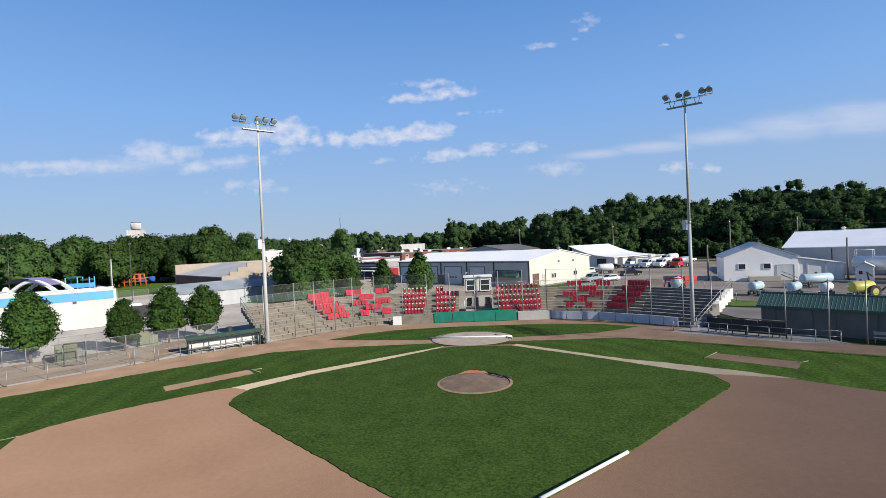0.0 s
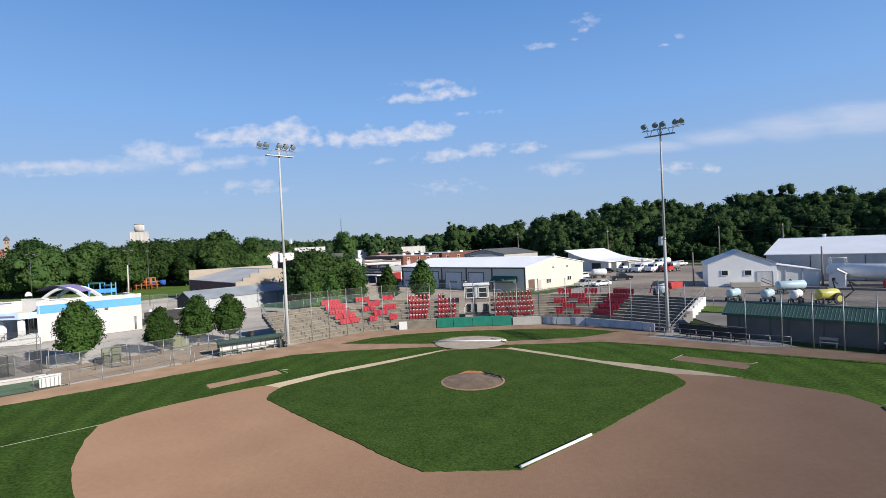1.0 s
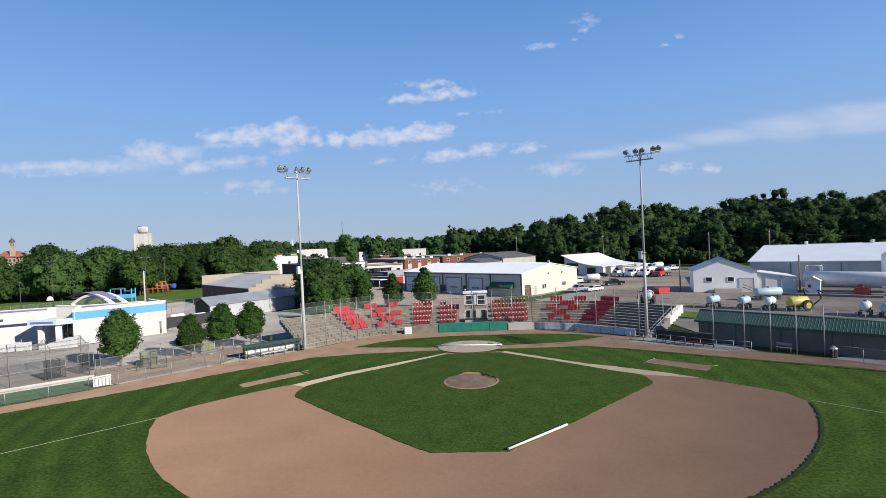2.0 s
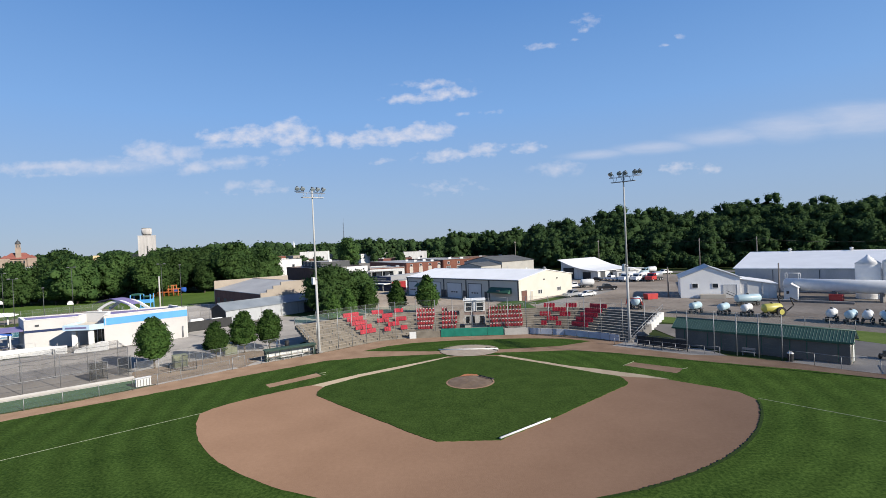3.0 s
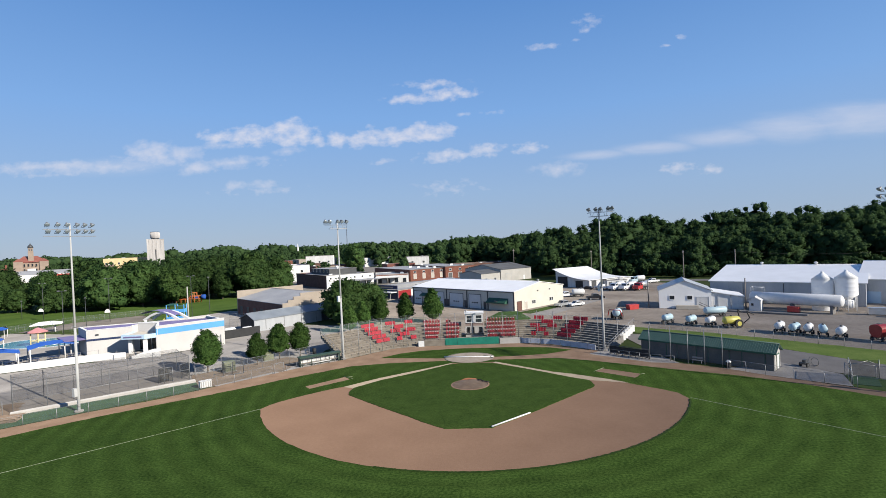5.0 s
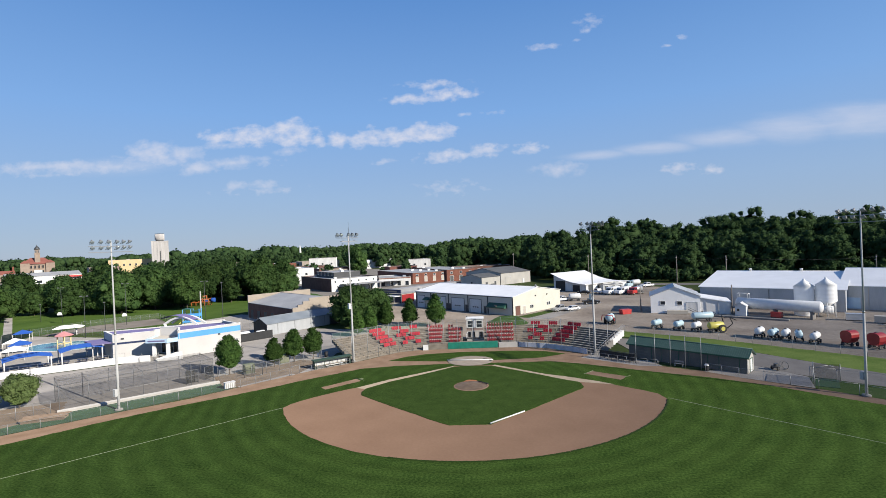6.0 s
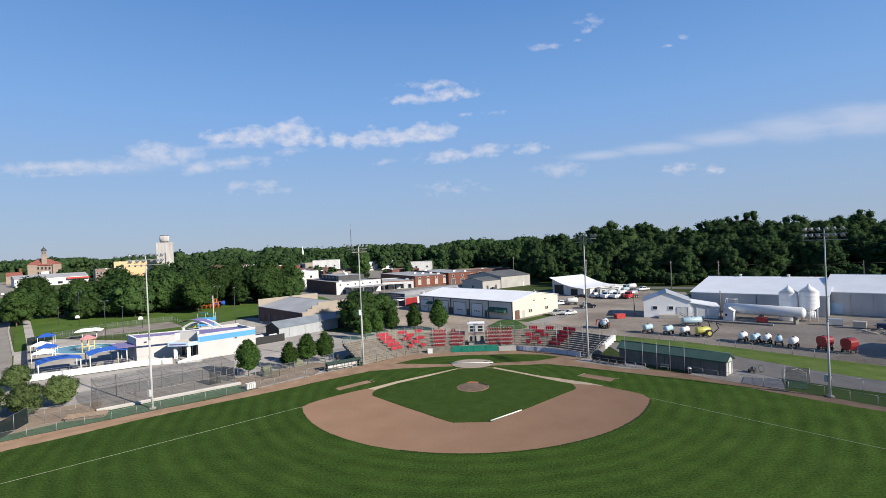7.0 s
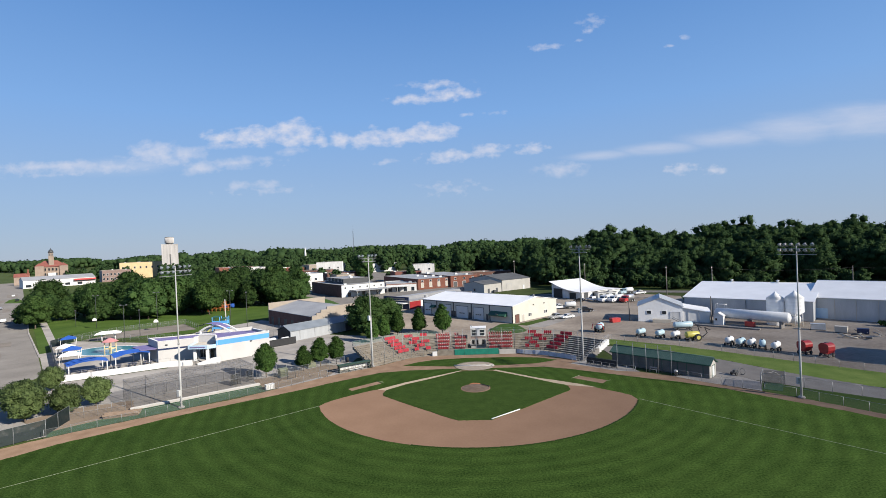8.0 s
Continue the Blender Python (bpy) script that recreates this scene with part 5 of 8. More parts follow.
lean.add([(0.3, 0, 0), (10.0, 0, 0), (10.0, -7.0, 0), (0.3, -7.0, 0), (0.3, 0, 4.1), (10.0, 0, 4.1), (10.0, -7.0, 2.9), (0.3, -7.0, 2.9)], [(3, 2, 1, 0), (4, 5, 6, 7), (0, 1, 5, 4), (1, 2, 6, 5), (2, 3, 7, 6), (3, 0, 4, 7)])
part("lean_to", lean, "white_paint", yard)
part("lean_to_roof", Build().add([(-0.1, 0.1, 4.2), (10.3, 0.1, 4.2), (10.3, -7.4, 2.92), (-0.1, -7.4, 2.92), (-0.1, 0.1, 4.34), (10.3, 0.1, 4.34), (10.3, -7.4, 3.06), (-0.1, -7.4, 3.06)], [(3, 2, 1, 0), (4, 5, 6, 7), (0, 1, 5, 4), (1, 2, 6, 5), (2, 3, 7, 6), (3, 0, 4, 7)]), "white_metal", yard)
for y in (-1.4, -4.2):
    part("door_track", Build().box(0.22, y, 0, 0.1, 0.18, 3.4), "grey_metal", yard)
part("open_door", Build().box(0.2, -6.2, 0.0, 0.14, 1.2, 2.6), "white_paint", yard)

# long barns
barn = gable_building("long_barn", (65.8, 58.6), -38.0, 33.0, 44.0, 5.5, 8.6, "long weathered barn with a white metal roof", "grey_metal", "white_metal", "barn", 0.4)
for x in (9, 22):
    part("roof_vent", Build().turned([(0, 0.35), (0.5, 0.35), (0.6, 0.55), (0.85, 0.2)], "z", 12, (x, 22, 8.7)), "white_paint", barn)
for x in (8.0, 17.0, 26.0):
    part("downpipe", Build().rod((x, -0.12, 0), (x, -0.12, 5.2), 0.07), "dark_steel", barn)
barn2 = gable_building("big_barn", (95.0, 44.6), -42.0, 40.0, 28.0, 6.0, 9.6, "large corrugated grey barn with a patched white roof", "grey_metal", "white_metal", "barn", 0.4)
opening(barn2, "door", "front", 2.4, 0.2, 3.2, 2.8, "pale_blue", (40, 28), "grey_metal", 0.1)
for i in range(9):
    part("wall_seam", Build().box(1.0 + i * 4.6, -0.06, 0, 0.12, 0.1, 5.7), "tan_metal", barn2)
part("roof_pipe", Build().rod((22, 9.0, 8.4), (26, 9.6, 8.7), 0.18), "dark_steel", barn2)


def silo(x, y, r, body0, body1, top, label, legs):
    th = thing("feed_silo", label, "silo", (x, y, 0), group="feed silos")
    part("cone_roof", Build().turned([(body1, r + 0.08), (top - 0.35, 0.35), (top - 0.3, 0.3), (top, 0.28)], "z", 24), "white_metal", th)
    rings_ = []
    k = int((body1 - body0) / 0.8)
    for i in range(k + 1):
        z = body0 + (body1 - body0) * i / k
        rings_ += [(z, r), (z + 0.04, r + 0.012), (z + 0.08, r)]
    part("body", Build().turned(rings_, "z", 24), "white_metal", th)
    if legs:
        part("hopper", Build().turned([(body0 - 1.3, 0.5), (body0, r)], "z", 24), "white_metal", th)
        part("base_drum", Build().turned([(0.8, r * 0.62), (2.4, r * 0.62)], "z", 20), "tank_white", th)
        for i in range(6):
            a = i * math.pi / 3
            part("leg", Build().rod((r * 0.9 * math.cos(a), r * 0.9 * math.sin(a), 0), (r * 0.9 * math.cos(a), r * 0.9 * math.sin(a), body0 + 0.4), 0.09), "white_paint", th)
    return th


silo(80.6, 36.0, 2.1, 0.0, 7.1, 8.9, "squat white corrugated feed silo with a cone roof", False)
silo(84.0, 33.4, 2.1, 3.7, 7.5, 9.3, "white hopper silo on legs beside the tank", True)


def lying_tank(parent, x0, x1, r, z, material, n=18):
    k = r * 0.45
    return part("tank", Build().turned([(x0 - k, 0.05), (x0 - k * 0.85, r * 0.45), (x0 - k * 0.5, r * 0.8), (x0, r), (x1, r), (x1 + k * 0.5, r * 0.8), (x1 + k * 0.85, r * 0.45), (x1 + k, 0.05)], "x", n, (0, 0, z)), material, parent)


big = thing("storage_tank", "long white horizontal storage tank on saddles", "storage tank", (67.5, 42.1, 0), -47.0)
lying_tank(big, 0.6, 17.9, 1.35, 2.85, "tank_white", 24)
for x in (2.0, 9.0, 16.4):
    part("saddle", Build().box(x, 0, 0, 0.5, 2.4, 1.85), "concrete", big)
cageb = Build()
for x in (0.6, 3.0):
    for y in (-0.7, 0.7):
        cageb.rod((x, y, 4.0), (x, y, 5.3), 0.05)
cageb.tube([(0.6, -0.7, 5.3), (3.0, -0.7, 5.3), (3.0, 0.7, 5.3), (0.6, 0.7, 5.3), (0.6, -0.7, 5.3)], 0.05)
part("platform_rail", cageb, "white_paint", big)
hut = gable_building("pump_hut", (67.3, 37.0), 50.0, 2.0, 2.4, 2.5, 3.2, "small white pump hut beside the tank", "white_paint", "white_paint", "hut", 0.15)
opening(hut, "window", "west", 1.7, 1.2, 0.5, 0.6, "glass", (2.0, 2.4), "white_paint", 0.06)
for k, (x, y, sx, sy, sz, mt, lb) in enumerate(((72.6, 33.6, 2.2, 1.2, 1.1, "red_paint", "red metal bin under the big tank"), (88.0, 22.5, 2.4, 1.6, 1.3, "tan_metal", "dusty tan equipment crate in the yard"), (91.5, 20.5, 2.2, 1.4, 1.0, "navy", "dark blue pump unit in the yard"), (85.5, 27.0, 3.0, 1.6, 1.3, "silver", "grey metal crates beside the silos"))):
    th = thing("yard_bin", lb, "bin", (x, y, 0), -50 + 8 * k)
    part("body", Build().box(0, 0, 0.15, sx, sy, sz), mt, th)
    part("lid", Build().box(0, 0, 0.16 + sz, sx + 0.1, sy + 0.1, 0.1), mt, th)
    part("skid", Build().box(0, -sy * 0.35, 0, sx, 0.15, 0.15).box(0, sy * 0.35, 0, sx, 0.15, 0.15), "dark_steel", th)
slabs = Build().box(66.5, 33.6, 0.0, 15.5, 1.1, 0.35, -39)
solo("loading_ramp", slabs, "concrete", "long low concrete ramp in the yard", "ramp", "structure")
junk = thing("scrap_pile", "untidy pile of pipes and farm machinery parts", "scrap", (90.5, 17.0, 0))
rs = random.Random(4)
for i in range(14):
    a, b = rs.uniform(0, 180), rs.uniform(1.5, 4.0)
    p = (rs.uniform(-8, 6), rs.uniform(-3, 3))
    part("pipe", Build().rod((*p, rs.uniform(0.1, 0.5)), (p[0] + b * math.cos(a), p[1] + b * math.sin(a), rs.uniform(0.15, 0.9)), rs.uniform(0.06, 0.18)), rs.choice(["dark_steel", "steel", "tan_metal", "black"]), junk)


# unseen barn, added and placed so that its shadow falls across the yard
store = gable_building("equipment_barn", (80.5, -10.5), -40.0, 22.0, 14.0, 5.4, 6.8, "plain metal barn out of view, added to cast the shadow on the yard", "grey_metal", "white_metal", "barn", 0.3)


# ---- yard trailers and machines ----
def wheel(parent, x, y, r, w, rim="dark_steel"):
    t = part("wheel", Build().rod((x, y - w / 2, r), (x, y + w / 2, r), r, n=16), "rubber", parent)
    part("rim", Build().rod((x, y - w / 2 - 0.01, r), (x, y + w / 2 + 0.01, r), r * 0.55, n=12), rim, t)
    return t


def nurse_tank(x, y, turn, material, length=2.1, r=0.50, group="nurse tank trailers", label="pale ammonia nurse tank on a two-axle trailer"):
    th = thing("nurse_tank", label, "tank trailer", (x, y, 0), turn, group)
    lying_tank(th, -length / 2, length / 2, r, 0.75 + r, material)
    part("valve", Build().turned([(0, 0.2), (0.22, 0.2), (0.25, 0.1)], "z", 10, (0, 0, 0.73 + 2 * r)), "dark_steel", th)
    part("chassis", Build().box(0, -0.35, 0.55, length + 0.8, 0.12, 0.14).box(0, 0.35, 0.55, length + 0.8, 0.12, 0.14).box(length / 2 + 1.0, 0, 0.5, 1.2, 0.1, 0.1), "dark_steel", th)
    for sx in (-0.35, 0.35):
        part("cradle", Build().box(sx * length, 0, 0.65, 0.18, 1.0, 0.35), "dark_steel", th)
        for sy in (-0.62, 0.62):
            wheel(th, sx * length, sy, 0.36, 0.22)
    return th


for x, y, a, m in ((41.2, 24.5, 30, "tank_blue"), (45.0, 21.9, 34, "tank_blue"), (47.9, 19.8, 36, "tank_white"), (56.4, 11.4, 38, "tank_white"), (57.9, 9.5, 34, "tank_blue"), (59.7, 8.6, 40, "tank_white"), (61.1, 7.0, 52, "tank_blue"), (62.6, 4.8, 36, "tank_white")):
    nurse_tank(x, y, a + 9, m, 2.5, 0.63)
nurse_tank(54.4, 31.6, 8, "tank_blue", 4.6, 0.75, "nurse tank trailers", "long pale blue tank on a trailer")
yel = nurse_tank(51.0, 17.8, 12, "yellow_paint", 2.9, 0.75, "sprayers", "yellow sprayer tank trailer with folded black booms")
for sy in (-1.0, 1.0):
    wheel(yel, 0.9, sy, 0.85, 0.3, "yellow_paint")
boom = Build()
for sy in (-0.9, 0.9):
    run = [(2.0, sy, 0.9), (2.9, sy * 1.6, 1.9), (2.4, sy * 1.4, 3.2), (3.6, sy * 1.8, 2.6)]
    for p, q in zip(run, run[1:]):
        part("boom_arm", Build().rod(p, q, 0.11, n=6), "black", yel, "folded black spray boom")
blu = nurse_tank(32.9, 32.4, 60, "tank_blue", 2.3, 0.85, "sprayers", "pale blue sprayer tank with black wheels")
for sy in (-1.1, 1.1):
    wheel(blu, -0.2, sy, 0.8, 0.3)
boom = Build()
run = [(-1.8, -1.6, 1.0), (-2.2, -1.2, 2.4), (-2.2, 1.2, 2.4), (-1.8, 1.6, 1.0)]
for p, q in zip(run, run[1:]):
    part("boom_arm", Build().rod(p, q, 0.1, n=6), "red_paint", blu, "red folded boom frame")


def hopper(x, y, turn):
    th = thing("seed_hopper", "red metal seed hopper with a rounded cover on wheels", "hopper", (x, y, 0), turn, "red hoppers")
    outline = [(-0.55, 0.75), (0.55, 0.75), (1.2, 1.5), (1.25, 2.3)] + [(1.25 * math.cos(k * math.pi / 8), 2.3 + 0.75 * math.sin(k * math.pi / 8)) for k in range(1, 8)] + [(-1.25, 2.3), (-1.2, 1.5)]
    part("bin", Build().add([(px, py, z) for px in (-1.45, 1.45) for py, z in outline], [tuple(range(13))[::-1], tuple(range(13, 26))] + [(k, (k + 1) % 13, 13 + (k + 1) % 13, 13 + k) for k in range(13)]), "hopper_red", th)
    for sx in (-1.3, 1.3):
        for sy in (-0.95, 0.95):
            part("leg", Build().box(sx, sy, 0.45, 0.12, 0.12, 1.2), "hopper_red", th)
    part("frame", Build().box(0, 0.95, 0.42, 3.4, 0.12, 0.14).box(0, -0.95, 0.42, 3.4, 0.12, 0.14).box(1.6, 0, 0.42, 0.12, 1.9, 0.14).box(-1.6, 0, 0.42, 0.12, 1.9, 0.14), "dark_steel", th)
    for sx in (-1.0, 1.0):
        for sy in (-1.0, 1.0):
            wheel(th, sx, sy, 0.42, 0.28)
    part("hitch", Build().rod((-1.6, 0, 0.5), (-2.8, 0, 0.35), 0.07), "dark_steel", th)
    part("hatch", Build().box(0, 0, 3.03, 1.2, 0.5, 0.1), "dark_steel", th)
    return th


for x, y, a in ((66.5, 1.8, 20), (69.0, -0.9, 22)):
    hopper(x, y, a).scale = (0.66, 0.78, 0.92)

# ---- vehicles ----
GLASSY = "glass"


def vehicle(name, x, y, turn, paint, label, style):
    """style: pickup, car or truck. The nose points along +x."""
    th = thing(name, label, "truck" if style == "truck" else style, (x, y, 0), turn)
    if style == "pickup":
        L, W, R = 5.4, 1.9, 0.38
        out = [(-2.7, 0.5), (2.6, 0.45), (2.7, 0.75), (2.6, 1.05), (1.3, 1.15), (0.55, 1.78), (-0.85, 1.82), (-1.0, 1.12), (-2.65, 1.12)]
        wins = [(0.45, 1.66, -0.75, 1.68, -0.85, 1.2, 1.1, 1.2)]
        axles = (-1.7, 1.75)
    elif style == "car":
        L, W, R = 4.5, 1.8, 0.33
        out = [(-2.2, 0.4), (2.2, 0.35), (2.25, 0.65), (2.1, 0.8), (1.0, 0.92), (0.3, 1.38), (-1.1, 1.40), (-1.9, 1.0), (-2.25, 0.9)]
        wins = [(0.25, 1.30, -1.0, 1.31, -1.6, 0.98, 0.85, 0.98)]
        axles = (-1.35, 1.4)
    else:
        L, W, R = 7.5, 2.4, 0.5
        out = [(0.9, 0.6), (3.7, 0.55), (3.8, 1.0), (3.7, 1.6), (2.6, 1.7), (2.2, 2.55), (1.0, 2.6)]
        wins = [(2.1, 2.4, 1.2, 2.45, 1.2, 1.75, 2.45, 1.75)]
        axles = (-2.6, -1.4, 2.9)
    part("body", Build().profile(out, -W / 2, W / 2), paint, th)
    for q in wins:
        for sy in (-1, 1):
            y0 = sy * (W / 2 + 0.015)
            part("side_window", Build().add([(q[0], y0, q[1]), (q[2], y0, q[3]), (q[4], y0, q[5]), (q[6], y0, q[7])], [(0, 1, 2, 3)]), GLASSY, th)
    if style == "pickup":
        part("windscreen", Build().add([(1.26, -0.8, 1.19), (1.26, 0.8, 1.19), (0.60, 0.72, 1.76), (0.60, -0.72, 1.76)], [(0, 1, 2, 3)]), GLASSY, th)
        part("bed", Build().box(-1.85, 0, 1.125, 1.5, 1.6, 0.02), "black", th)
        part("bumper", Build().box(2.72, 0, 0.45, 0.12, 1.8, 0.25).box(-2.74, 0, 0.45, 0.12, 1.8, 0.25), "silver", th)
    elif style == "car":
        part("windscreen", Build().add([(0.98, -0.75, 0.95), (0.98, 0.75, 0.95), (0.34, 0.68, 1.37), (0.34, -0.68, 1.37)], [(0, 1, 2, 3)]), GLASSY, th)
    else:
        part("windscreen", Build().add([(2.60, -1.0, 1.72), (2.60, 1.0, 1.72), (2.22, 0.95, 2.5), (2.22, -0.95, 2.5)], [(0, 1, 2, 3)]), GLASSY, th)
        part("chassis", Build().box(-1.2, 0, 0.6, 5.2, 0.9, 0.3), "dark_steel", th)
        lying_tank(th, -3.2, 0.2, 0.95, 1.95, "tank_white" if paint != "red_paint" else "silver")
    for ax in axles:
        for sy in (-1, 1):
            wheel(th, ax, sy * (W / 2 - 0.12), R, 0.24, "silver")
    for sy in (-0.65, 0.65):
        part("headlight", Build().box(L / 2 - 0.02, sy, 0.72, 0.06, 0.3, 0.16), "lens", th)
    return th


vehicle("pickup_truck", 25.0, 57.2, 215, "car_silver", "silver pickup truck parked by the depot", "pickup")
vehicle("parked_car", 28.6, 57.4, 205, "car_white", "white car parked beside a pickup", "car")
vehicle("pickup_truck", 37.0, 70.5, 5, "car_black", "black pickup truck parked in the yard", "pickup")
vehicle("pickup_truck", 29.6, 80.2, 200, "car_white", "white service pickup behind the depot", "pickup")
nurse_tank(33.8, 80.0, 8, "tank_white", 3.4, 0.9, "nurse tank trailers", "white tank on a low trailer behind the depot")
vehicle("tank_truck", 51.0, 96.5, 215, "car_white", "white tank truck parked in the yard", "truck")
vehicle("tank_truck", 54.5, 95.0, 212, "car_white", "white tank truck beside another", "truck")
vehicle("tank_truck", 58.5, 94.0, 220, "red_paint", "red tank truck parked in the yard", "truck")
vehicle("tank_truck", 66.0, 121.5, 205, "tank_blue", "pale blue tank truck at the back of the yard", "truck")
vehicle("pickup_truck", 71.0, 119.0, 200, "car_white", "white pickup at the back of the yard", "pickup")
vehicle("pickup_truck", 46.5, 101.0, 120, "car_white", "white pickup beside the workshop", "pickup")
vehicle("parked_car", 41.0, 100.0, 150, "car_black", "dark car beside the workshop", "car")
vehicle("parked_car", -203.0, 93.0, 130, "car_white", "white car parked along the street", "car")
vehicle("parked_car", -260.0, 146.0, 130, "car_silver", "grey car parked along the street", "car")
vehicle("parked_car", -300.0, 196.0, 135, "car_black", "dark car parked along the street", "car")
vehicle("parked_car", -345.0, 238.0, 135, "car_white", "white car parked along the far street", "car")
dump = thing("red_dumpster", "red steel dumpster standing in the yard", "dumpster", (41.0, 47.5, 0), 20)
part("bin", Build().profile([(-1.3, 0.0), (1.3, 0.0), (1.5, 1.2), (-1.5, 1.2)], -0.8, 0.8), "red_paint", dump)
part("lid", Build().box(0, 0, 1.2, 2.9, 1.5, 0.06), "red_paint", dump)


# ---- town buildings ----
def block(name, at, turn, length, depth, height, label, front, side, roof, category="building", windows=(), parapet=0.5, base=0.0):
    """A flat-roofed block: x along the front from the corner at, y back. windows: (side, count, z, w, h, material)."""
    th = thing(name, label, category, (*at, base), turn)
    t = 0.3
    part("front_wall", Build().box(length / 2, t / 2, 0, length, t, height), front, th)
    part("rear_wall", Build().box(length / 2, depth - t / 2, 0, length, t, height), side, th)
    part("side_wall", Build().box(t / 2, depth / 2, 0, t, depth - 2 * t, height), side, th)
    part("side_wall", Build().box(length - t / 2, depth / 2, 0, t, depth - 2 * t, height), side, th)
    part("roof", Build().box(length / 2, depth / 2, height - parapet, length - 2 * t, depth - 2 * t, 0.15), roof, th)
    part("coping", Build().box(length / 2, 0.1, height, length + 0.2, 0.5, 0.12).box(length / 2, depth - 0.1, height, length + 0.2, 0.5, 0.12).box(0.1, depth / 2, height, 0.5, depth - 0.7, 0.12).box(length - 0.1, depth / 2, height, 0.5, depth - 0.7, 0.12), "concrete", th)
    for sd, n, z, w, h, mt in windows:
        span = length if sd in ("front", "back") else depth
        for i in range(n):
            opening(th, "window" if mt == "glass" else "door", sd, span * (i + 0.5) / n, z, w, h, mt, (length, depth), "white_paint", 0.12, 0.03)
    rs_ = random.Random(int(abs(at[0]) * 7))
    for i in range(int(length * depth / 350) + 1):
        part("roof_unit", Build().box(rs_.uniform(2, length - 2), rs_.uniform(2, depth - 2), height - parapet + 0.15, 1.6, 1.2, 0.9), "silver", th)
    return th


# brown warehouse with a stepped tan end wall
WARE = (31.0, 22.0)
ware = gable_building("warehouse", (-36.0, 60.3), 137.0, *WARE, 4.8, 7.0, "old brown brick warehouse with a broad grey roof", "brown_brick", "grey_roof", over=0.1)
for y, w, h in ((21.2, 1.6, 5.1), (19.6, 1.6, 5.8), (17.8, 2.0, 6.6)):
    part("parapet_step", Build().box(-0.18, y, 0, 0.36, w, h), "tan_brick", ware)
part("end_wall", Build().box(-0.18, 8.4, 0, 0.36, 16.8, 7.4), "tan_brick", ware)
for i in range(6):
    opening(ware, "door", "back", 3 + 5 * i, 0.0, 2.2, 2.8, "dark_steel", WARE, "brick", 0.1)
part("parapet", Build().box(31.1, 11, 0, 0.3, 22.2, 7.3), "tan_brick", ware)
# grey storage shed
GREY = (24.0, 6.5)
grey = gable_building("grey_shed", (-52.2, 30.2), 54.0, *GREY, 2.9, 4.2, "long pale grey metal shed with a dark gable", "grey_metal", "blue_roof", "shed", 0.25)
part("gable_cladding", Build().add([(-0.06, 0.1, 0), (-0.06, 6.4, 0), (-0.06, 6.4, 2.9), (-0.06, 3.25, 4.05), (-0.06, 0.1, 2.9)], [(0, 1, 2, 3, 4)]), "black", grey)
for s in (3.0, 8.0, 13.0, 17.5):
    part("wall_panel", Build().box(s, -0.05, 0.3, 0.12, 0.06, 2.5), "steel", grey)
opening(grey, "door", "front", 20.4, 0.0, 2.4, 2.4, "dark_steel", GREY, "steel", 0.1)

# town centre
town = block("white_store", (-71.1, 148.6), 38, 25, 46, 6.3, "white-fronted store with a row of small high windows", "white_paint", "brown_brick", "grey_roof", windows=[("front", 6, 4.4, 0.8, 0.8, "glass"), ("front", 3, 0.1, 1.8, 2.2, "glass")])
part("canopy", Build().box(14.5, -4.2, 3.3, 20, 8.0, 0.3), "grey_roof", town, "broad grey canopy roof")
for k in range(4):
    part("canopy_post", Build().rod((5.5 + 5.8 * k, -7.8, 0), (5.5 + 5.8 * k, -7.8, 3.3), 0.09, n=8), "white_worn", town)
block("roof_storey", (-74.0, 163.0), 38, 15, 26, 2.8, "dark clad upper storey on the roof of the store", "dark_roof", "dark_roof", "grey_roof", windows=[("west", 5, 1.2, 1.2, 1.3, "glass")], base=5.95, parapet=0.2)
long_store = block("long_store", (-51.5, 169.5), 12, 17, 24, 4.6, "low white store with a brick-red fascia and canopies", "white_worn", "white_worn", "grey_roof", windows=[("front", 4, 0.2, 1.8, 2.2, "glass")])
part("fascia", Build().box(8.5, -0.1, 4.0, 16.8, 0.16, 0.4), "brick", long_store, "brick-red fascia")
part("canopy", Build().box(6.0, -2.6, 3.1, 13.0, 5.0, 0.3), "white_worn", long_store)
for k in range(3):
    part("canopy_post", Build().rod((0.6 + 5.4 * k, -4.8, 0), (0.6 + 5.4 * k, -4.8, 3.1), 0.09, n=8), "white_worn", long_store)
red = block("red_shop", (-27.5, 91.9), 52, 40, 16, 3.2, "shop with a red end wall, grey roof and white canopy", "tan_metal", "navy", "grey_roof", windows=[("front", 5, 0.3, 1.6, 2.0, "white_worn")], parapet=0.15)
part("red_cladding", Build().box(3.2, -0.06, 0, 6.2, 0.1, 3.0), "hopper_red", red)
part("white_cladding", Build().box(7.8, -0.06, 0, 2.6, 0.1, 3.0), "white_paint", red)
part("shop_sign", Build().box(-0.3, 7.5, 3.5, 0.3, 15.0, 1.4), "navy", red)
part("sign_bars", Build().box(-0.5, 7.5, 3.9, 0.06, 11.0, 0.55), "pale_tarp", red)
part("canopy", Build().box(-1.5, 5.0, 2.4, 3.0, 9.0, 0.25), "white_paint", red)
for k in range(3):
    part("canopy_post", Build().rod((-2.8, 1.2 + 3.8 * k, 0), (-2.8, 1.2 + 3.8 * k, 2.4), 0.08, n=8), "white_paint", red)
part("roof_ridge", Build().profile([(0.5, 3.2), (39.5, 3.2), (38.5, 4.6), (1.5, 4.6)], 6.0, 10.0), "grey_roof", red)
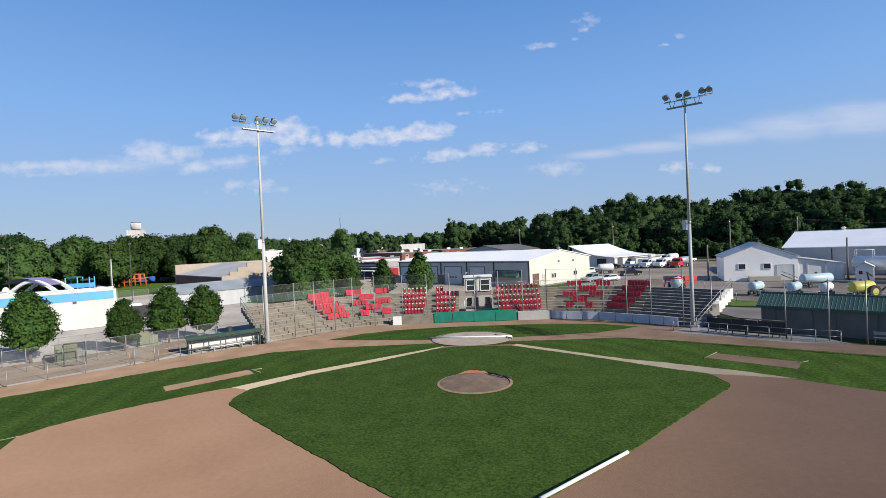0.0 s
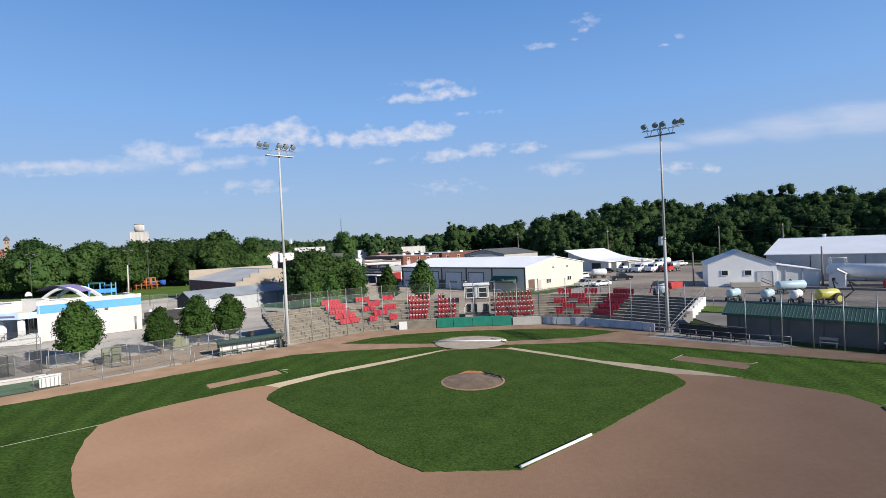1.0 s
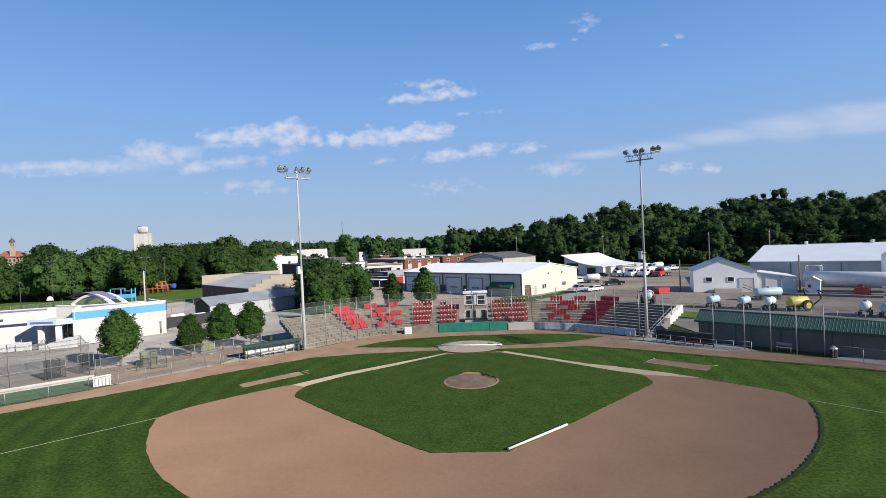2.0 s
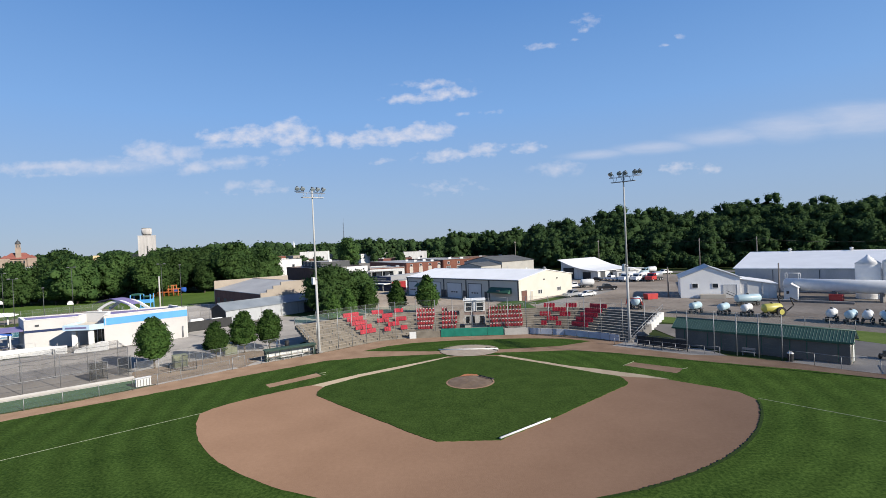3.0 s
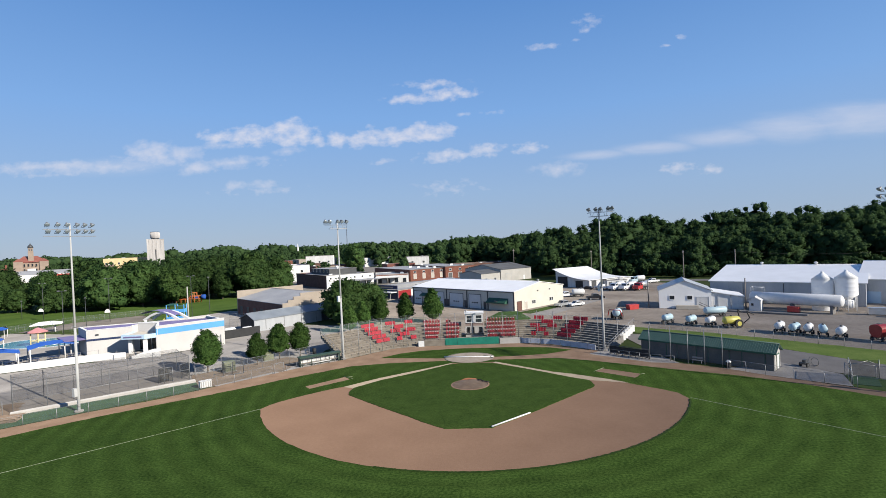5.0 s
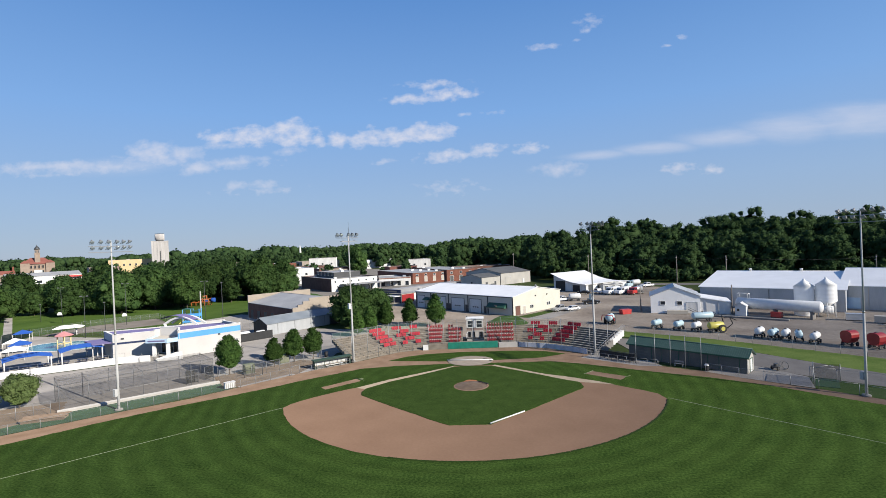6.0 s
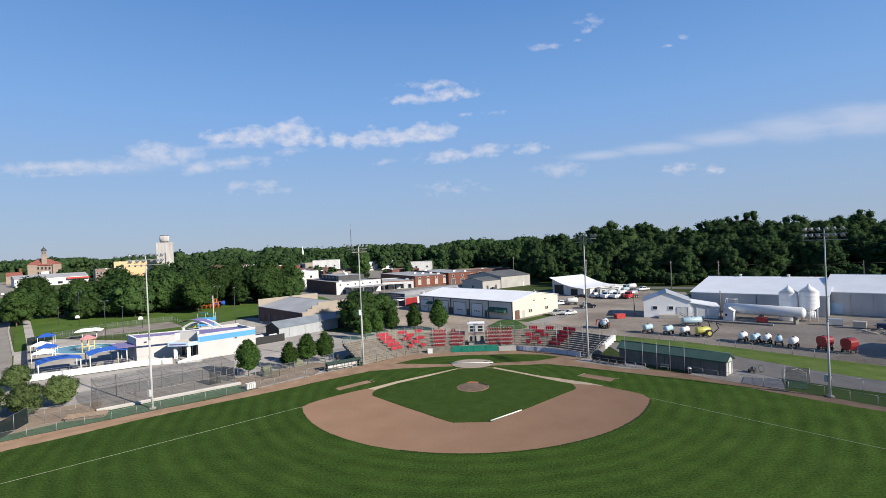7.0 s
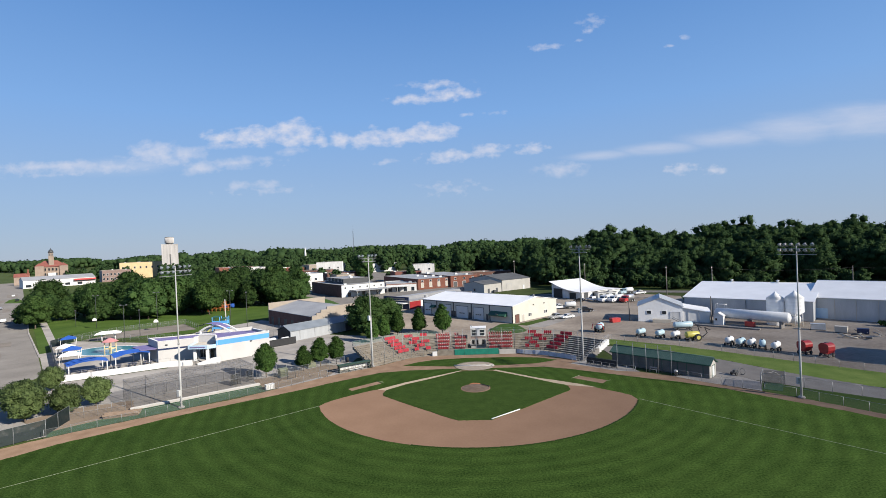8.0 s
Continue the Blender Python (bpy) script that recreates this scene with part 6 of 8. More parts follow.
block("brick_store", (-34.4, 177.5), 33, 21.5, 52, 6.1, "red brick commercial building with a grey roof", "brick", "brick", "grey_roof", windows=[("front", 4, 1.2, 1.6, 2.6, "tan_metal"), ("front", 4, 4.4, 1.2, 0.9, "glass")], parapet=0.15)
block("brick_store", (-16.2, 187.0), 30, 18, 46, 6.7, "taller red brick commercial building with a grey roof", "brick", "brick", "grey_roof", windows=[("front", 3, 0.2, 2.2, 3.0, "dark_steel"), ("front", 3, 4.4, 1.2, 1.1, "glass")], parapet=0.15)
beige = gable_building("beige_workshop", (12.4, 152.9), 40, 20.5, 27, 5.7, 7.9, "pale metal workshop with a dark pitched roof", "pale_metal", "dark_roof", over=0.3)
opening(beige, "door", "front", 15.5, 0.0, 1.2, 2.2, "white_paint", (20.5, 27), "grey_metal", 0.1)
opening(beige, "door", "front", 5.0, 0.0, 3.4, 3.6, "pale_metal", (20.5, 27), "grey_metal", 0.12, 0.05, 5)
annex = gable_building("beige_annex", (2.9, 144.0), 43, 12.4, 15, 4.5, 5.8, "low pale metal annex with a dark roof", "pale_metal", "dark_roof", over=0.25)
for s in (3.2, 9.0):
    opening(annex, "door", "front", s, 0.0, 1.2, 2.2, "dark_steel", (12.4, 15), "grey_metal", 0.1)
opening(annex, "window", "west", 7.0, 1.0, 1.2, 1.2, "glass", (12.4, 15), "grey_metal", 0.1)
part("chiller", Build().box(6.2, -1.2, 0.1, 1.6, 1.0, 1.2), "dark_steel", annex)
work = thing("curved_workshop", "white workshop with a sweeping metal roof", "workshop", (43.2, 105.6, 0), 36)
work.scale = (1.0, 1.0, 0.86)
WORK_L, WORK_D = 19.0, 17.4
sweep = [(-0.7, 3.5), (3, 3.75), (6.5, 4.2), (10, 5.0), (13.5, 6.2), (18.0, 8.0)]
for x, nm, mt in ((0.15, "end_wall", "white_worn"), (WORK_L - 0.15, "end_wall", "white_paint")):
    foot = [(0.0, 0.0), (WORK_D, 0.0)]
    top = [(min(max(y, 0.0), WORK_D), z - 0.1) for y, z in sweep[::-1]]
    g, k = Build(), len(foot) + len(top)
    g.add([(xx, y, z) for xx in (x - 0.15, x + 0.15) for y, z in foot + top], [tuple(range(k))[::-1], tuple(range(k, 2 * k))] + [(i, (i + 1) % k, k + (i + 1) % k, k + i) for i in range(k)])
    part(nm, g, mt, work)
part("front_wall", Build().box(WORK_L / 2, 0.15, 0, WORK_L - 0.6, 0.3, 3.5), "white_paint", work)
part("rear_wall", Build().box(WORK_L / 2, WORK_D - 0.15, 0, WORK_L - 0.6, 0.3, 7.6), "white_paint", work)
ro = Build()
n = len(sweep)
ro.add([(x, y, z + dz) for dz in (0.0, 0.18) for x in (-1.2, WORK_L + 0.6) for y, z in sweep], [(i, i + 1, n + i + 1, n + i) for i in range(n - 1)] + [(2 * n + i, 2 * n + i + 1, 3 * n + i + 1, 3 * n + i) for i in range(n - 1)] + [(i, i + 1, 2 * n + i + 1, 2 * n + i) for i in range(n - 1)] + [(n + i, n + i + 1, 3 * n + i + 1, 3 * n + i) for i in range(n - 1)] + [(0, n, 3 * n, 2 * n), (n - 1, 2 * n - 1, 4 * n - 1, 3 * n - 1)])
part("roof", ro, "white_metal", work)
# flat black panels on the solid wall paint the shade inside the bays
for y, w, h in ((13.6, 5.2, 4.6), (5.0, 3.6, 3.0)):
    part("bay_shade", Build().box(-0.06, y, 0.0, 0.12, w, h), "black", work, "black panel painted as the shade in an open bay")
part("annex", Build().box(WORK_L + 3.2, 7.0, 0, 5.6, 13.0, 3.0), "white_paint", work)
part("annex_roof", Build().box(WORK_L + 3.3, 6.9, 3.0, 6.6, 14.0, 0.16), "white_metal", work)
for s, w in ((2.5, 2.6), (8, 3.2), (14, 3.2)):
    opening(work, "garage_door", "front", s, 0, w, 3.2, "dark_steel" if s < 10 else "white_worn", (19, 17), "white_paint", 0.12)
block("container_row", (50.0, 106.6), 20, 9.0, 2.4, 2.5, "row of grey storage lockers beside the workshop", "grey_metal", "grey_metal", "grey_roof", "container", parapet=0.1, windows=[("front", 3, 0.1, 1.6, 2.0, "dark_steel")])
# farther blocks: corner, turn, length, depth, height, walls, roof
far_blocks = [
    ((-236, 330), 38, 30, 22, 12.5, "brick", "white_metal"), ((-208, 303), 38, 26, 20, 12.5, "white_paint", "grey_roof"), ((-172, 306), 38, 24, 18, 11.0, "brick", "white_metal"),
    ((-160, 318), 10, 30, 20, 7.5, "brown_brick", "dark_roof"), ((-152, 350), 12, 24, 14, 13.5, "white_paint", "white_metal"), ((-116, 268), 38, 26, 18, 7.0, "brown_brick", "dark_roof"), ((-104, 252), 38, 14, 14, 6.5, "tan_brick", "grey_roof"),
    ((-119, 206), 38, 20, 24, 10.0, "white_paint", "white_metal"), ((-60, 250), 25, 20, 14, 7.0, "red_tile", "dark_roof"), ((-52, 290), 10, 17, 14, 10.5, "white_paint", "grey_roof"),
    ((-10, 214), 20, 34, 16, 6.6, "brown_brick", "tan_roof"), ((36, 236), 15, 26, 14, 7.0, "tan_metal", "dark_roof"), ((-175, 395), 38, 40, 22, 10.0, "tan_brick", "white_metal"), ((-110, 400), 38, 30, 22, 9.0, "white_worn", "grey_roof"),
]
for k, (at, a, l, d, h, wm, rm) in enumerate(far_blocks):
    wm = "white_worn" if wm == "white_paint" else wm
    block("town_building", at, a, l, d, h, {"w": "distant white commercial building with a flat roof", "b": "distant brick commercial building with a flat roof", "r": "distant red commercial building with a flat roof", "t": "distant tan building with a flat roof"}[wm[0]], wm, wm, rm, windows=[("front", max(2, int(l / 7)), h * 0.55, 1.4, 1.4, "glass")])
market = gable_building("white_market", (-431, 333), 50, 57, 30, 7.4, 10.6, "long white store with a low grey roof beyond the park", "white_paint", "grey_roof", "store")
part("awning", Build().box(48, -1.8, 5.2, 18, 3.6, 1.5), "red_paint", market, "red awning")
for k in range(5):
    opening(market, "window", "front", 4 + 10 * k, 1.0, 4.0, 2.4, "glass", (57, 30), "white_paint", 0.2)
block("tan_brick_block", (-409, 404), 44, 27, 26, 12.5, "tan brick town building", "mauve_brick", "tan_brick", "grey_roof", windows=[("front", 8, 7.0, 1.6, 2.2, "glass"), ("front", 8, 2.0, 1.6, 2.4, "glass")])
block("yellow_block", (-436, 466), 38, 56, 30, 19.4, "pale yellow stone building in the town", "yellow_stone", "yellow_stone", "grey_roof", windows=[("front", 9, 12.0, 1.8, 2.4, "glass")])

# courthouse with its clock tower
court = thing("courthouse", "tan stone courthouse with a red roof and a domed tower", "courthouse", (-505, 411.5, 0), 45)
part("body", Build().box(23, 12, 0, 28, 22, 19), "court_stone", court)
for x0 in (9, 31):
    part("wing", Build().box(x0 + 3, 0.4, 0, 8, 4, 20), "court_stone", court)
hip = Build()
hip.add([(8, -0.5, 19), (38, -0.5, 19), (38, 24, 19), (8, 24, 19), (17, 12, 26.0), (29, 12, 26.0)], [(0, 1, 5, 4), (1, 2, 5), (2, 3, 4, 5), (3, 0, 4)])
part("roof", hip, "red_tile", court)
for x0 in (9, 31):
    part("gable", Build().add([(x0 - 1.3, -1.9, 20), (x0 + 7.3, -1.9, 20), (x0 + 7.3, 7, 20), (x0 - 1.3, 7, 20), (x0 + 3, 1.2, 23.4), (x0 + 3, 7.5, 23.4)], [(0, 1, 4), (1, 2, 5, 4), (3, 0, 4, 5), (2, 3, 5)]), "red_tile", court)
part("tower", Build().box(23, 5, 0, 4.8, 4.8, 30.4).box(23, 5, 30.4, 5.2, 5.2, 0.5).box(23, 5, 30.9, 4.2, 4.2, 4.1), "court_stone", court)
for dx in (-1.05, 1.05):
    part("louvre", Build().box(23 + dx, 2.86, 31.6, 1.1, 0.12, 2.6), "dark_steel", court)
part("dome", Build().turned([(35, 2.7), (36.4, 2.5), (37.8, 1.8), (38.8, 0.8), (39.4, 0.3), (40.8, 0.12)], "z", 16, (23, 5, 0)), "dark_steel", court)
for i in range(8):
    for z in (3.5, 9.0, 14.5):
        opening(court, "window", "front", 10.4 + 3.4 * i, z, 1.4, 2.8, "glass", (46, 28), "court_stone", 0.2, 0.2)
part("porch", Build().box(23, -2.5, 0, 7, 5, 12), "white_paint", court)
cott = gable_building("red_roof_house", (-512, 404), 40, 13, 11, 9, 12.5, "small tan house with a red roof", "court_stone", "red_tile", "house")
part("chimney", Build().box(12, 4, 0, 1.6, 1.6, 17), "brick", cott)

# grain elevator
tower = thing("grain_elevator", "tall pale concrete grain elevator with a round headhouse", "grain elevator", (-383, 484, 0), 34)
part("core", Build().box(0, 0, 0, 18.0, 14, 39.6), "bin_concrete", tower)
part("cornice", Build().box(0, 0, 39.6, 18.5, 14.5, 0.7), "bin_concrete", tower)
for x in (-6, -2, 2, 6):
    part("pilaster", Build().box(x, -7.1, 0, 1.5, 0.5, 39.0), "bin_concrete", tower)
part("chute", Build().box(0.2, -7.5, 6, 0.9, 0.5, 22), "dark_steel", tower)
part("neck", Build().turned([(40.3, 4.3), (41.6, 4.3)], "z", 20), "dark_steel", tower)
part("headhouse", Build().turned([(41.6, 5.2), (48.2, 5.2), (48.3, 4.8), (48.6, 4.8)], "z", 24), "bin_concrete", tower)
part("cap", Build().turned([(48.6, 4.9), (49.2, 4.9), (49.4, 1.0)], "z", 24), "dark_steel", tower)

# mast and steeple far off
mast = thing("radio_mast", "thin lattice radio mast on the horizon", "mast", (-187, 627, 0))
lat = Build()
for a in range(3):
    lat.rod((0.7 * math.cos(a * 2.1), 0.7 * math.sin(a * 2.1), 0), (0.35 * math.cos(a * 2.1), 0.35 * math.sin(a * 2.1), 52), 0.14, n=4)
for i in range(16):
    lat.rod((0.6, 0, i * 3.2), (-0.4, 0.5, i * 3.2 + 1.6), 0.08, n=4)
part("lattice", lat, "dark_steel", mast)
part("rods", Build().rod((0.4, 0, 46), (0.4, 0, 60), 0.1, n=4), "dark_steel", mast)
steeple = thing("church_steeple", "small white church steeple among trees", "steeple", (-288, 700, 0))
part("spire", Build().turned([(14, 1.8), (22, 1.6), (31, 0.1)], "z", 8), "white_paint", steeple)
part("base", Build().box(0, 0, 0, 6, 6, 14.2), "white_paint", steeple)


# ---- utility poles and wires ----
def utility_pole(x, y, h, turn, lamp=False):
    th = thing("utility_pole", "weathered wooden utility pole with a crossarm", "utility pole", (x, y, 0), turn, "utility poles")
    part("pole", Build().rod((0, 0, -0.2), (0, 0, h), 0.19, 0.13, n=8), "wood_pole", th)
    if h > 8:
        part("crossarm", Build().box(0, 0, h - 0.9, 2.4, 0.12, 0.14), "wood_pole", th)
        for x_ in (-1.05, -0.45, 0.45, 1.05):
            part("insulator", Build().turned([(0, 0.05), (0.12, 0.07), (0.2, 0.03)], "z", 8, (x_, 0, h - 0.76)), "silver", th)
    if lamp:
        part("lamp_arm", Build().tube([(0, 0, h - 2.4), (1.2, 0, h - 1.8), (2.2, 0, h - 1.8)], 0.05), "steel", th)
        part("lamp_head", Build().box(2.4, 0, h - 1.9, 0.7, 0.3, 0.18), "pale_pole", th)
    return th


line = [(20.7, 178.0, 15.0), (50.4, 132.5, 13.9), (76.4, 101.9, 13.1), (90.0, 92.6, 13.0), (146.5, 100.0, 10.6), (205, 92, 11)]
for x, y, h in line:
    utility_pole(x, y, h, 60, lamp=x > 85)
utility_pole(46.0, 50.0, 7.1, 40)
utility_pole(66.0, 41.0, 7.6, 0)
for off in (-0.9, 0.9):
    wires = Build()
    for (x0, y0, h0), (x1, y1, h1) in zip(line, line[1:]):
        pts = [(x0 + (x1 - x0) * f, y0 + (y1 - y0) * f + off, h0 + (h1 - h0) * f - 0.7 - 4 * 1.1 * f * (1 - f)) for f in [i / 8 for i in range(9)]]
        wires.tube(pts, 0.02, 4)
    solo("power_line", wires, "black", "sagging power line between the utility poles", "power line")

# ---- pool and bath house ----
WALLS = [(-52.2, 16.4), (-61.2, 7.6), (-63.8, 12.0), (-68.6, 12.9), (-69.2, 11.9), (-76.0, 8.3), (-82.0, 13.6), (-59.3, 22.6)]
bath = thing("bath_house", "white stucco pool bath house with a blue stripe", "bath house")
for k, (a, b) in enumerate(zip(WALLS, WALLS[1:] + WALLS[:1])):
    L = math.dist(a, b)
    h = (5.5, 5.5, 5.6, 5.2, 5.0, 5.0, 4.95, 5.3)[k]
    d = heading(a, b)
    m = lerp(a, b, 0.5)
    nx, ny = -math.sin(radians(d)), math.cos(radians(d))
    part("wall", Build().box(m[0] - nx * 0.15, m[1] - ny * 0.15, 0, L, 0.3, h, d), "stucco", bath)
    part("coping", Build().box(m[0] - nx * 0.15, m[1] - ny * 0.15, h, L + 0.1, 0.42, 0.09, d), "white_worn", bath)
    if k == 0:
        stripe = part("stripe", Build().box(m[0] + nx * 0.02, m[1] + ny * 0.02, 3.9, L - 0.02, 0.06, 1.15, d), "stripe_blue", bath, "broad sky-blue stripe")
        part("wall_lamp", Build().box(m[0] + nx * 0.12 + 1.2, m[1] + ny * 0.12 + 1.3, 3.6, 0.4, 0.3, 0.3, d), "dark_steel", bath)
        part("downpipe", Build().rod((-52.7, 15.7, 0.2), (-52.7, 15.7, 2.2), 0.12, n=8), "steel", bath)
    if k == 2:
        part("glazing", Build().box(m[0] + nx * 0.04, m[1] + ny * 0.04, 0.2, L - 0.5, 0.1, 2.6, d), "glass", bath, "dark glass entrance doors")
        for q in (0.08, 0.3, 0.5, 0.7, 0.92):
            mx_, my_ = lerp(a, b, q)
            part("mullion", Build().box(mx_ + nx * 0.12, my_ + ny * 0.12, 0.2, 0.1, 0.1, 2.6, d), "silver", bath)
    if k == 4:
        part("stripe", Build().box(m[0] + nx * 0.02, m[1] + ny * 0.02, 2.9, L - 0.02, 0.06, 0.4, d), "navy", bath, "dark stripe")
        part("vent", Build().box(m[0] + nx * 0.1 - 1.8, m[1] + ny * 0.1 - 0.95, 3.9, 0.5, 0.2, 0.3, d), "dark_steel", bath)
inset = [(-52.9, 16.3), (-61.2, 8.3), (-64.0, 12.5), (-68.7, 13.4), (-69.5, 12.5), (-75.9, 9.0), (-81.2, 13.5), (-59.5, 22.1)]
part("roof", Build().slab(inset[::-1], 4.7, 4.88), "purple", bath)
can = thing("entrance_canopy", "pale blue entrance canopy on white columns", "canopy")
part("slab", Build().slab([(-67.2, 6.6), (-62.8, 6.5), (-61.4, 7.9), (-63.9, 11.9), (-68.5, 12.4)], 3.6, 3.9), "tan_metal", can)
edge = [(-68.4, 12.0), (-67.3, 6.4), (-62.7, 6.35), (-61.25, 7.75)]
for a, b in zip(edge, edge[1:]):
    part("fascia", Build().box(*lerp(a, b, 0.5), 3.4, math.dist(a, b) + 0.1, 0.16, 0.85, heading(a, b)), "pale_blue", can)
part("lettering", Build().box(-65.0, 6.25, 3.7, 3.6, 0.06, 0.24, 0.0), "purple", can, "row of plain lettering bars")
for x, y in ((-66.4, 7.6), (-63.0, 7.0)):
    part("column", Build().box(x, y, 0, 0.6, 0.6, 3.6, 15), "white_paint", can)
ramp = thing("entrance_ramp", "concrete entrance steps with white side walls and rails", "steps", (-66.0, 5.0, 0), 20)
for i in range(4):
    part("step", Build().box(0, 1.2 - 0.35 * i, 0, 3.0, 0.36, 0.6 - 0.15 * i), "concrete", ramp)
part("side_wall", Build().profile([(1.6, 0), (6.4, 0), (6.4, 1.5), (5.2, 1.5), (1.6, 0.5)], -0.9, -0.65), "white_paint", ramp)
rl = Build()
for x in (-1.5, 1.5):
    rl.tube([(x, 1.4, 1.5), (x, -0.3, 0.9), (x, -0.3, 0.0)], 0.04).rod((x, 1.4, 0.5), (x, 1.4, 1.5), 0.04)
part("handrail", rl, "steel", ramp)
bar = thing("pool_wall", "low white wall round the pool terrace", "wall")
for a, b in (((-86.6, -7.2), (-78.4, -1.6)), ((-78.4, -1.6), (-70.4, 3.9)), ((-70.4, 3.9), (-65.6, 4.9))):
    part("wall", Build().box(*lerp(a, b, 0.5), 0, math.dist(a, b) + 0.1, 0.3, 1.25, heading(a, b)), "white_paint", bar)
fence([(-86.4, -6.4), (-70.6, 4.6)], 1.9, 2.6, "pale railing on the pool terrace wall", None, mid=True, name="terrace_railing")
fence([(-86.8, -7.0), (-98, 4), (-124.4, 31.0), (-126, 41.0)], 2.1, 3.0, "black fence along the pool terrace", "black_screen", name="pool_fence")
fence([(-126, 41.0), (-100, 38.5), (-80, 36.5)], 1.8, 3.0, "brown mesh fence behind the pool", "chain", name="pool_fence", mid=True)
fence([(-126.5, 41.5), (-122.4, 58.4), (-108.4, 71.4), (-95.6, 58.2)], 1.7, 2.8, "wire fence round the asphalt court", "chain", name="court_fence", mid=True)
back = thing("pool_back_wall", "white screen wall behind the bath house", "wall")
a, b = (-84.0, 16.8), (-64.5, 33.0)
part("wall", Build().box(*lerp(a, b, 0.5), 0, math.dist(a, b), 0.3, 4.2, heading(a, b)), "stucco", back)
archt = thing("roof_arch", "white arch with a purple canopy over the pool entry", "arch", (-69.0, 21.0, 0), -12)
bow = [(-5.1 + 10.2 * i / 14, 0, 4.85 + 1.75 * math.sin(math.pi * i / 14)) for i in range(15)]
for y in (0.0, 2.4):
    band = [(x, z + 0.2) for x, _, z in bow] + [(x * 0.94, z - 0.22) for x, _, z in bow[::-1]]
    part("bow", Build().profile(band, y, y + 0.35), "white_paint", archt)
cov = Build()
cov.add([(x * 0.9 - 1.5, y, z * 0.6 + 3.0 + 0.25 * (1 - i / 14)) for y in (-0.3, 2.6) for i, (x, _, z) in enumerate(bow)], [(i, i + 1, 15 + i + 1, 15 + i) for i in range(14)], True)
part("cover", cov, "purple", archt)
for x in (-4.6, 4.6):
    part("column", Build().rod((x, 0.2, 0), (x, 0.2, 5.0), 0.28), "white_paint", archt)
side = thing("side_roof", "low purple side roof over the changing room door", "roof")
part("slab", Build().slab([(-76.4, 8.6), (-81.8, 13.4), (-84.6, 11.0), (-79.2, 6.6)], 3.2, 3.45), "purple", side)
for x, y in ((-79.4, 7.0), (-84.2, 11.0)):
    part("post", Build().rod((x, y, 0), (x, y, 3.25), 0.09, n=8), "white_paint", side)
fence([(-74, 33), (-64, 41), (-56, 38)], 3.4, 2.6, "tall wire fence behind the bath house", "chain", name="court_fence", mid=True)
water = arc(-101.5, 25.0, 9.5, 0, 360, 40)[:-1]
water = [(-101.5 + (x + 101.5) * 1.0 + (y - 25) * -0.15, 25 + (y - 25) * 0.66) for x, y in water]
lay("pool_water", water, 0.0, "pool_water", "turquoise shallow pool water", "water")
rim = [(-101.5 + (x + 101.5) * 1.06, 25 + (y - 25) * 1.08) for x, y in water]
lay("pool_rim", rim, -0.012, "white_paint", "white rim of the pool", "pool rim")
star = thing("splash_pad_star", "white star-shaped splash pad in the pool", "splash pad", (-97.0, 24.0, 0.012))
part("pad", Build().sheet([((3.4 if i % 2 == 0 else 1.6) * math.cos(i * math.pi / 6), (2.2 if i % 2 == 0 else 1.0) * math.sin(i * math.pi / 6)) for i in range(12)], 0.0), "white_cloth", star)
play = thing("water_play_tower", "yellow pool play tower with a pink canopy", "play tower", (-97.4, 20.2, 0))
for x, y in ((-0.9, -0.9), (0.9, -0.9), (0.9, 0.9), (-0.9, 0.9)):
    part("post", Build().rod((x, y, 0), (x, y, 3.4), 0.12), "pale_yellow", play)
part("deck", Build().box(0, 0, 1.4, 2.0, 2.0, 0.15), "pale_yellow", play)
part("canopy", Build().turned([(3.3, 2.0), (3.5, 1.7), (4.3, 0.2)], "z", 12), "pink", play)


def shade(x, y, turn, lx, ly, h, cloth, label, rise=0.55, posts="white_paint", group="shade canopies"):
    """A stretched cloth roof, bowed along its length, on posts."""
    th = thing("shade_canopy", label, "canopy", (x, y, 0), turn, group)
    n = 10
    b = Build()
    b.add([(lx * (i / n - 0.5), sy * ly / 2, h + rise * min(1.0, 3.2 * min(i / n, 1 - i / n)) + (0.35 if sy == 0 else 0)) for sy in (-1, 0, 1) for i in range(n + 1)], [(j * (n + 1) + i, j * (n + 1) + i + 1, (j + 1) * (n + 1) + i + 1, (j + 1) * (n + 1) + i) for j in range(2) for i in range(n)], True)
    part("cloth", b, cloth, th)
    for sx in (-0.46, 0.46):
        for sy in (-0.46, 0.46):
            part("post", Build().rod((sx * lx, sy * ly, 0), (sx * lx, sy * ly, h + 0.1), 0.11), posts, th)
    return th


def umbrella(x, y, size, h, cloth, label):
    th = thing("pool_tent", label, "tent", (x, y, 0), 35, "pool tents")
    part("cloth", Build().add([(-size, -size, h), (size, -size, h), (size, size, h), (-size, size, h), (0, 0, h + 1.0)], [(0, 1, 4), (1, 2, 4), (2, 3, 4), (3, 0, 4)]), cloth, th)
    for sx in (-0.9, 0.9):
        for sy in (-0.9, 0.9):
            part("post", Build().rod((sx * size, sy * size, 0), (sx * size, sy * size, h), 0.06), "white_paint", th)
    return th


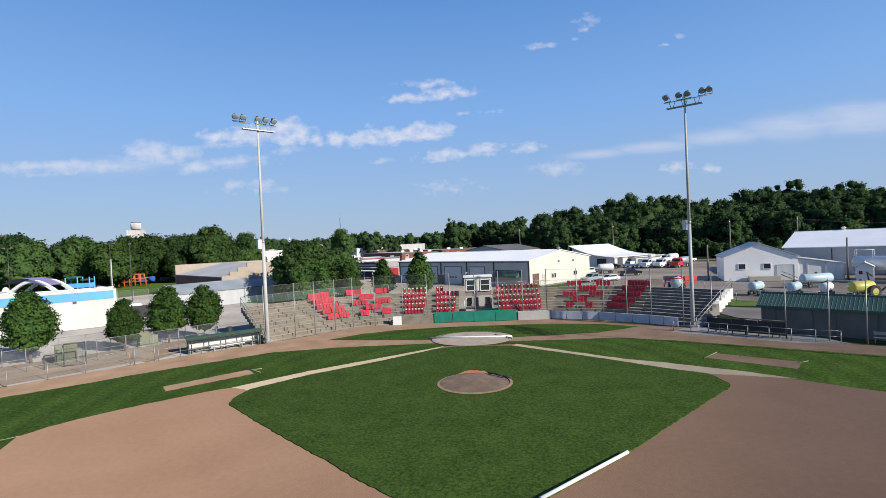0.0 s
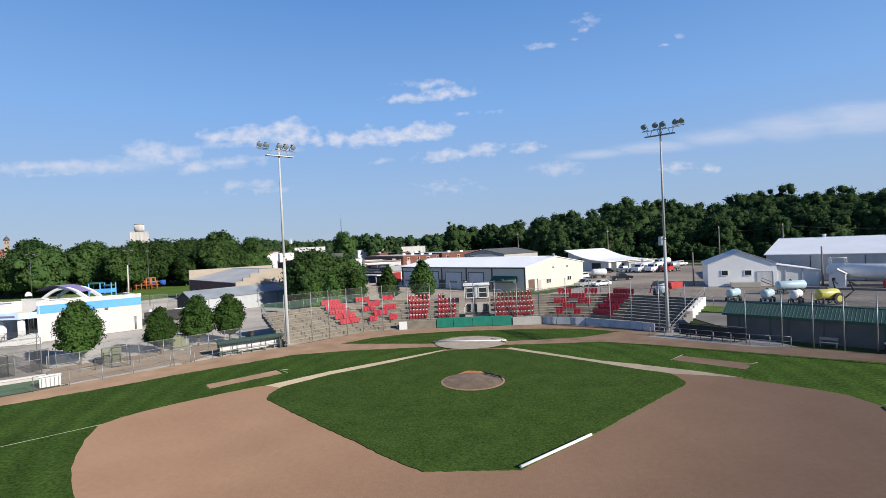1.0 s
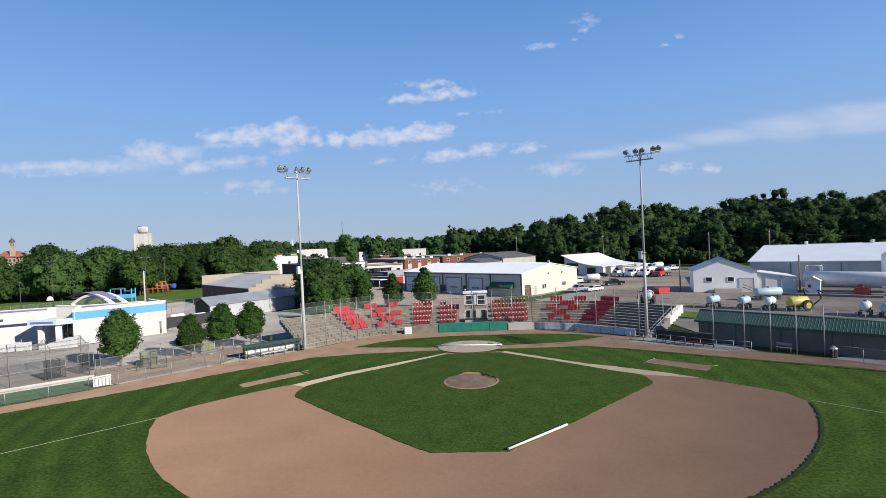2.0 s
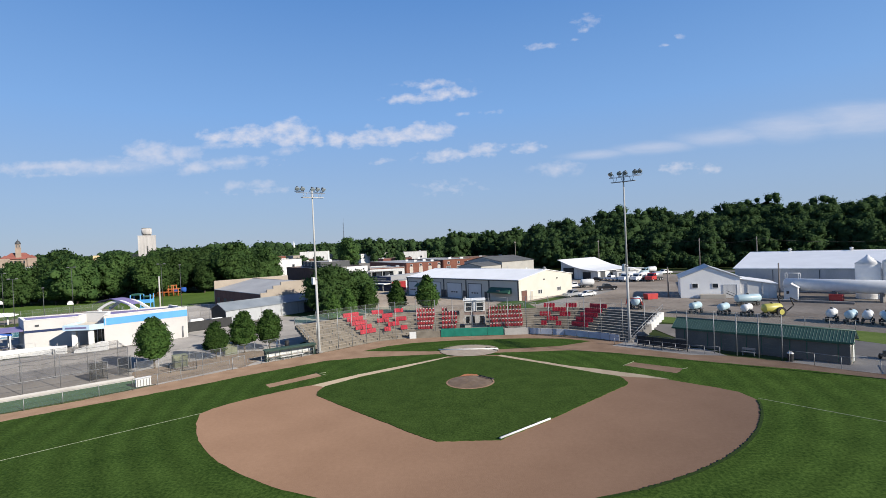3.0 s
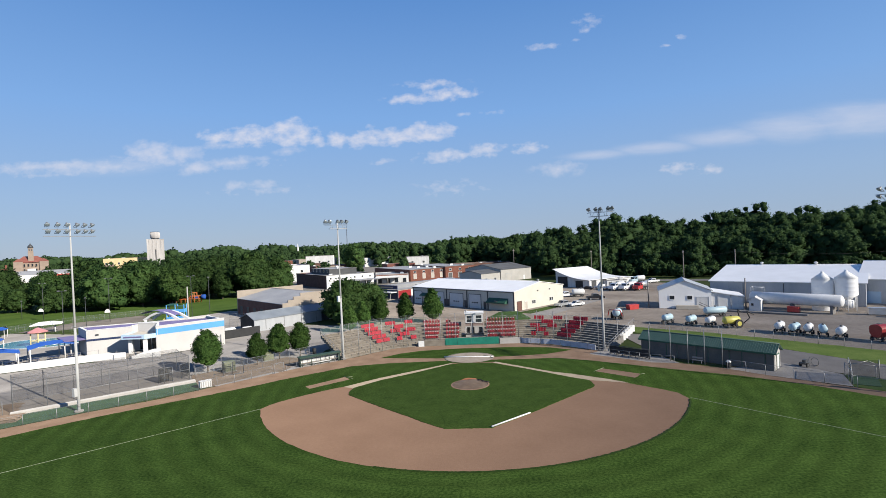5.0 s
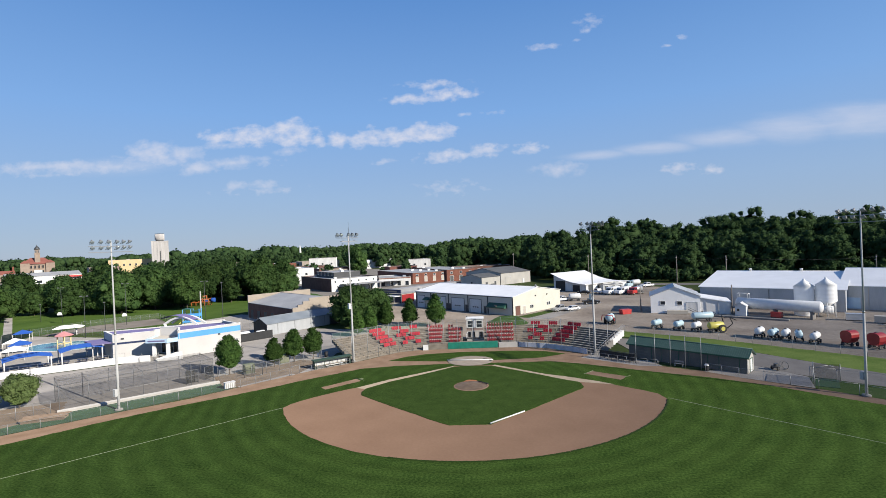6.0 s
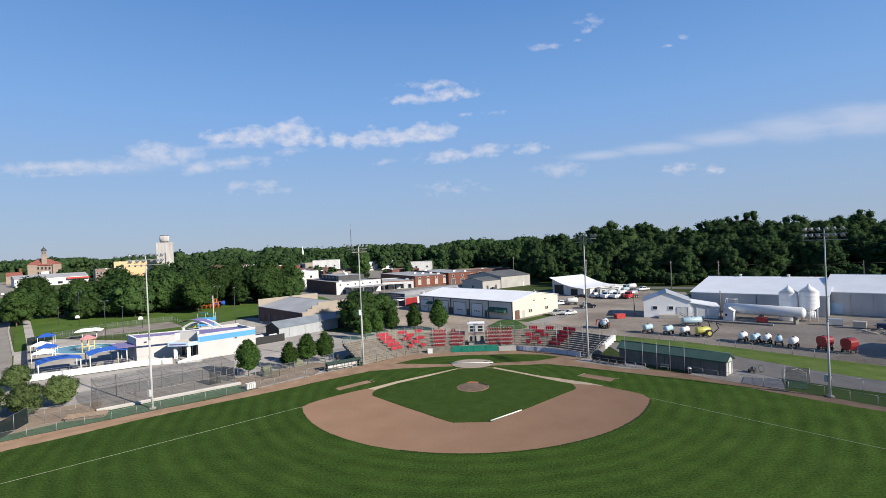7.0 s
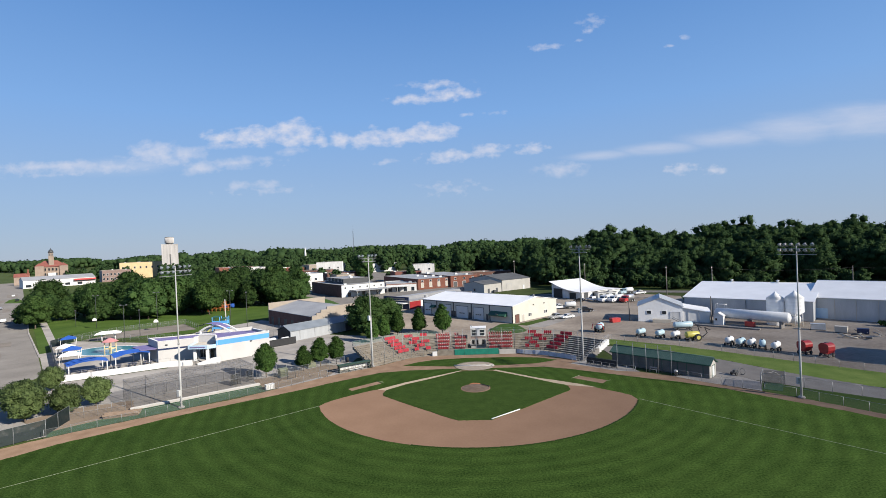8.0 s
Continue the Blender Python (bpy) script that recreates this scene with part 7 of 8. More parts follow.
shade(-87.0, -0.2, 48, 7.5, 6.0, 2.5, "royal_cloth", "long bowed royal blue shade canopy over tables")
shade(-81.8, 6.6, 48, 7.3, 6.0, 2.7, "royal_cloth", "long bowed royal blue shade canopy over tables")
hipped = thing("picnic_shelter", "white hipped shelter roof on two posts beside the pool", "shelter", (-114.4, 41.0, 0), 30)
hipped.scale = (0.86, 0.86, 0.9)
part("roof", Build().add([(-3.9, -2.1, 2.35), (3.9, -2.1, 2.35), (3.9, 2.1, 2.35), (-3.9, 2.1, 2.35), (-3.9, -2.1, 2.55), (3.9, -2.1, 2.55), (3.9, 2.1, 2.55), (-3.9, 2.1, 2.55), (-2.0, 0, 3.25), (2.0, 0, 3.25)], [(3, 2, 1, 0), (0, 1, 5, 4), (1, 2, 6, 5), (2, 3, 7, 6), (3, 0, 4, 7), (4, 5, 9, 8), (5, 6, 9), (6, 7, 8, 9), (7, 4, 8)]), "white_cloth", hipped)
for px in (-2.0, 2.0):
    part("post", Build().rod((px, 0, 0), (px, 0, 2.4), 0.20, n=10), "white_paint", hipped)
umbrella(-120.5, 33.0, 1.9, 2.2, "royal_cloth", "blue square tent on the pool deck")
umbrella(-110.0, 20.2, 2.0, 2.1, "white_cloth", "white square tent on the pool deck")
umbrella(-105.4, 17.0, 2.0, 2.1, "royal_cloth", "blue square tent on the pool deck")
umbrella(-99.8, 10.0, 2.1, 2.1, "white_cloth", "white square tent on the pool deck")
for i in range(6):
    x, y = lerp((-90.5, -1.6), (-78.0, 7.4), i / 5)
    th = thing("picnic_table", "dark blue picnic table under the canopy", "table", (x, y, 0), 33, "picnic tables")
    part("tabletop", Build().box(0, 0, 0.72, 1.8, 0.8, 0.06), "navy", th)
    for s in (-0.7, 0.7):
        part("bench", Build().box(0, s, 0.42, 1.8, 0.3, 0.05), "navy", th)
    part("frame", Build().box(-0.6, 0, 0, 0.08, 1.4, 0.42).box(0.6, 0, 0, 0.08, 1.4, 0.42).box(0, 0, 0.3, 0.1, 0.1, 0.42), "dark_steel", th)


def lamp_post(x, y, h, twin, board=False):
    th = thing("park_lamp", "dark park lamp post with flat heads", "lamp post", (x, y, 0), 15, "park lamps")
    part("pole", Build().rod((0, 0, 0), (0, 0, h), 0.09, 0.05), "dark_steel", th)
    if twin:
        part("crossarm", Build().box(0, 0, h - 0.05, 1.7, 0.07, 0.07), "dark_steel", th)
    for s in ((-0.8, 0.8) if twin else (0,)):
        part("lamp_head", Build().box(s, 0, h - 0.02, 0.5, 0.4, 0.1).box(s, 0, h + 0.08, 0.4, 0.3, 0.12), "galvanised", th)
    if board:
        bb = part("backboard", Build().profile([(-0.75, 2.9), (0.75, 2.9), (0.75, 3.3), (0.5, 3.75), (0.2, 3.95), (-0.2, 3.95), (-0.5, 3.75), (-0.75, 3.3)], -1.38, -1.3), "white_paint", th)
        part("bracket", Build().tube([(0, 0, 3.0), (0, -1.3, 3.2)], 0.06), "dark_steel", bb)
    return th


for x, y, h, tw, bd in ((-139.6, 67.0, 11.9, True, True), (-105.3, 36.0, 11.2, True, False), (-109.2, 48.0, 8.2, False, False), (-110.0, 58.0, 13.0, True, True), (-82.1, 54.6, 12.9, True, False), (-74.8, 51.1, 12.5, False, False), (-152.0, 72.0, 6.0, False, False), (-176.0, 98.0, 6.5, False, False)):
    lamp_post(x, y, h, tw, bd)
tan_pole = thing("timber_pole", "short pale timber pole beside the playground", "pole", (-88.0, 62.3, 0))
part("shaft", Build().rod((0, 0, 0), (0, 0, 9.3), 0.22, 0.17, n=10), "pale_metal", tan_pole)
part("cap", Build().rod((0, 0, 9.3), (0, 0, 9.42), 0.19, 0.12, n=10), "grey_metal", tan_pole)
pt = thing("play_structure", "blue and green playground tower with a slide", "playground", (-78.5, 41.6, 0), 12)
for x in (-2.4, 0, 2.4):
    for y in (-1, 1):
        part("post", Build().rod((x, y, 0), (x, y, 3.6), 0.12), "stripe_blue", pt)
part("deck", Build().box(0, 0, 1.5, 5.0, 2.2, 0.2), "stripe_blue", pt)
part("panel", Build().box(0, -1.05, 2.4, 4.6, 0.1, 0.5), "stripe_blue", pt)
part("panel", Build().box(2.4, 0, 2.4, 0.1, 2.0, 0.5), "stripe_blue", pt)
part("roof", Build().box(-1.2, 0, 3.5, 2.0, 2.0, 0.2).box(1.4, 0, 3.2, 1.6, 2.0, 0.16), "green_trim", pt)
pt.scale = (0.9, 0.9, 1.72)
part("slide", Build().add([(-2.6, -0.4, 1.7), (-2.6, 0.4, 1.7), (-5.4, 0.4, 0.2), (-5.4, -0.4, 0.2), (-2.6, -0.4, 2.0), (-2.6, 0.4, 2.0), (-5.4, 0.4, 0.5), (-5.4, -0.4, 0.5)], [(0, 1, 2, 3), (0, 3, 7, 4), (1, 5, 6, 2)]), "yellow_paint", pt)
po = thing("play_structure", "orange wooden climbing frame among the park trees", "playground", (-115.4, 108.0, 0), 10)
for x in (-5, -3, -1, 1, 3, 5):
    for y in (-1.6, 1.6):
        part("post", Build().rod((x, y, 0), (x, y, 4.2 if abs(x) < 4 else 3.0), 0.22), "orange_paint", po)
part("deck", Build().box(0, 0, 1.4, 10.4, 3.2, 0.25), "orange_paint", po)
for y in (-1.6, 1.6):
    part("rail", Build().rod((-5, y, 2.6), (5, y, 2.6), 0.12).rod((-3, y, 4.0), (3, y, 4.0), 0.14), "orange_paint", po)
part("barrel", Build().turned([(-0.9, 0.9), (0.9, 0.9)], "x", 14, (6.6, 0, 2.2)), "royal_cloth", po, "blue crawl barrel")
for x in (-4, 4):
    part("panel", Build().box(x, -1.5, 1.7, 1.8, 0.1, 1.0), "royal_cloth", po)
po.scale = (0.86, 0.86, 0.95)

# pool plant yard beside the bath house
plant_yard = thing("plant_tanks", "black fenced plant yard with white tanks", "tanks", (-55.5, 24.5, 0), 47)
lying_tank(plant_yard, -0.8, 1.2, 0.9, 1.3, "tank_white")
lying_tank(plant_yard, 3.2, 5.0, 0.8, 1.1, "tank_white")
part("screen", Build().box(2.2, -1.6, 0, 8.5, 0.08, 1.9), "black", plant_yard)
part("plinth", Build().box(2.2, 0, 0, 8.5, 2.6, 0.4), "white_paint", plant_yard)

# ---- things along the field edge ----
cage = thing("batting_cage", "long netted batting cage on steel posts", "batting cage", (-57.7, -25.5, 0), 46)
CL, CW, CH = 20.4, 7.2, 3.7
for i in range(7):
    for y in (0, CW):
        part("post", Build().rod((CL * i / 6, y, 0), (CL * i / 6, y, CH), 0.038), "galvanised", cage)
for y in (0, CW / 2, CW):
    part("cable", Build().rod((0, y, CH), (CL, y, CH), 0.02, n=4), "dark_steel", cage)
for i in range(7):
    part("cable", Build().tube([(CL * i / 6, CW * q / 6, CH - 1.1 * (q / 6) * (1 - q / 6)) for q in range(7)], 0.018, 4), "dark_steel", cage)
for y in (0, CW):
    part("cable", Build().tube([(CL * q / 12, y, CH - 0.35 - 0.25 * math.sin(q * math.pi / 2) ** 2) for q in range(13)], 0.018, 4), "dark_steel", cage)
    part("cable", Build().rod((0, y, 1.5), (CL, y, 1.5), 0.03, n=5), "steel", cage)
for y in (0, CW):
    part("net", Build().panel((0, y), (CL, y), 0.05, CH), "cage_net", cage)
for x in (0, CL):
    part("net", Build().panel((x, 0), (x, CW), 0.05, CH), "cage_net", cage)
part("net", Build().sheet([(0, 0), (CL, 0), (CL, CW), (0, CW)], CH - 0.12), "cage_net", cage)
for x, y in ((16.5, 1.2),):
    fr = part("pitching_screen", Build().tube([(x, y, 0), (x, y, 2.1), (x + 1.4, y + 0.5, 2.1), (x + 1.4, y + 0.5, 0)], 0.05), "dark_steel", cage)
    part("screen_net", Build().panel((x, y), (x + 1.4, y + 0.5), 0.05, 2.05), "dark_net", fr)
for px, py, a in ((-47.2, -12.6, 40), (-45.4, -10.2, 75)):
    ps = thing("practice_screen", "dark net practice screen on a steel frame", "practice screen", (px, py, 0), a)
    part("frame", Build().tube([(0, 0, 0), (0, 0, 2.1), (1.8, 0, 2.1), (1.8, 0, 0)], 0.04), "steel", ps)
    part("net", Build().panel((0, 0), (1.8, 0), 0.05, 2.05), "dark_net", ps)
    part("foot", Build().box(0, 0, 0, 0.08, 1.0, 0.06), "steel", ps)
    part("foot", Build().box(1.8, 0, 0, 0.08, 1.0, 0.06), "steel", ps)
curb = Build().box(*lerp((-57.6, -26.0), (-41.7, -12.4), 0.5), 0, math.dist((-57.6, -26.0), (-41.7, -12.4)), 0.95, 0.30, heading((-57.6, -26.0), (-41.7, -12.4)))
solo("cage_kerb", curb, "pale_concrete", "pale concrete kerb along the batting cage", "kerb", "structure")
plat = thing("practice_platform", "worn plywood practice mound platform", "platform", (-57.0, -28.6, 0), 22)
for k in range(6):
    part("plank", Build().box(0, -0.85 + 0.34 * k, 0.42 + 0.05 * (k % 2), 5.0 + 0.2 * (k % 3), 0.31, 0.06, 0.6 * (k % 2)), "platform_wood", plat)
part("base", Build().box(0, 0, 0, 4.8, 1.6, 0.42), "yard_dirt", plat)
wb = thing("ball_locker", "white slatted locker box at the field edge", "locker", (-38.3, -15.6, 0), 44)
part("box", Build().box(0, 0, 0.08, 1.5, 0.7, 0.85), "white_worn", wb)
part("lid", Build().box(0, 0, 0.93, 1.6, 0.8, 0.08), "white_worn", wb)
for i in range(5):
    part("slat", Build().box(-0.6 + 0.3 * i, -0.37, 0.12, 0.06, 0.05, 0.75), "concrete", wb)
for x, y, lb in ((-39.4, -6.7, "olive green electric cabinet on a pad"), (-36.0, 0.2, "olive green electric cabinet under the trees")):
    th = thing("electric_cabinet", lb, "cabinet", (x, y, 0), 44)
    part("body", Build().box(0, 0, 0.1, 1.7, 1.2, 1.55), "olive", th)
    part("door", Build().box(-0.4, -0.62, 0.2, 0.75, 0.05, 1.35).box(0.4, -0.62, 0.2, 0.75, 0.05, 1.35), "olive", th)
    part("base", Build().box(0, 0, 0, 2.0, 1.5, 0.1), "concrete", th)
pit = thing("pitching_frame", "black pitching screen frame beside the bullpen", "screen", (-37.6, -9.0, 0), 40)
part("frame", Build().tube([(0, 0, 0), (0, 0, 2.0), (1.6, 0, 2.0), (1.6, 0, 0), (0, 0, 0.1)], 0.05).tube([(-1.4, 0.1, 0), (-1.4, 0.1, 1.2), (0, 0, 1.2)], 0.05), "dark_steel", pit)
part("net", Build().panel((0, 0), (1.6, 0), 0.05, 2.0).panel((-1.4, 0.1), (0, 0), 0.05, 1.2), "cage_net", pit)
bin_ = thing("litter_bin", "black litter bin before the storage shed", "bin", (35.5, -12.4, 0))
part("body", Build().turned([(0, 0.26), (0.05, 0.28), (0.8, 0.33), (0.86, 0.34)], "z", 16), "black", bin_)
part("lid", Build().turned([(0.86, 0.35), (0.95, 0.33), (1.1, 0.16)], "z", 16), "silver", bin_)
bin2 = thing("litter_bin", "dark litter bin behind the dugout", "bin", (-29.2, 4.8, 0))
part("body", Build().turned([(0, 0.3), (0.9, 0.36)], "z", 14), "black", bin2)
part("lid", Build().turned([(0.9, 0.38), (1.0, 0.3)], "z", 14), "black", bin2)
fount = thing("drinking_fountain", "pale drinking fountain post behind the dugout", "fountain", (-30.9, 5.0, 0))
part("pedestal", Build().turned([(0, 0.2), (0.1, 0.14), (0.85, 0.12)], "z", 12), "pale_blue", fount)
part("basin", Build().turned([(0.85, 0.12), (1.0, 0.26), (1.08, 0.26)], "z", 14), "white_paint", fount)
gate = thing("dugout_gate", "open steel pipe gate by the dugout", "gate", (-31.0, -8.9, 0), 48)
part("frame", Build().tube([(0, 0, 0), (0, 0, 1.5), (1.6, 0, 1.5), (1.6, 0, 0)], 0.04), "steel", gate)
part("fabric", Build().panel((0, 0), (1.6, 0), 0.1, 1.45), "chain", gate)
bench = thing("player_bench", "plain plank bench before the dugout", "bench", (-25.2, -3.3, 0), 40)
part("seat", Build().box(0, 0, 0.42, 3.2, 0.3, 0.05), "white_worn", bench)
for x in (-1.3, 1.3):
    part("leg", Build().box(x, 0, 0, 0.1, 0.28, 0.42), "steel", bench)
turf_net = thing("batting_net", "dark practice net hung on steel posts over a mat", "practice net", (45.4, -21.2, 0), 58)
part("frame", Build().tube([(0, 0, 0), (0, 0, 2.4), (4.0, 0, 2.4), (4.0, 0, 0)], 0.04).tube([(0, 0, 2.4), (0.5, -1.6, 2.9), (0.9, -2.2, 2.6)], 0.03), "steel", turf_net)
part("net", Build().panel((0, 0), (4.0, 0), 0.05, 2.35), "dark_net", turf_net)
part("net", Build().panel((4.0, 0), (4.6, -3.0), 0.05, 2.2), "dark_net", turf_net)
part("post", Build().rod((4.6, -3.0, 0), (4.6, -3.0, 2.3), 0.04), "steel", turf_net)
part("mat", Build().box(2.5, -1.5, 0, 4.6, 2.6, 0.04), "turf", turf_net)
drag = thing("field_drag", "small wheeled field drag machine on the pad", "machine", (45.6, -12.6, 0), 30)
part("frame", Build().box(0, 0, 0.35, 1.2, 0.7, 0.25).tube([(0.5, 0, 0.5), (1.1, 0, 1.1), (1.3, 0, 1.1)], 0.04), "dark_steel", drag)
for y in (-0.45, 0.45):
    wheel(drag, -0.3, y, 0.3, 0.15)
part("engine", Build().box(-0.1, 0, 0.6, 0.5, 0.45, 0.35), "dark_steel", drag)
hoop = thing("wire_hoop", "round wire hose reel standing on the pad", "hose reel", (47.0, -12.4, 0), 20)
hoop.scale = (0.66, 0.66, 0.66)
part("ring", Build().turned([(-0.04, 0.76), (-0.04, 0.84), (0.04, 0.84), (0.04, 0.76), (-0.04, 0.76)], "x", 28, (0, 0, 0.85), False), "dark_steel", hoop)
part("foot", Build().box(0, 0, 0, 0.8, 0.5, 0.06), "dark_steel", hoop)
seat_ = thing("bullpen_bench", "small steel bench before the shed", "bench", (32.6, -9.3, 0), -40)
part("seat", Build().box(0, 0, 0.42, 1.4, 0.35, 0.05).box(0, 0.2, 0.65, 1.4, 0.05, 0.25), "steel", seat_)
for x in (-0.6, 0.6):
    part("leg", Build().box(x, 0, 0, 0.06, 0.35, 0.42).box(x, 0.2, 0.4, 0.05, 0.05, 0.45), "steel", seat_)


# ---- trees ----
def leaf_cloud(rnd, blobs, count, size, squash=1.0, deep=0.42, loose=0.78, ruffle=0.5):
    """Leaves scattered through the outer shell of some lumps: (x, y, z, r)."""
    vols = np.array([b[3] ** 2 for b in blobs])
    pick = rnd.choice(len(blobs), count, p=vols / vols.sum())
    b = np.array(blobs)[pick]
    d = rnd.normal(size=(count, 3))
    d /= np.linalg.norm(d, axis=1)[:, None]
    d[:, 2] = np.where(d[:, 2] < -0.35, -d[:, 2] * 0.6, d[:, 2])
    r = b[:, 3] * (deep + loose * rnd.random(count) ** 0.8) * (1 + 0.13 * np.sin(d[:, 0] * 7 + b[:, 0]) * np.sin(d[:, 1] * 6 + b[:, 1]))
    c = b[:, :3] + d * r[:, None] * np.array([1, 1, squash])
    whole = np.array(blobs)
    dome = c - (whole[:, :3].mean(axis=0) - np.array([0, 0, 0.25]) * np.ptp(whole[:, 2]))
    dome /= np.linalg.norm(dome, axis=1)[:, None] + 1e-6
    lean = d * 0.45 + dome * 0.55 + rnd.normal(size=(count, 3)) * 0.36 + np.array([0, 0, 0.22])
    lean /= np.linalg.norm(lean, axis=1)[:, None]
    up = lean + rnd.normal(size=(count, 3)) * ruffle
    up /= np.linalg.norm(up, axis=1)[:, None]
    a = np.cross(up, rnd.normal(size=(count, 3)))
    a /= np.linalg.norm(a, axis=1)[:, None]
    e = np.cross(up, a)
    s = size * (0.6 + 0.8 * rnd.random(count))[:, None]
    k = rnd.random((count, 4)) * 0.5 + 0.75
    corners = np.stack([c - a * s * k[:, :1], c - e * s * 0.7 * k[:, 1:2], c + a * s * k[:, 2:3], c + e * s * 0.7 * k[:, 3:4] + up * s * 0.3], 1)
    return corners.reshape(-1, 3), np.repeat(lean, 4, axis=0)


def leaf_mesh(name, cloud, core=None):
    """Leaves that are shaded along the roundness of their crown."""
    corners, leans = cloud
    n = len(corners) // 4
    me = bpy.data.meshes.new(name)
    verts, faces = corners, np.arange(4 * n).reshape(n, 4)
    if core is not None:
        cv, cf, cn = core
        leans = np.concatenate([leans, cn])
        faces = np.concatenate([faces, cf + len(verts)])
        verts = np.concatenate([verts, cv])
    me.vertices.add(len(verts))
    me.vertices.foreach_set("co", np.ascontiguousarray(verts, dtype=np.float32).ravel())
    me.loops.add(len(faces) * 4)
    me.loops.foreach_set("vertex_index", np.ascontiguousarray(faces, dtype=np.int32).ravel())
    me.polygons.add(len(faces))
    me.polygons.foreach_set("loop_start", np.arange(len(faces), dtype=np.int32) * 4)
    me.polygons.foreach_set("loop_total", np.full(len(faces), 4, dtype=np.int32))
    me.update(calc_edges=True)
    me.polygons.foreach_set("use_smooth", np.ones(len(faces), dtype=bool))
    me.normals_split_custom_set_from_vertices(leans)
    return me


def core_quads(blobs, shrink, rnd, n=8, m=6):
    """Rough inner bodies that keep the crowns from being see-through."""
    vs, fs, ns, o = [], [], [], 0
    for x, y, z, r in blobs:
        for j in range(m + 1):
            ph = -math.pi / 2 + math.pi * j / m
            for i in range(n):
                th_ = 2 * math.pi * i / n
                rr = r * shrink * (0.85 + 0.3 * rnd.random())
                way = (math.cos(ph) * math.cos(th_), math.cos(ph) * math.sin(th_), math.sin(ph))
                vs.append((x + rr * way[0], y + rr * way[1], z + rr * way[2]))
                ns.append(way)
        fs += [(o + j * n + i, o + j * n + (i + 1) % n, o + (j + 1) * n + (i + 1) % n, o + (j + 1) * n + i) for j in range(m) for i in range(n)]
        o += n * (m + 1)
    return np.array(vs), np.array(fs), np.array(ns)


def crown_blobs(rnd, height, trunk, radius, lumps, shape, least=0.16, big=0.36, wild=0.0):
    """Lumps that fill a crown between trunk height and top. shape: 'egg', 'wide', 'cone', 'drop' or 'drop_egg'."""
    out = []
    lobe, turn = rnd.uniform(0, 6.28, 3), rnd.uniform(-1, 1, 2)
    for i in range(lumps):
        f = (i + 0.5) / lumps
        reach = reach_at(shape, f, radius)
        r = max(reach * big, least * radius) * rnd.uniform(0.75, 1.35)
        a = i * 2.4 + rnd.uniform(-0.7, 0.7)
        d = max(0.0, reach - r * 0.8) * math.sqrt(rnd.uniform(0.15, 1.0)) * rnd.uniform(0.88, 1.14)
        d *= 1 + wild * (math.sin(2 * a + lobe[0] + 3 * f) + 0.7 * math.sin(3 * a + lobe[1] - 4 * f))
        z = trunk + (height - trunk) * (0.06 + 0.86 * f) + rnd.uniform(-0.03, 0.03) * height * (1 + 4 * wild)
        drift = wild * 0.6 * radius * f
        out.append((d * math.cos(a) + drift * turn[0], d * math.sin(a) + drift * turn[1], min(z, height - r * 0.75), r * (1 - wild * 0.5 * rnd.random())))
    return out


def reach_at(shape, f, radius):
    return {"egg": math.sin(math.pi * (0.14 + 0.76 * f)) ** 0.75, "wide": math.sin(math.pi * (0.16 + 0.76 * f)) ** 0.65, "cone": 1.05 - 0.85 * f, "drop_egg": min(1.0, 0.66 + 1.2 * f) * (1.02 - f) ** 0.35, "drop": min(1.0, 0.6 + 1.5 * f) * (1.03 - f) ** 0.55}[shape] * radius


def inner(rnd, height, trunk, radius, shape):
    """A few dark bodies deep in the crown."""
    out = []
    for f in (0.2, 0.42, 0.62):
        z = trunk + (height - trunk) * f
        out.append((0, 0, z, min(reach_at(shape, f, radius) * 0.6, (height - trunk) * 0.24, height * 0.86 - z)))
    return out


def tree_model(label, height, trunk, radius, lumps, shape, leaves, size, material, seed, group, wild=0.0):
    rnd = np.random.default_rng(seed)
    th = thing("tree", label, "tree", group=group)
    w, tops = Build(), crown_blobs(rnd, height, trunk, radius, lumps, shape, wild=wild)
    r0 = 0.035 * height ** 0.9 * 0.6
    bend = [(0, 0, -0.1), (0.02 * height * rnd.uniform(-1, 1), 0.02 * height * rnd.uniform(-1, 1), trunk), (0, 0, height * 0.75)]
    w.rod(bend[0], bend[1], r0 * 1.15, r0 * 0.85, n=8).rod(bend[1], bend[2], r0 * 0.85, r0 * 0.25, n=6)
    for k, (x, y, z, r) in enumerate(tops):
        if k % 2 == 0:
            s = lerp(bend[1], bend[2], min(0.8, max(0.0, (z - trunk) / (height - trunk) * 0.7)))
            w.rod(s, (x, y, z), r0 * 0.4, r0 * 0.1, n=5)
    part("trunk", w, "bark", th)
    crown = leaf_mesh("crown", leaf_cloud(rnd, tops, leaves, size), core_quads([(x, y, z, r * 0.66) for x, y, z, r in tops] + inner(rnd, height, trunk, radius, shape), 1.0, rnd, 8, 5))
    part("crown", crown, material, th)
    return th


def plant(model, x, y, scale, turn, base=0.0):
    m = pose(x, y, base, 0, 0, turn) @ Matrix.Diagonal((scale, scale, scale, 1))
    if model.get("used"):
        ob = copy_thing(model, pose(x, y, base, 0, 0, turn))
        ob.scale = (scale, scale, scale)
    else:
        model["used"] = 1
        model.matrix_basis = m
        ob = model
    return ob


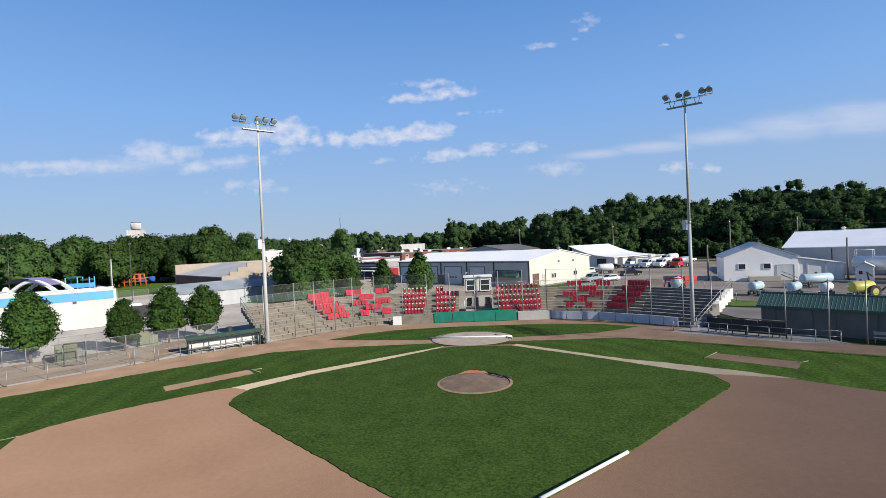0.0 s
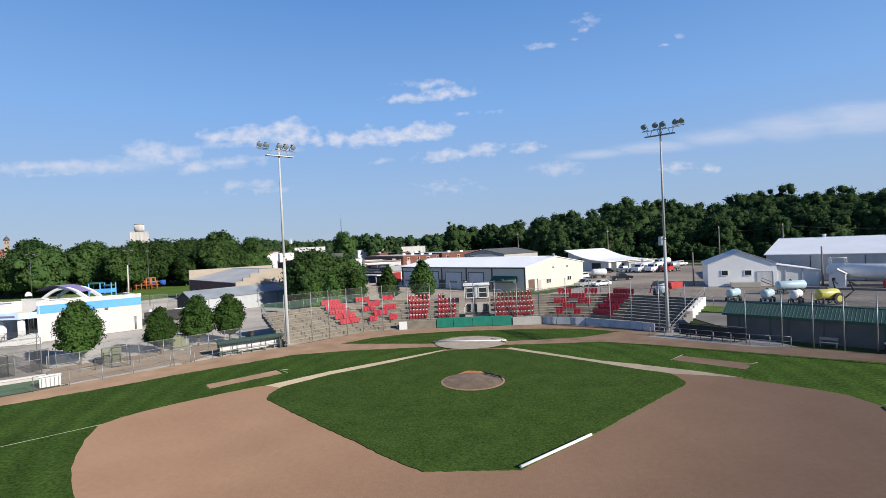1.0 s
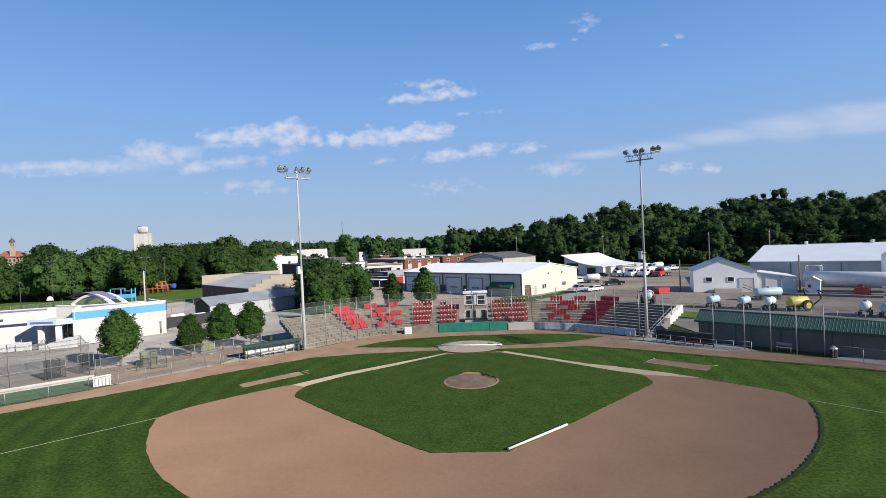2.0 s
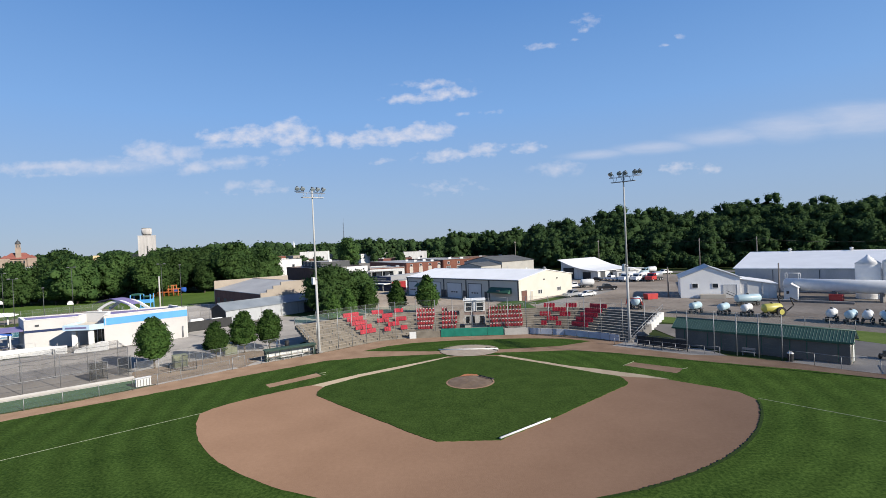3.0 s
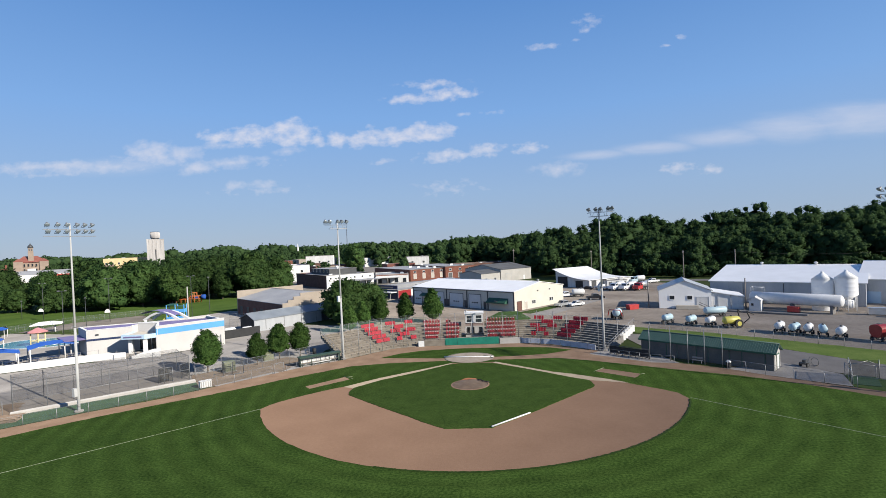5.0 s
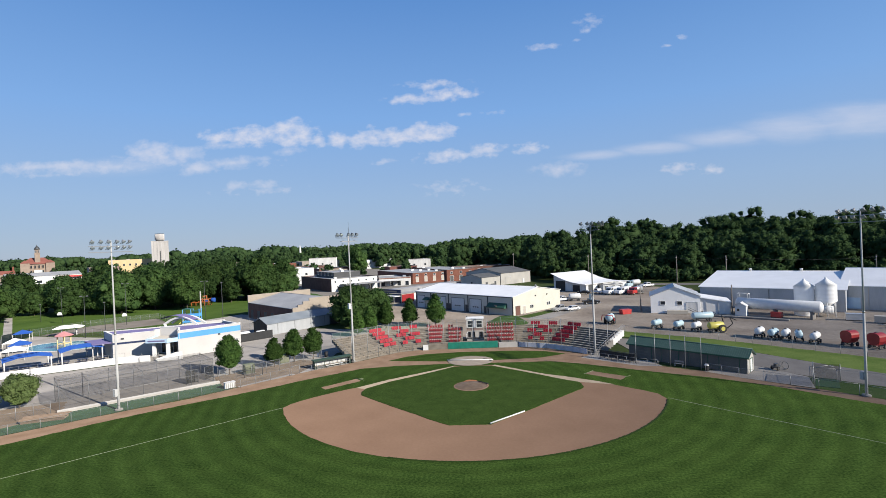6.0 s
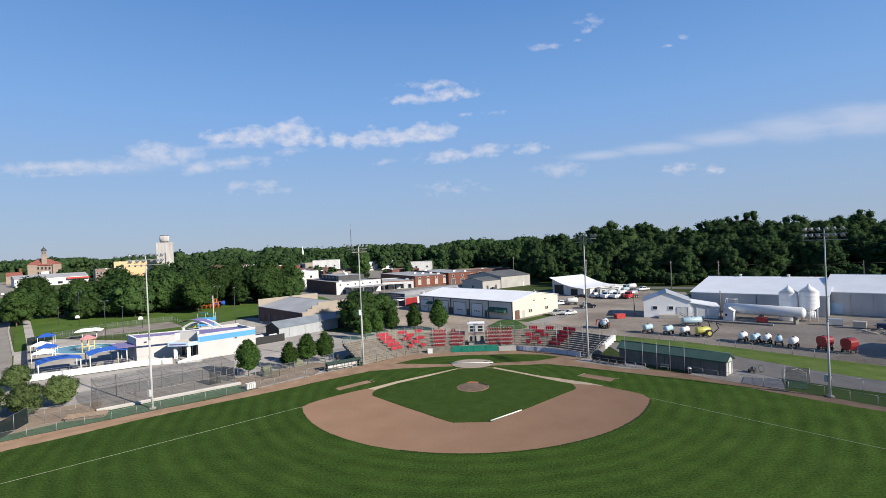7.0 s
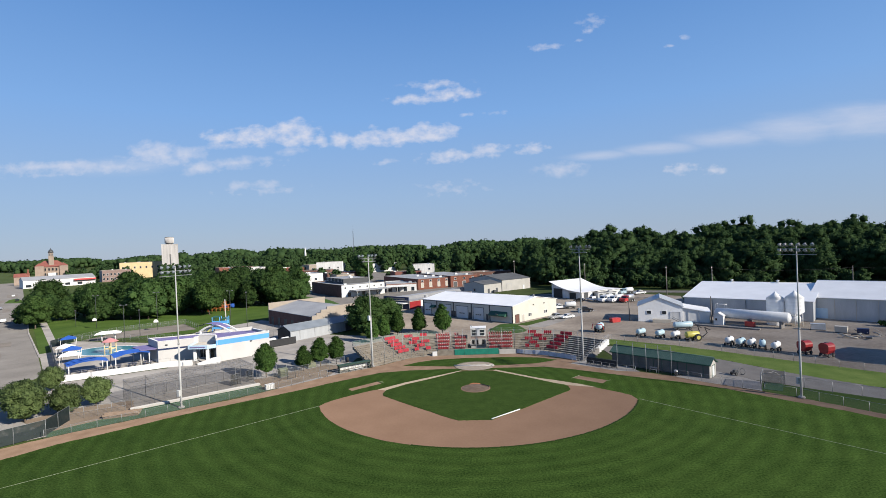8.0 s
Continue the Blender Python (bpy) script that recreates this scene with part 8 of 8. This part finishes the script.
round_tree = tree_model("small round-headed tree with dense dark green leaves", 5.5, 1.05, 2.2, 72, "drop_egg", 16000, 0.095, "leaf_round", 11, "parking lot trees")
for x, y, s, a in ((-42.8, -6.9, 1.24, 10), (-36.6, -2.6, 0.97, 80), (-34.3, 1.2, 1.13, 150), (-31.2, 3.0, 1.10, 220), ):
    plant(round_tree, x, y, s, a)
bush_tree = tree_model("low spreading bushy tree with dense green leaves", 5.2, 0.7, 2.45, 70, "egg", 15000, 0.105, "leaf_pale", 12, "street corner trees", 0.12)
for x, y, s, a in ((-71.3, -31.0, 1.28, 0), (-66.9, -28.4, 1.02, 120), (-65.8, -23.3, 0.98, 70), (-83.0, -13.6, 0.92, 200), (-75.5, -27.5, 1.12, 260)):
    plant(bush_tree, x, y, s, a)
cone_tree = tree_model("small pointed leafy tree behind the bleachers", 6.6, 0.7, 2.55, 64, "drop", 8500, 0.15, "leaf_round", 13, "trees behind the stand")
for x, y, s, a in ((-23.2, 36.5, 1.12, 0), (-17.2, 38.6, 1.16, 90), (-10.2, 37.2, 1.32, 200), (-28.2, 26.5, 0.95, 40), (-26.2, 31.0, 1.05, 300)):
    plant(cone_tree, x, y, s, a)
wide_tree = tree_model("broad shade tree with a heavy dark green crown", 12.0, 1.3, 6.6, 120, "wide", 13500, 0.27, "leaf_park", 14, "park trees", 0.3)
tall_tree = tree_model("tall shade tree with a rounded green crown", 14.0, 1.5, 5.7, 120, "egg", 13500, 0.27, "leaf_park", 15, "park trees", 0.3)
plant(wide_tree, -33.0, 40.5, 0.92, 0)
plant(wide_tree, -27.6, 46.0, 0.78, 130)
plant(wide_tree, -36.5, 47.5, 0.55, 200)
shade_tree = tree_model("spreading park tree over the climbing frame", 13.4, 2.3, 6.4, 90, "wide", 12000, 0.29, "leaf_fresh", 16, "park trees", 0.3)
plant(shade_tree, -112.5, 95.0, 1.12, 40)
plant(shade_tree, -121.0, 104.0, 1.1, 170)
plant(shade_tree, -166.5, 70.0, 0.92, 260)
plant(shade_tree, -142.0, 88.0, 0.84, 310)
plant(tall_tree, -90.0, 280.0, 1.62, 75)
park_front = [(-188, 89, 0.86), (-180, 86, 0.92), (-202, 116, 1.22), (-214, 128, 1.15), (-186, 96, 0.90), (-168, 100, 0.95), (-157, 92, 1.03), (-148, 102, 1.22), (-139, 94, 1.12), (-132, 104, 1.35), (-124, 110, 1.30), (-134, 118, 1.40), (-146, 116, 1.35), (-158, 112, 1.22), (-170, 118, 1.12), (-182, 112, 0.95), (-122, 126, 1.44)]
park_back = [(-110, 122, 1.22), (-102, 134, 1.40), (-97, 126, 1.34), (-94, 142, 1.2), (-112, 140, 1.35), (-126, 144, 1.35), (-140, 136, 1.35), (-156, 134, 1.30), (-172, 136, 1.22), (-188, 132, 1.08), (-98, 152, 1.26), (-100, 164, 1.08), (-114, 160, 1.26), (-132, 160, 1.26), (-150, 156, 1.26), (-170, 156, 1.17), (-192, 152, 1.12), (-178, 98, 0.77)]
for i, (x, y, s) in enumerate(park_front + park_back):
    plant(tall_tree if i % 2 else wide_tree, x + 4.0, y - 5.5, s * (0.78 + 0.042 * (i * 37 % 11)) * (0.86 if x > -128 else 1.0), i * 57)


def forest(name, label, spots, leaves, size, material, seed):
    """Far woods as one body of foliage: each spot x, y, base, height, radius."""
    rnd, clouds, cores, o = np.random.default_rng(seed), [], [], 0
    allv, allf, alln = [], [], []
    for x, y, base, h, r in spots:
        form = "wide" if rnd.random() < 0.5 else "egg"
        tops = [(x + bx, y + by, base + bz, br) for bx, by, bz, br in crown_blobs(rnd, h, h * 0.10, r * 1.02, 30, form, 0.24, 0.36, 0.22)]
        clouds.append(leaf_cloud(rnd, tops, int(leaves * min(1.2, max(0.25, (r / 9) ** 2)) if r < 12 else leaves), size, 1.0, 0.62, 0.40, 0.5))
        v, f, nn = core_quads([(bx, by, bz, br * 0.68) for bx, by, bz, br in tops] + [(x, y, base + bz, br) for _, _, bz, br in inner(rnd, h, h * 0.1, r, form)], 1.0, rnd, 6, 4)
        allv.append(v)
        allf.append(f + o)
        alln.append(nn)
        o += len(v)
    me = leaf_mesh(name, (np.concatenate([c for c, _ in clouds]), np.concatenate([l for _, l in clouds])), (np.concatenate(allv), np.concatenate(allf), np.concatenate(alln)))
    return solo(name, me, material, label, "woods", "stuff")


rnd = random.Random(21)
spots = []
for i in range(300):
    f = rnd.random()
    back = rnd.random() ** 1.3
    x = 30 + 330 * f
    y = 176 - 0.26 * x + back * 110 + rnd.uniform(-6, 6) - (max(0, x - 200) * 0.2)
    h = (17 + 18 * back) * rnd.uniform(0.82, 1.1) * (0.76 + 0.24 * min(1.0, (x - 10) / 90)) * (1.0 - 0.10 * max(0.0, min(1.0, (x - 180) / 80)))
    spots.append((x, y, 0, h, 3.5 + h * 0.23))
for i in range(26):
    spots.append((rnd.uniform(-18, 62), rnd.uniform(236, 300), 0, rnd.uniform(19, 25), rnd.uniform(6.5, 9)))
for i in range(80):
    x = rnd.uniform(36, 360)
    spots.append((x, 170 - 0.26 * x + rnd.uniform(-9, 4) - max(0, x - 200) * 0.2, 0, rnd.uniform(4, 8), rnd.uniform(3, 5)))
forest("riverside_woods", "dense dark green woods along the edge of town", spots, 2200, 0.42, "leaf_wood", 31)
spots = []
for i in range(340):
    x = rnd.uniform(-560, 340)
    y = rnd.uniform(430, 800) if x < -10 else rnd.uniform(280, 760)
    h = (rnd.uniform(11.5, 16.5) + max(0.0, (y - 300) / 300) * 8.5) * (0.85 if x < -60 else 1.0)
    spots.append((x, y, 0, h, h * 0.5))
for i in range(46):
    x = rnd.uniform(-330, -20)
    y = rnd.uniform(-1.0 * x * 0.55 + 175, 430)
    h = rnd.uniform(7, 11.5)
    spots.append((x, y, 0, h, h * 0.45))
for i in range(64):
    x = rnd.uniform(-340, -10)
    h = rnd.uniform(17, 25.5) * (0.9 if x < -150 else 1.0)
    spots.append((x, rnd.uniform(392, 480) - (0.1 * x if x < -150 else 0), 0, h, h * 0.4))
forest("town_trees", "tree canopy spreading over the distant town", spots, 620, 0.74, "leaf_wood", 32)
spots = []
for i in range(260):
    a = rnd.uniform(-0.85, 0.85)
    d = rnd.uniform(800, 2300)
    h = rnd.uniform(23, 35)
    spots.append((d * math.sin(a), d * math.cos(a), 0, h, h * 1.1))
forest("horizon_trees", "low line of trees on the horizon", spots, 110, 2.4, "leaf_wood", 33)

shrubs = []
for i in range(26):
    f = rnd.random()
    shrubs.append((104 + 22 * f + rnd.uniform(-1, 1), 30 - 19 * f + rnd.uniform(-1, 1), 0, rnd.uniform(1.2, 2.4), rnd.uniform(1.0, 1.8)))
forest("hedge", "ragged green shrubs along the barn wall", shrubs, 260, 0.22, "leaf_round", 34)
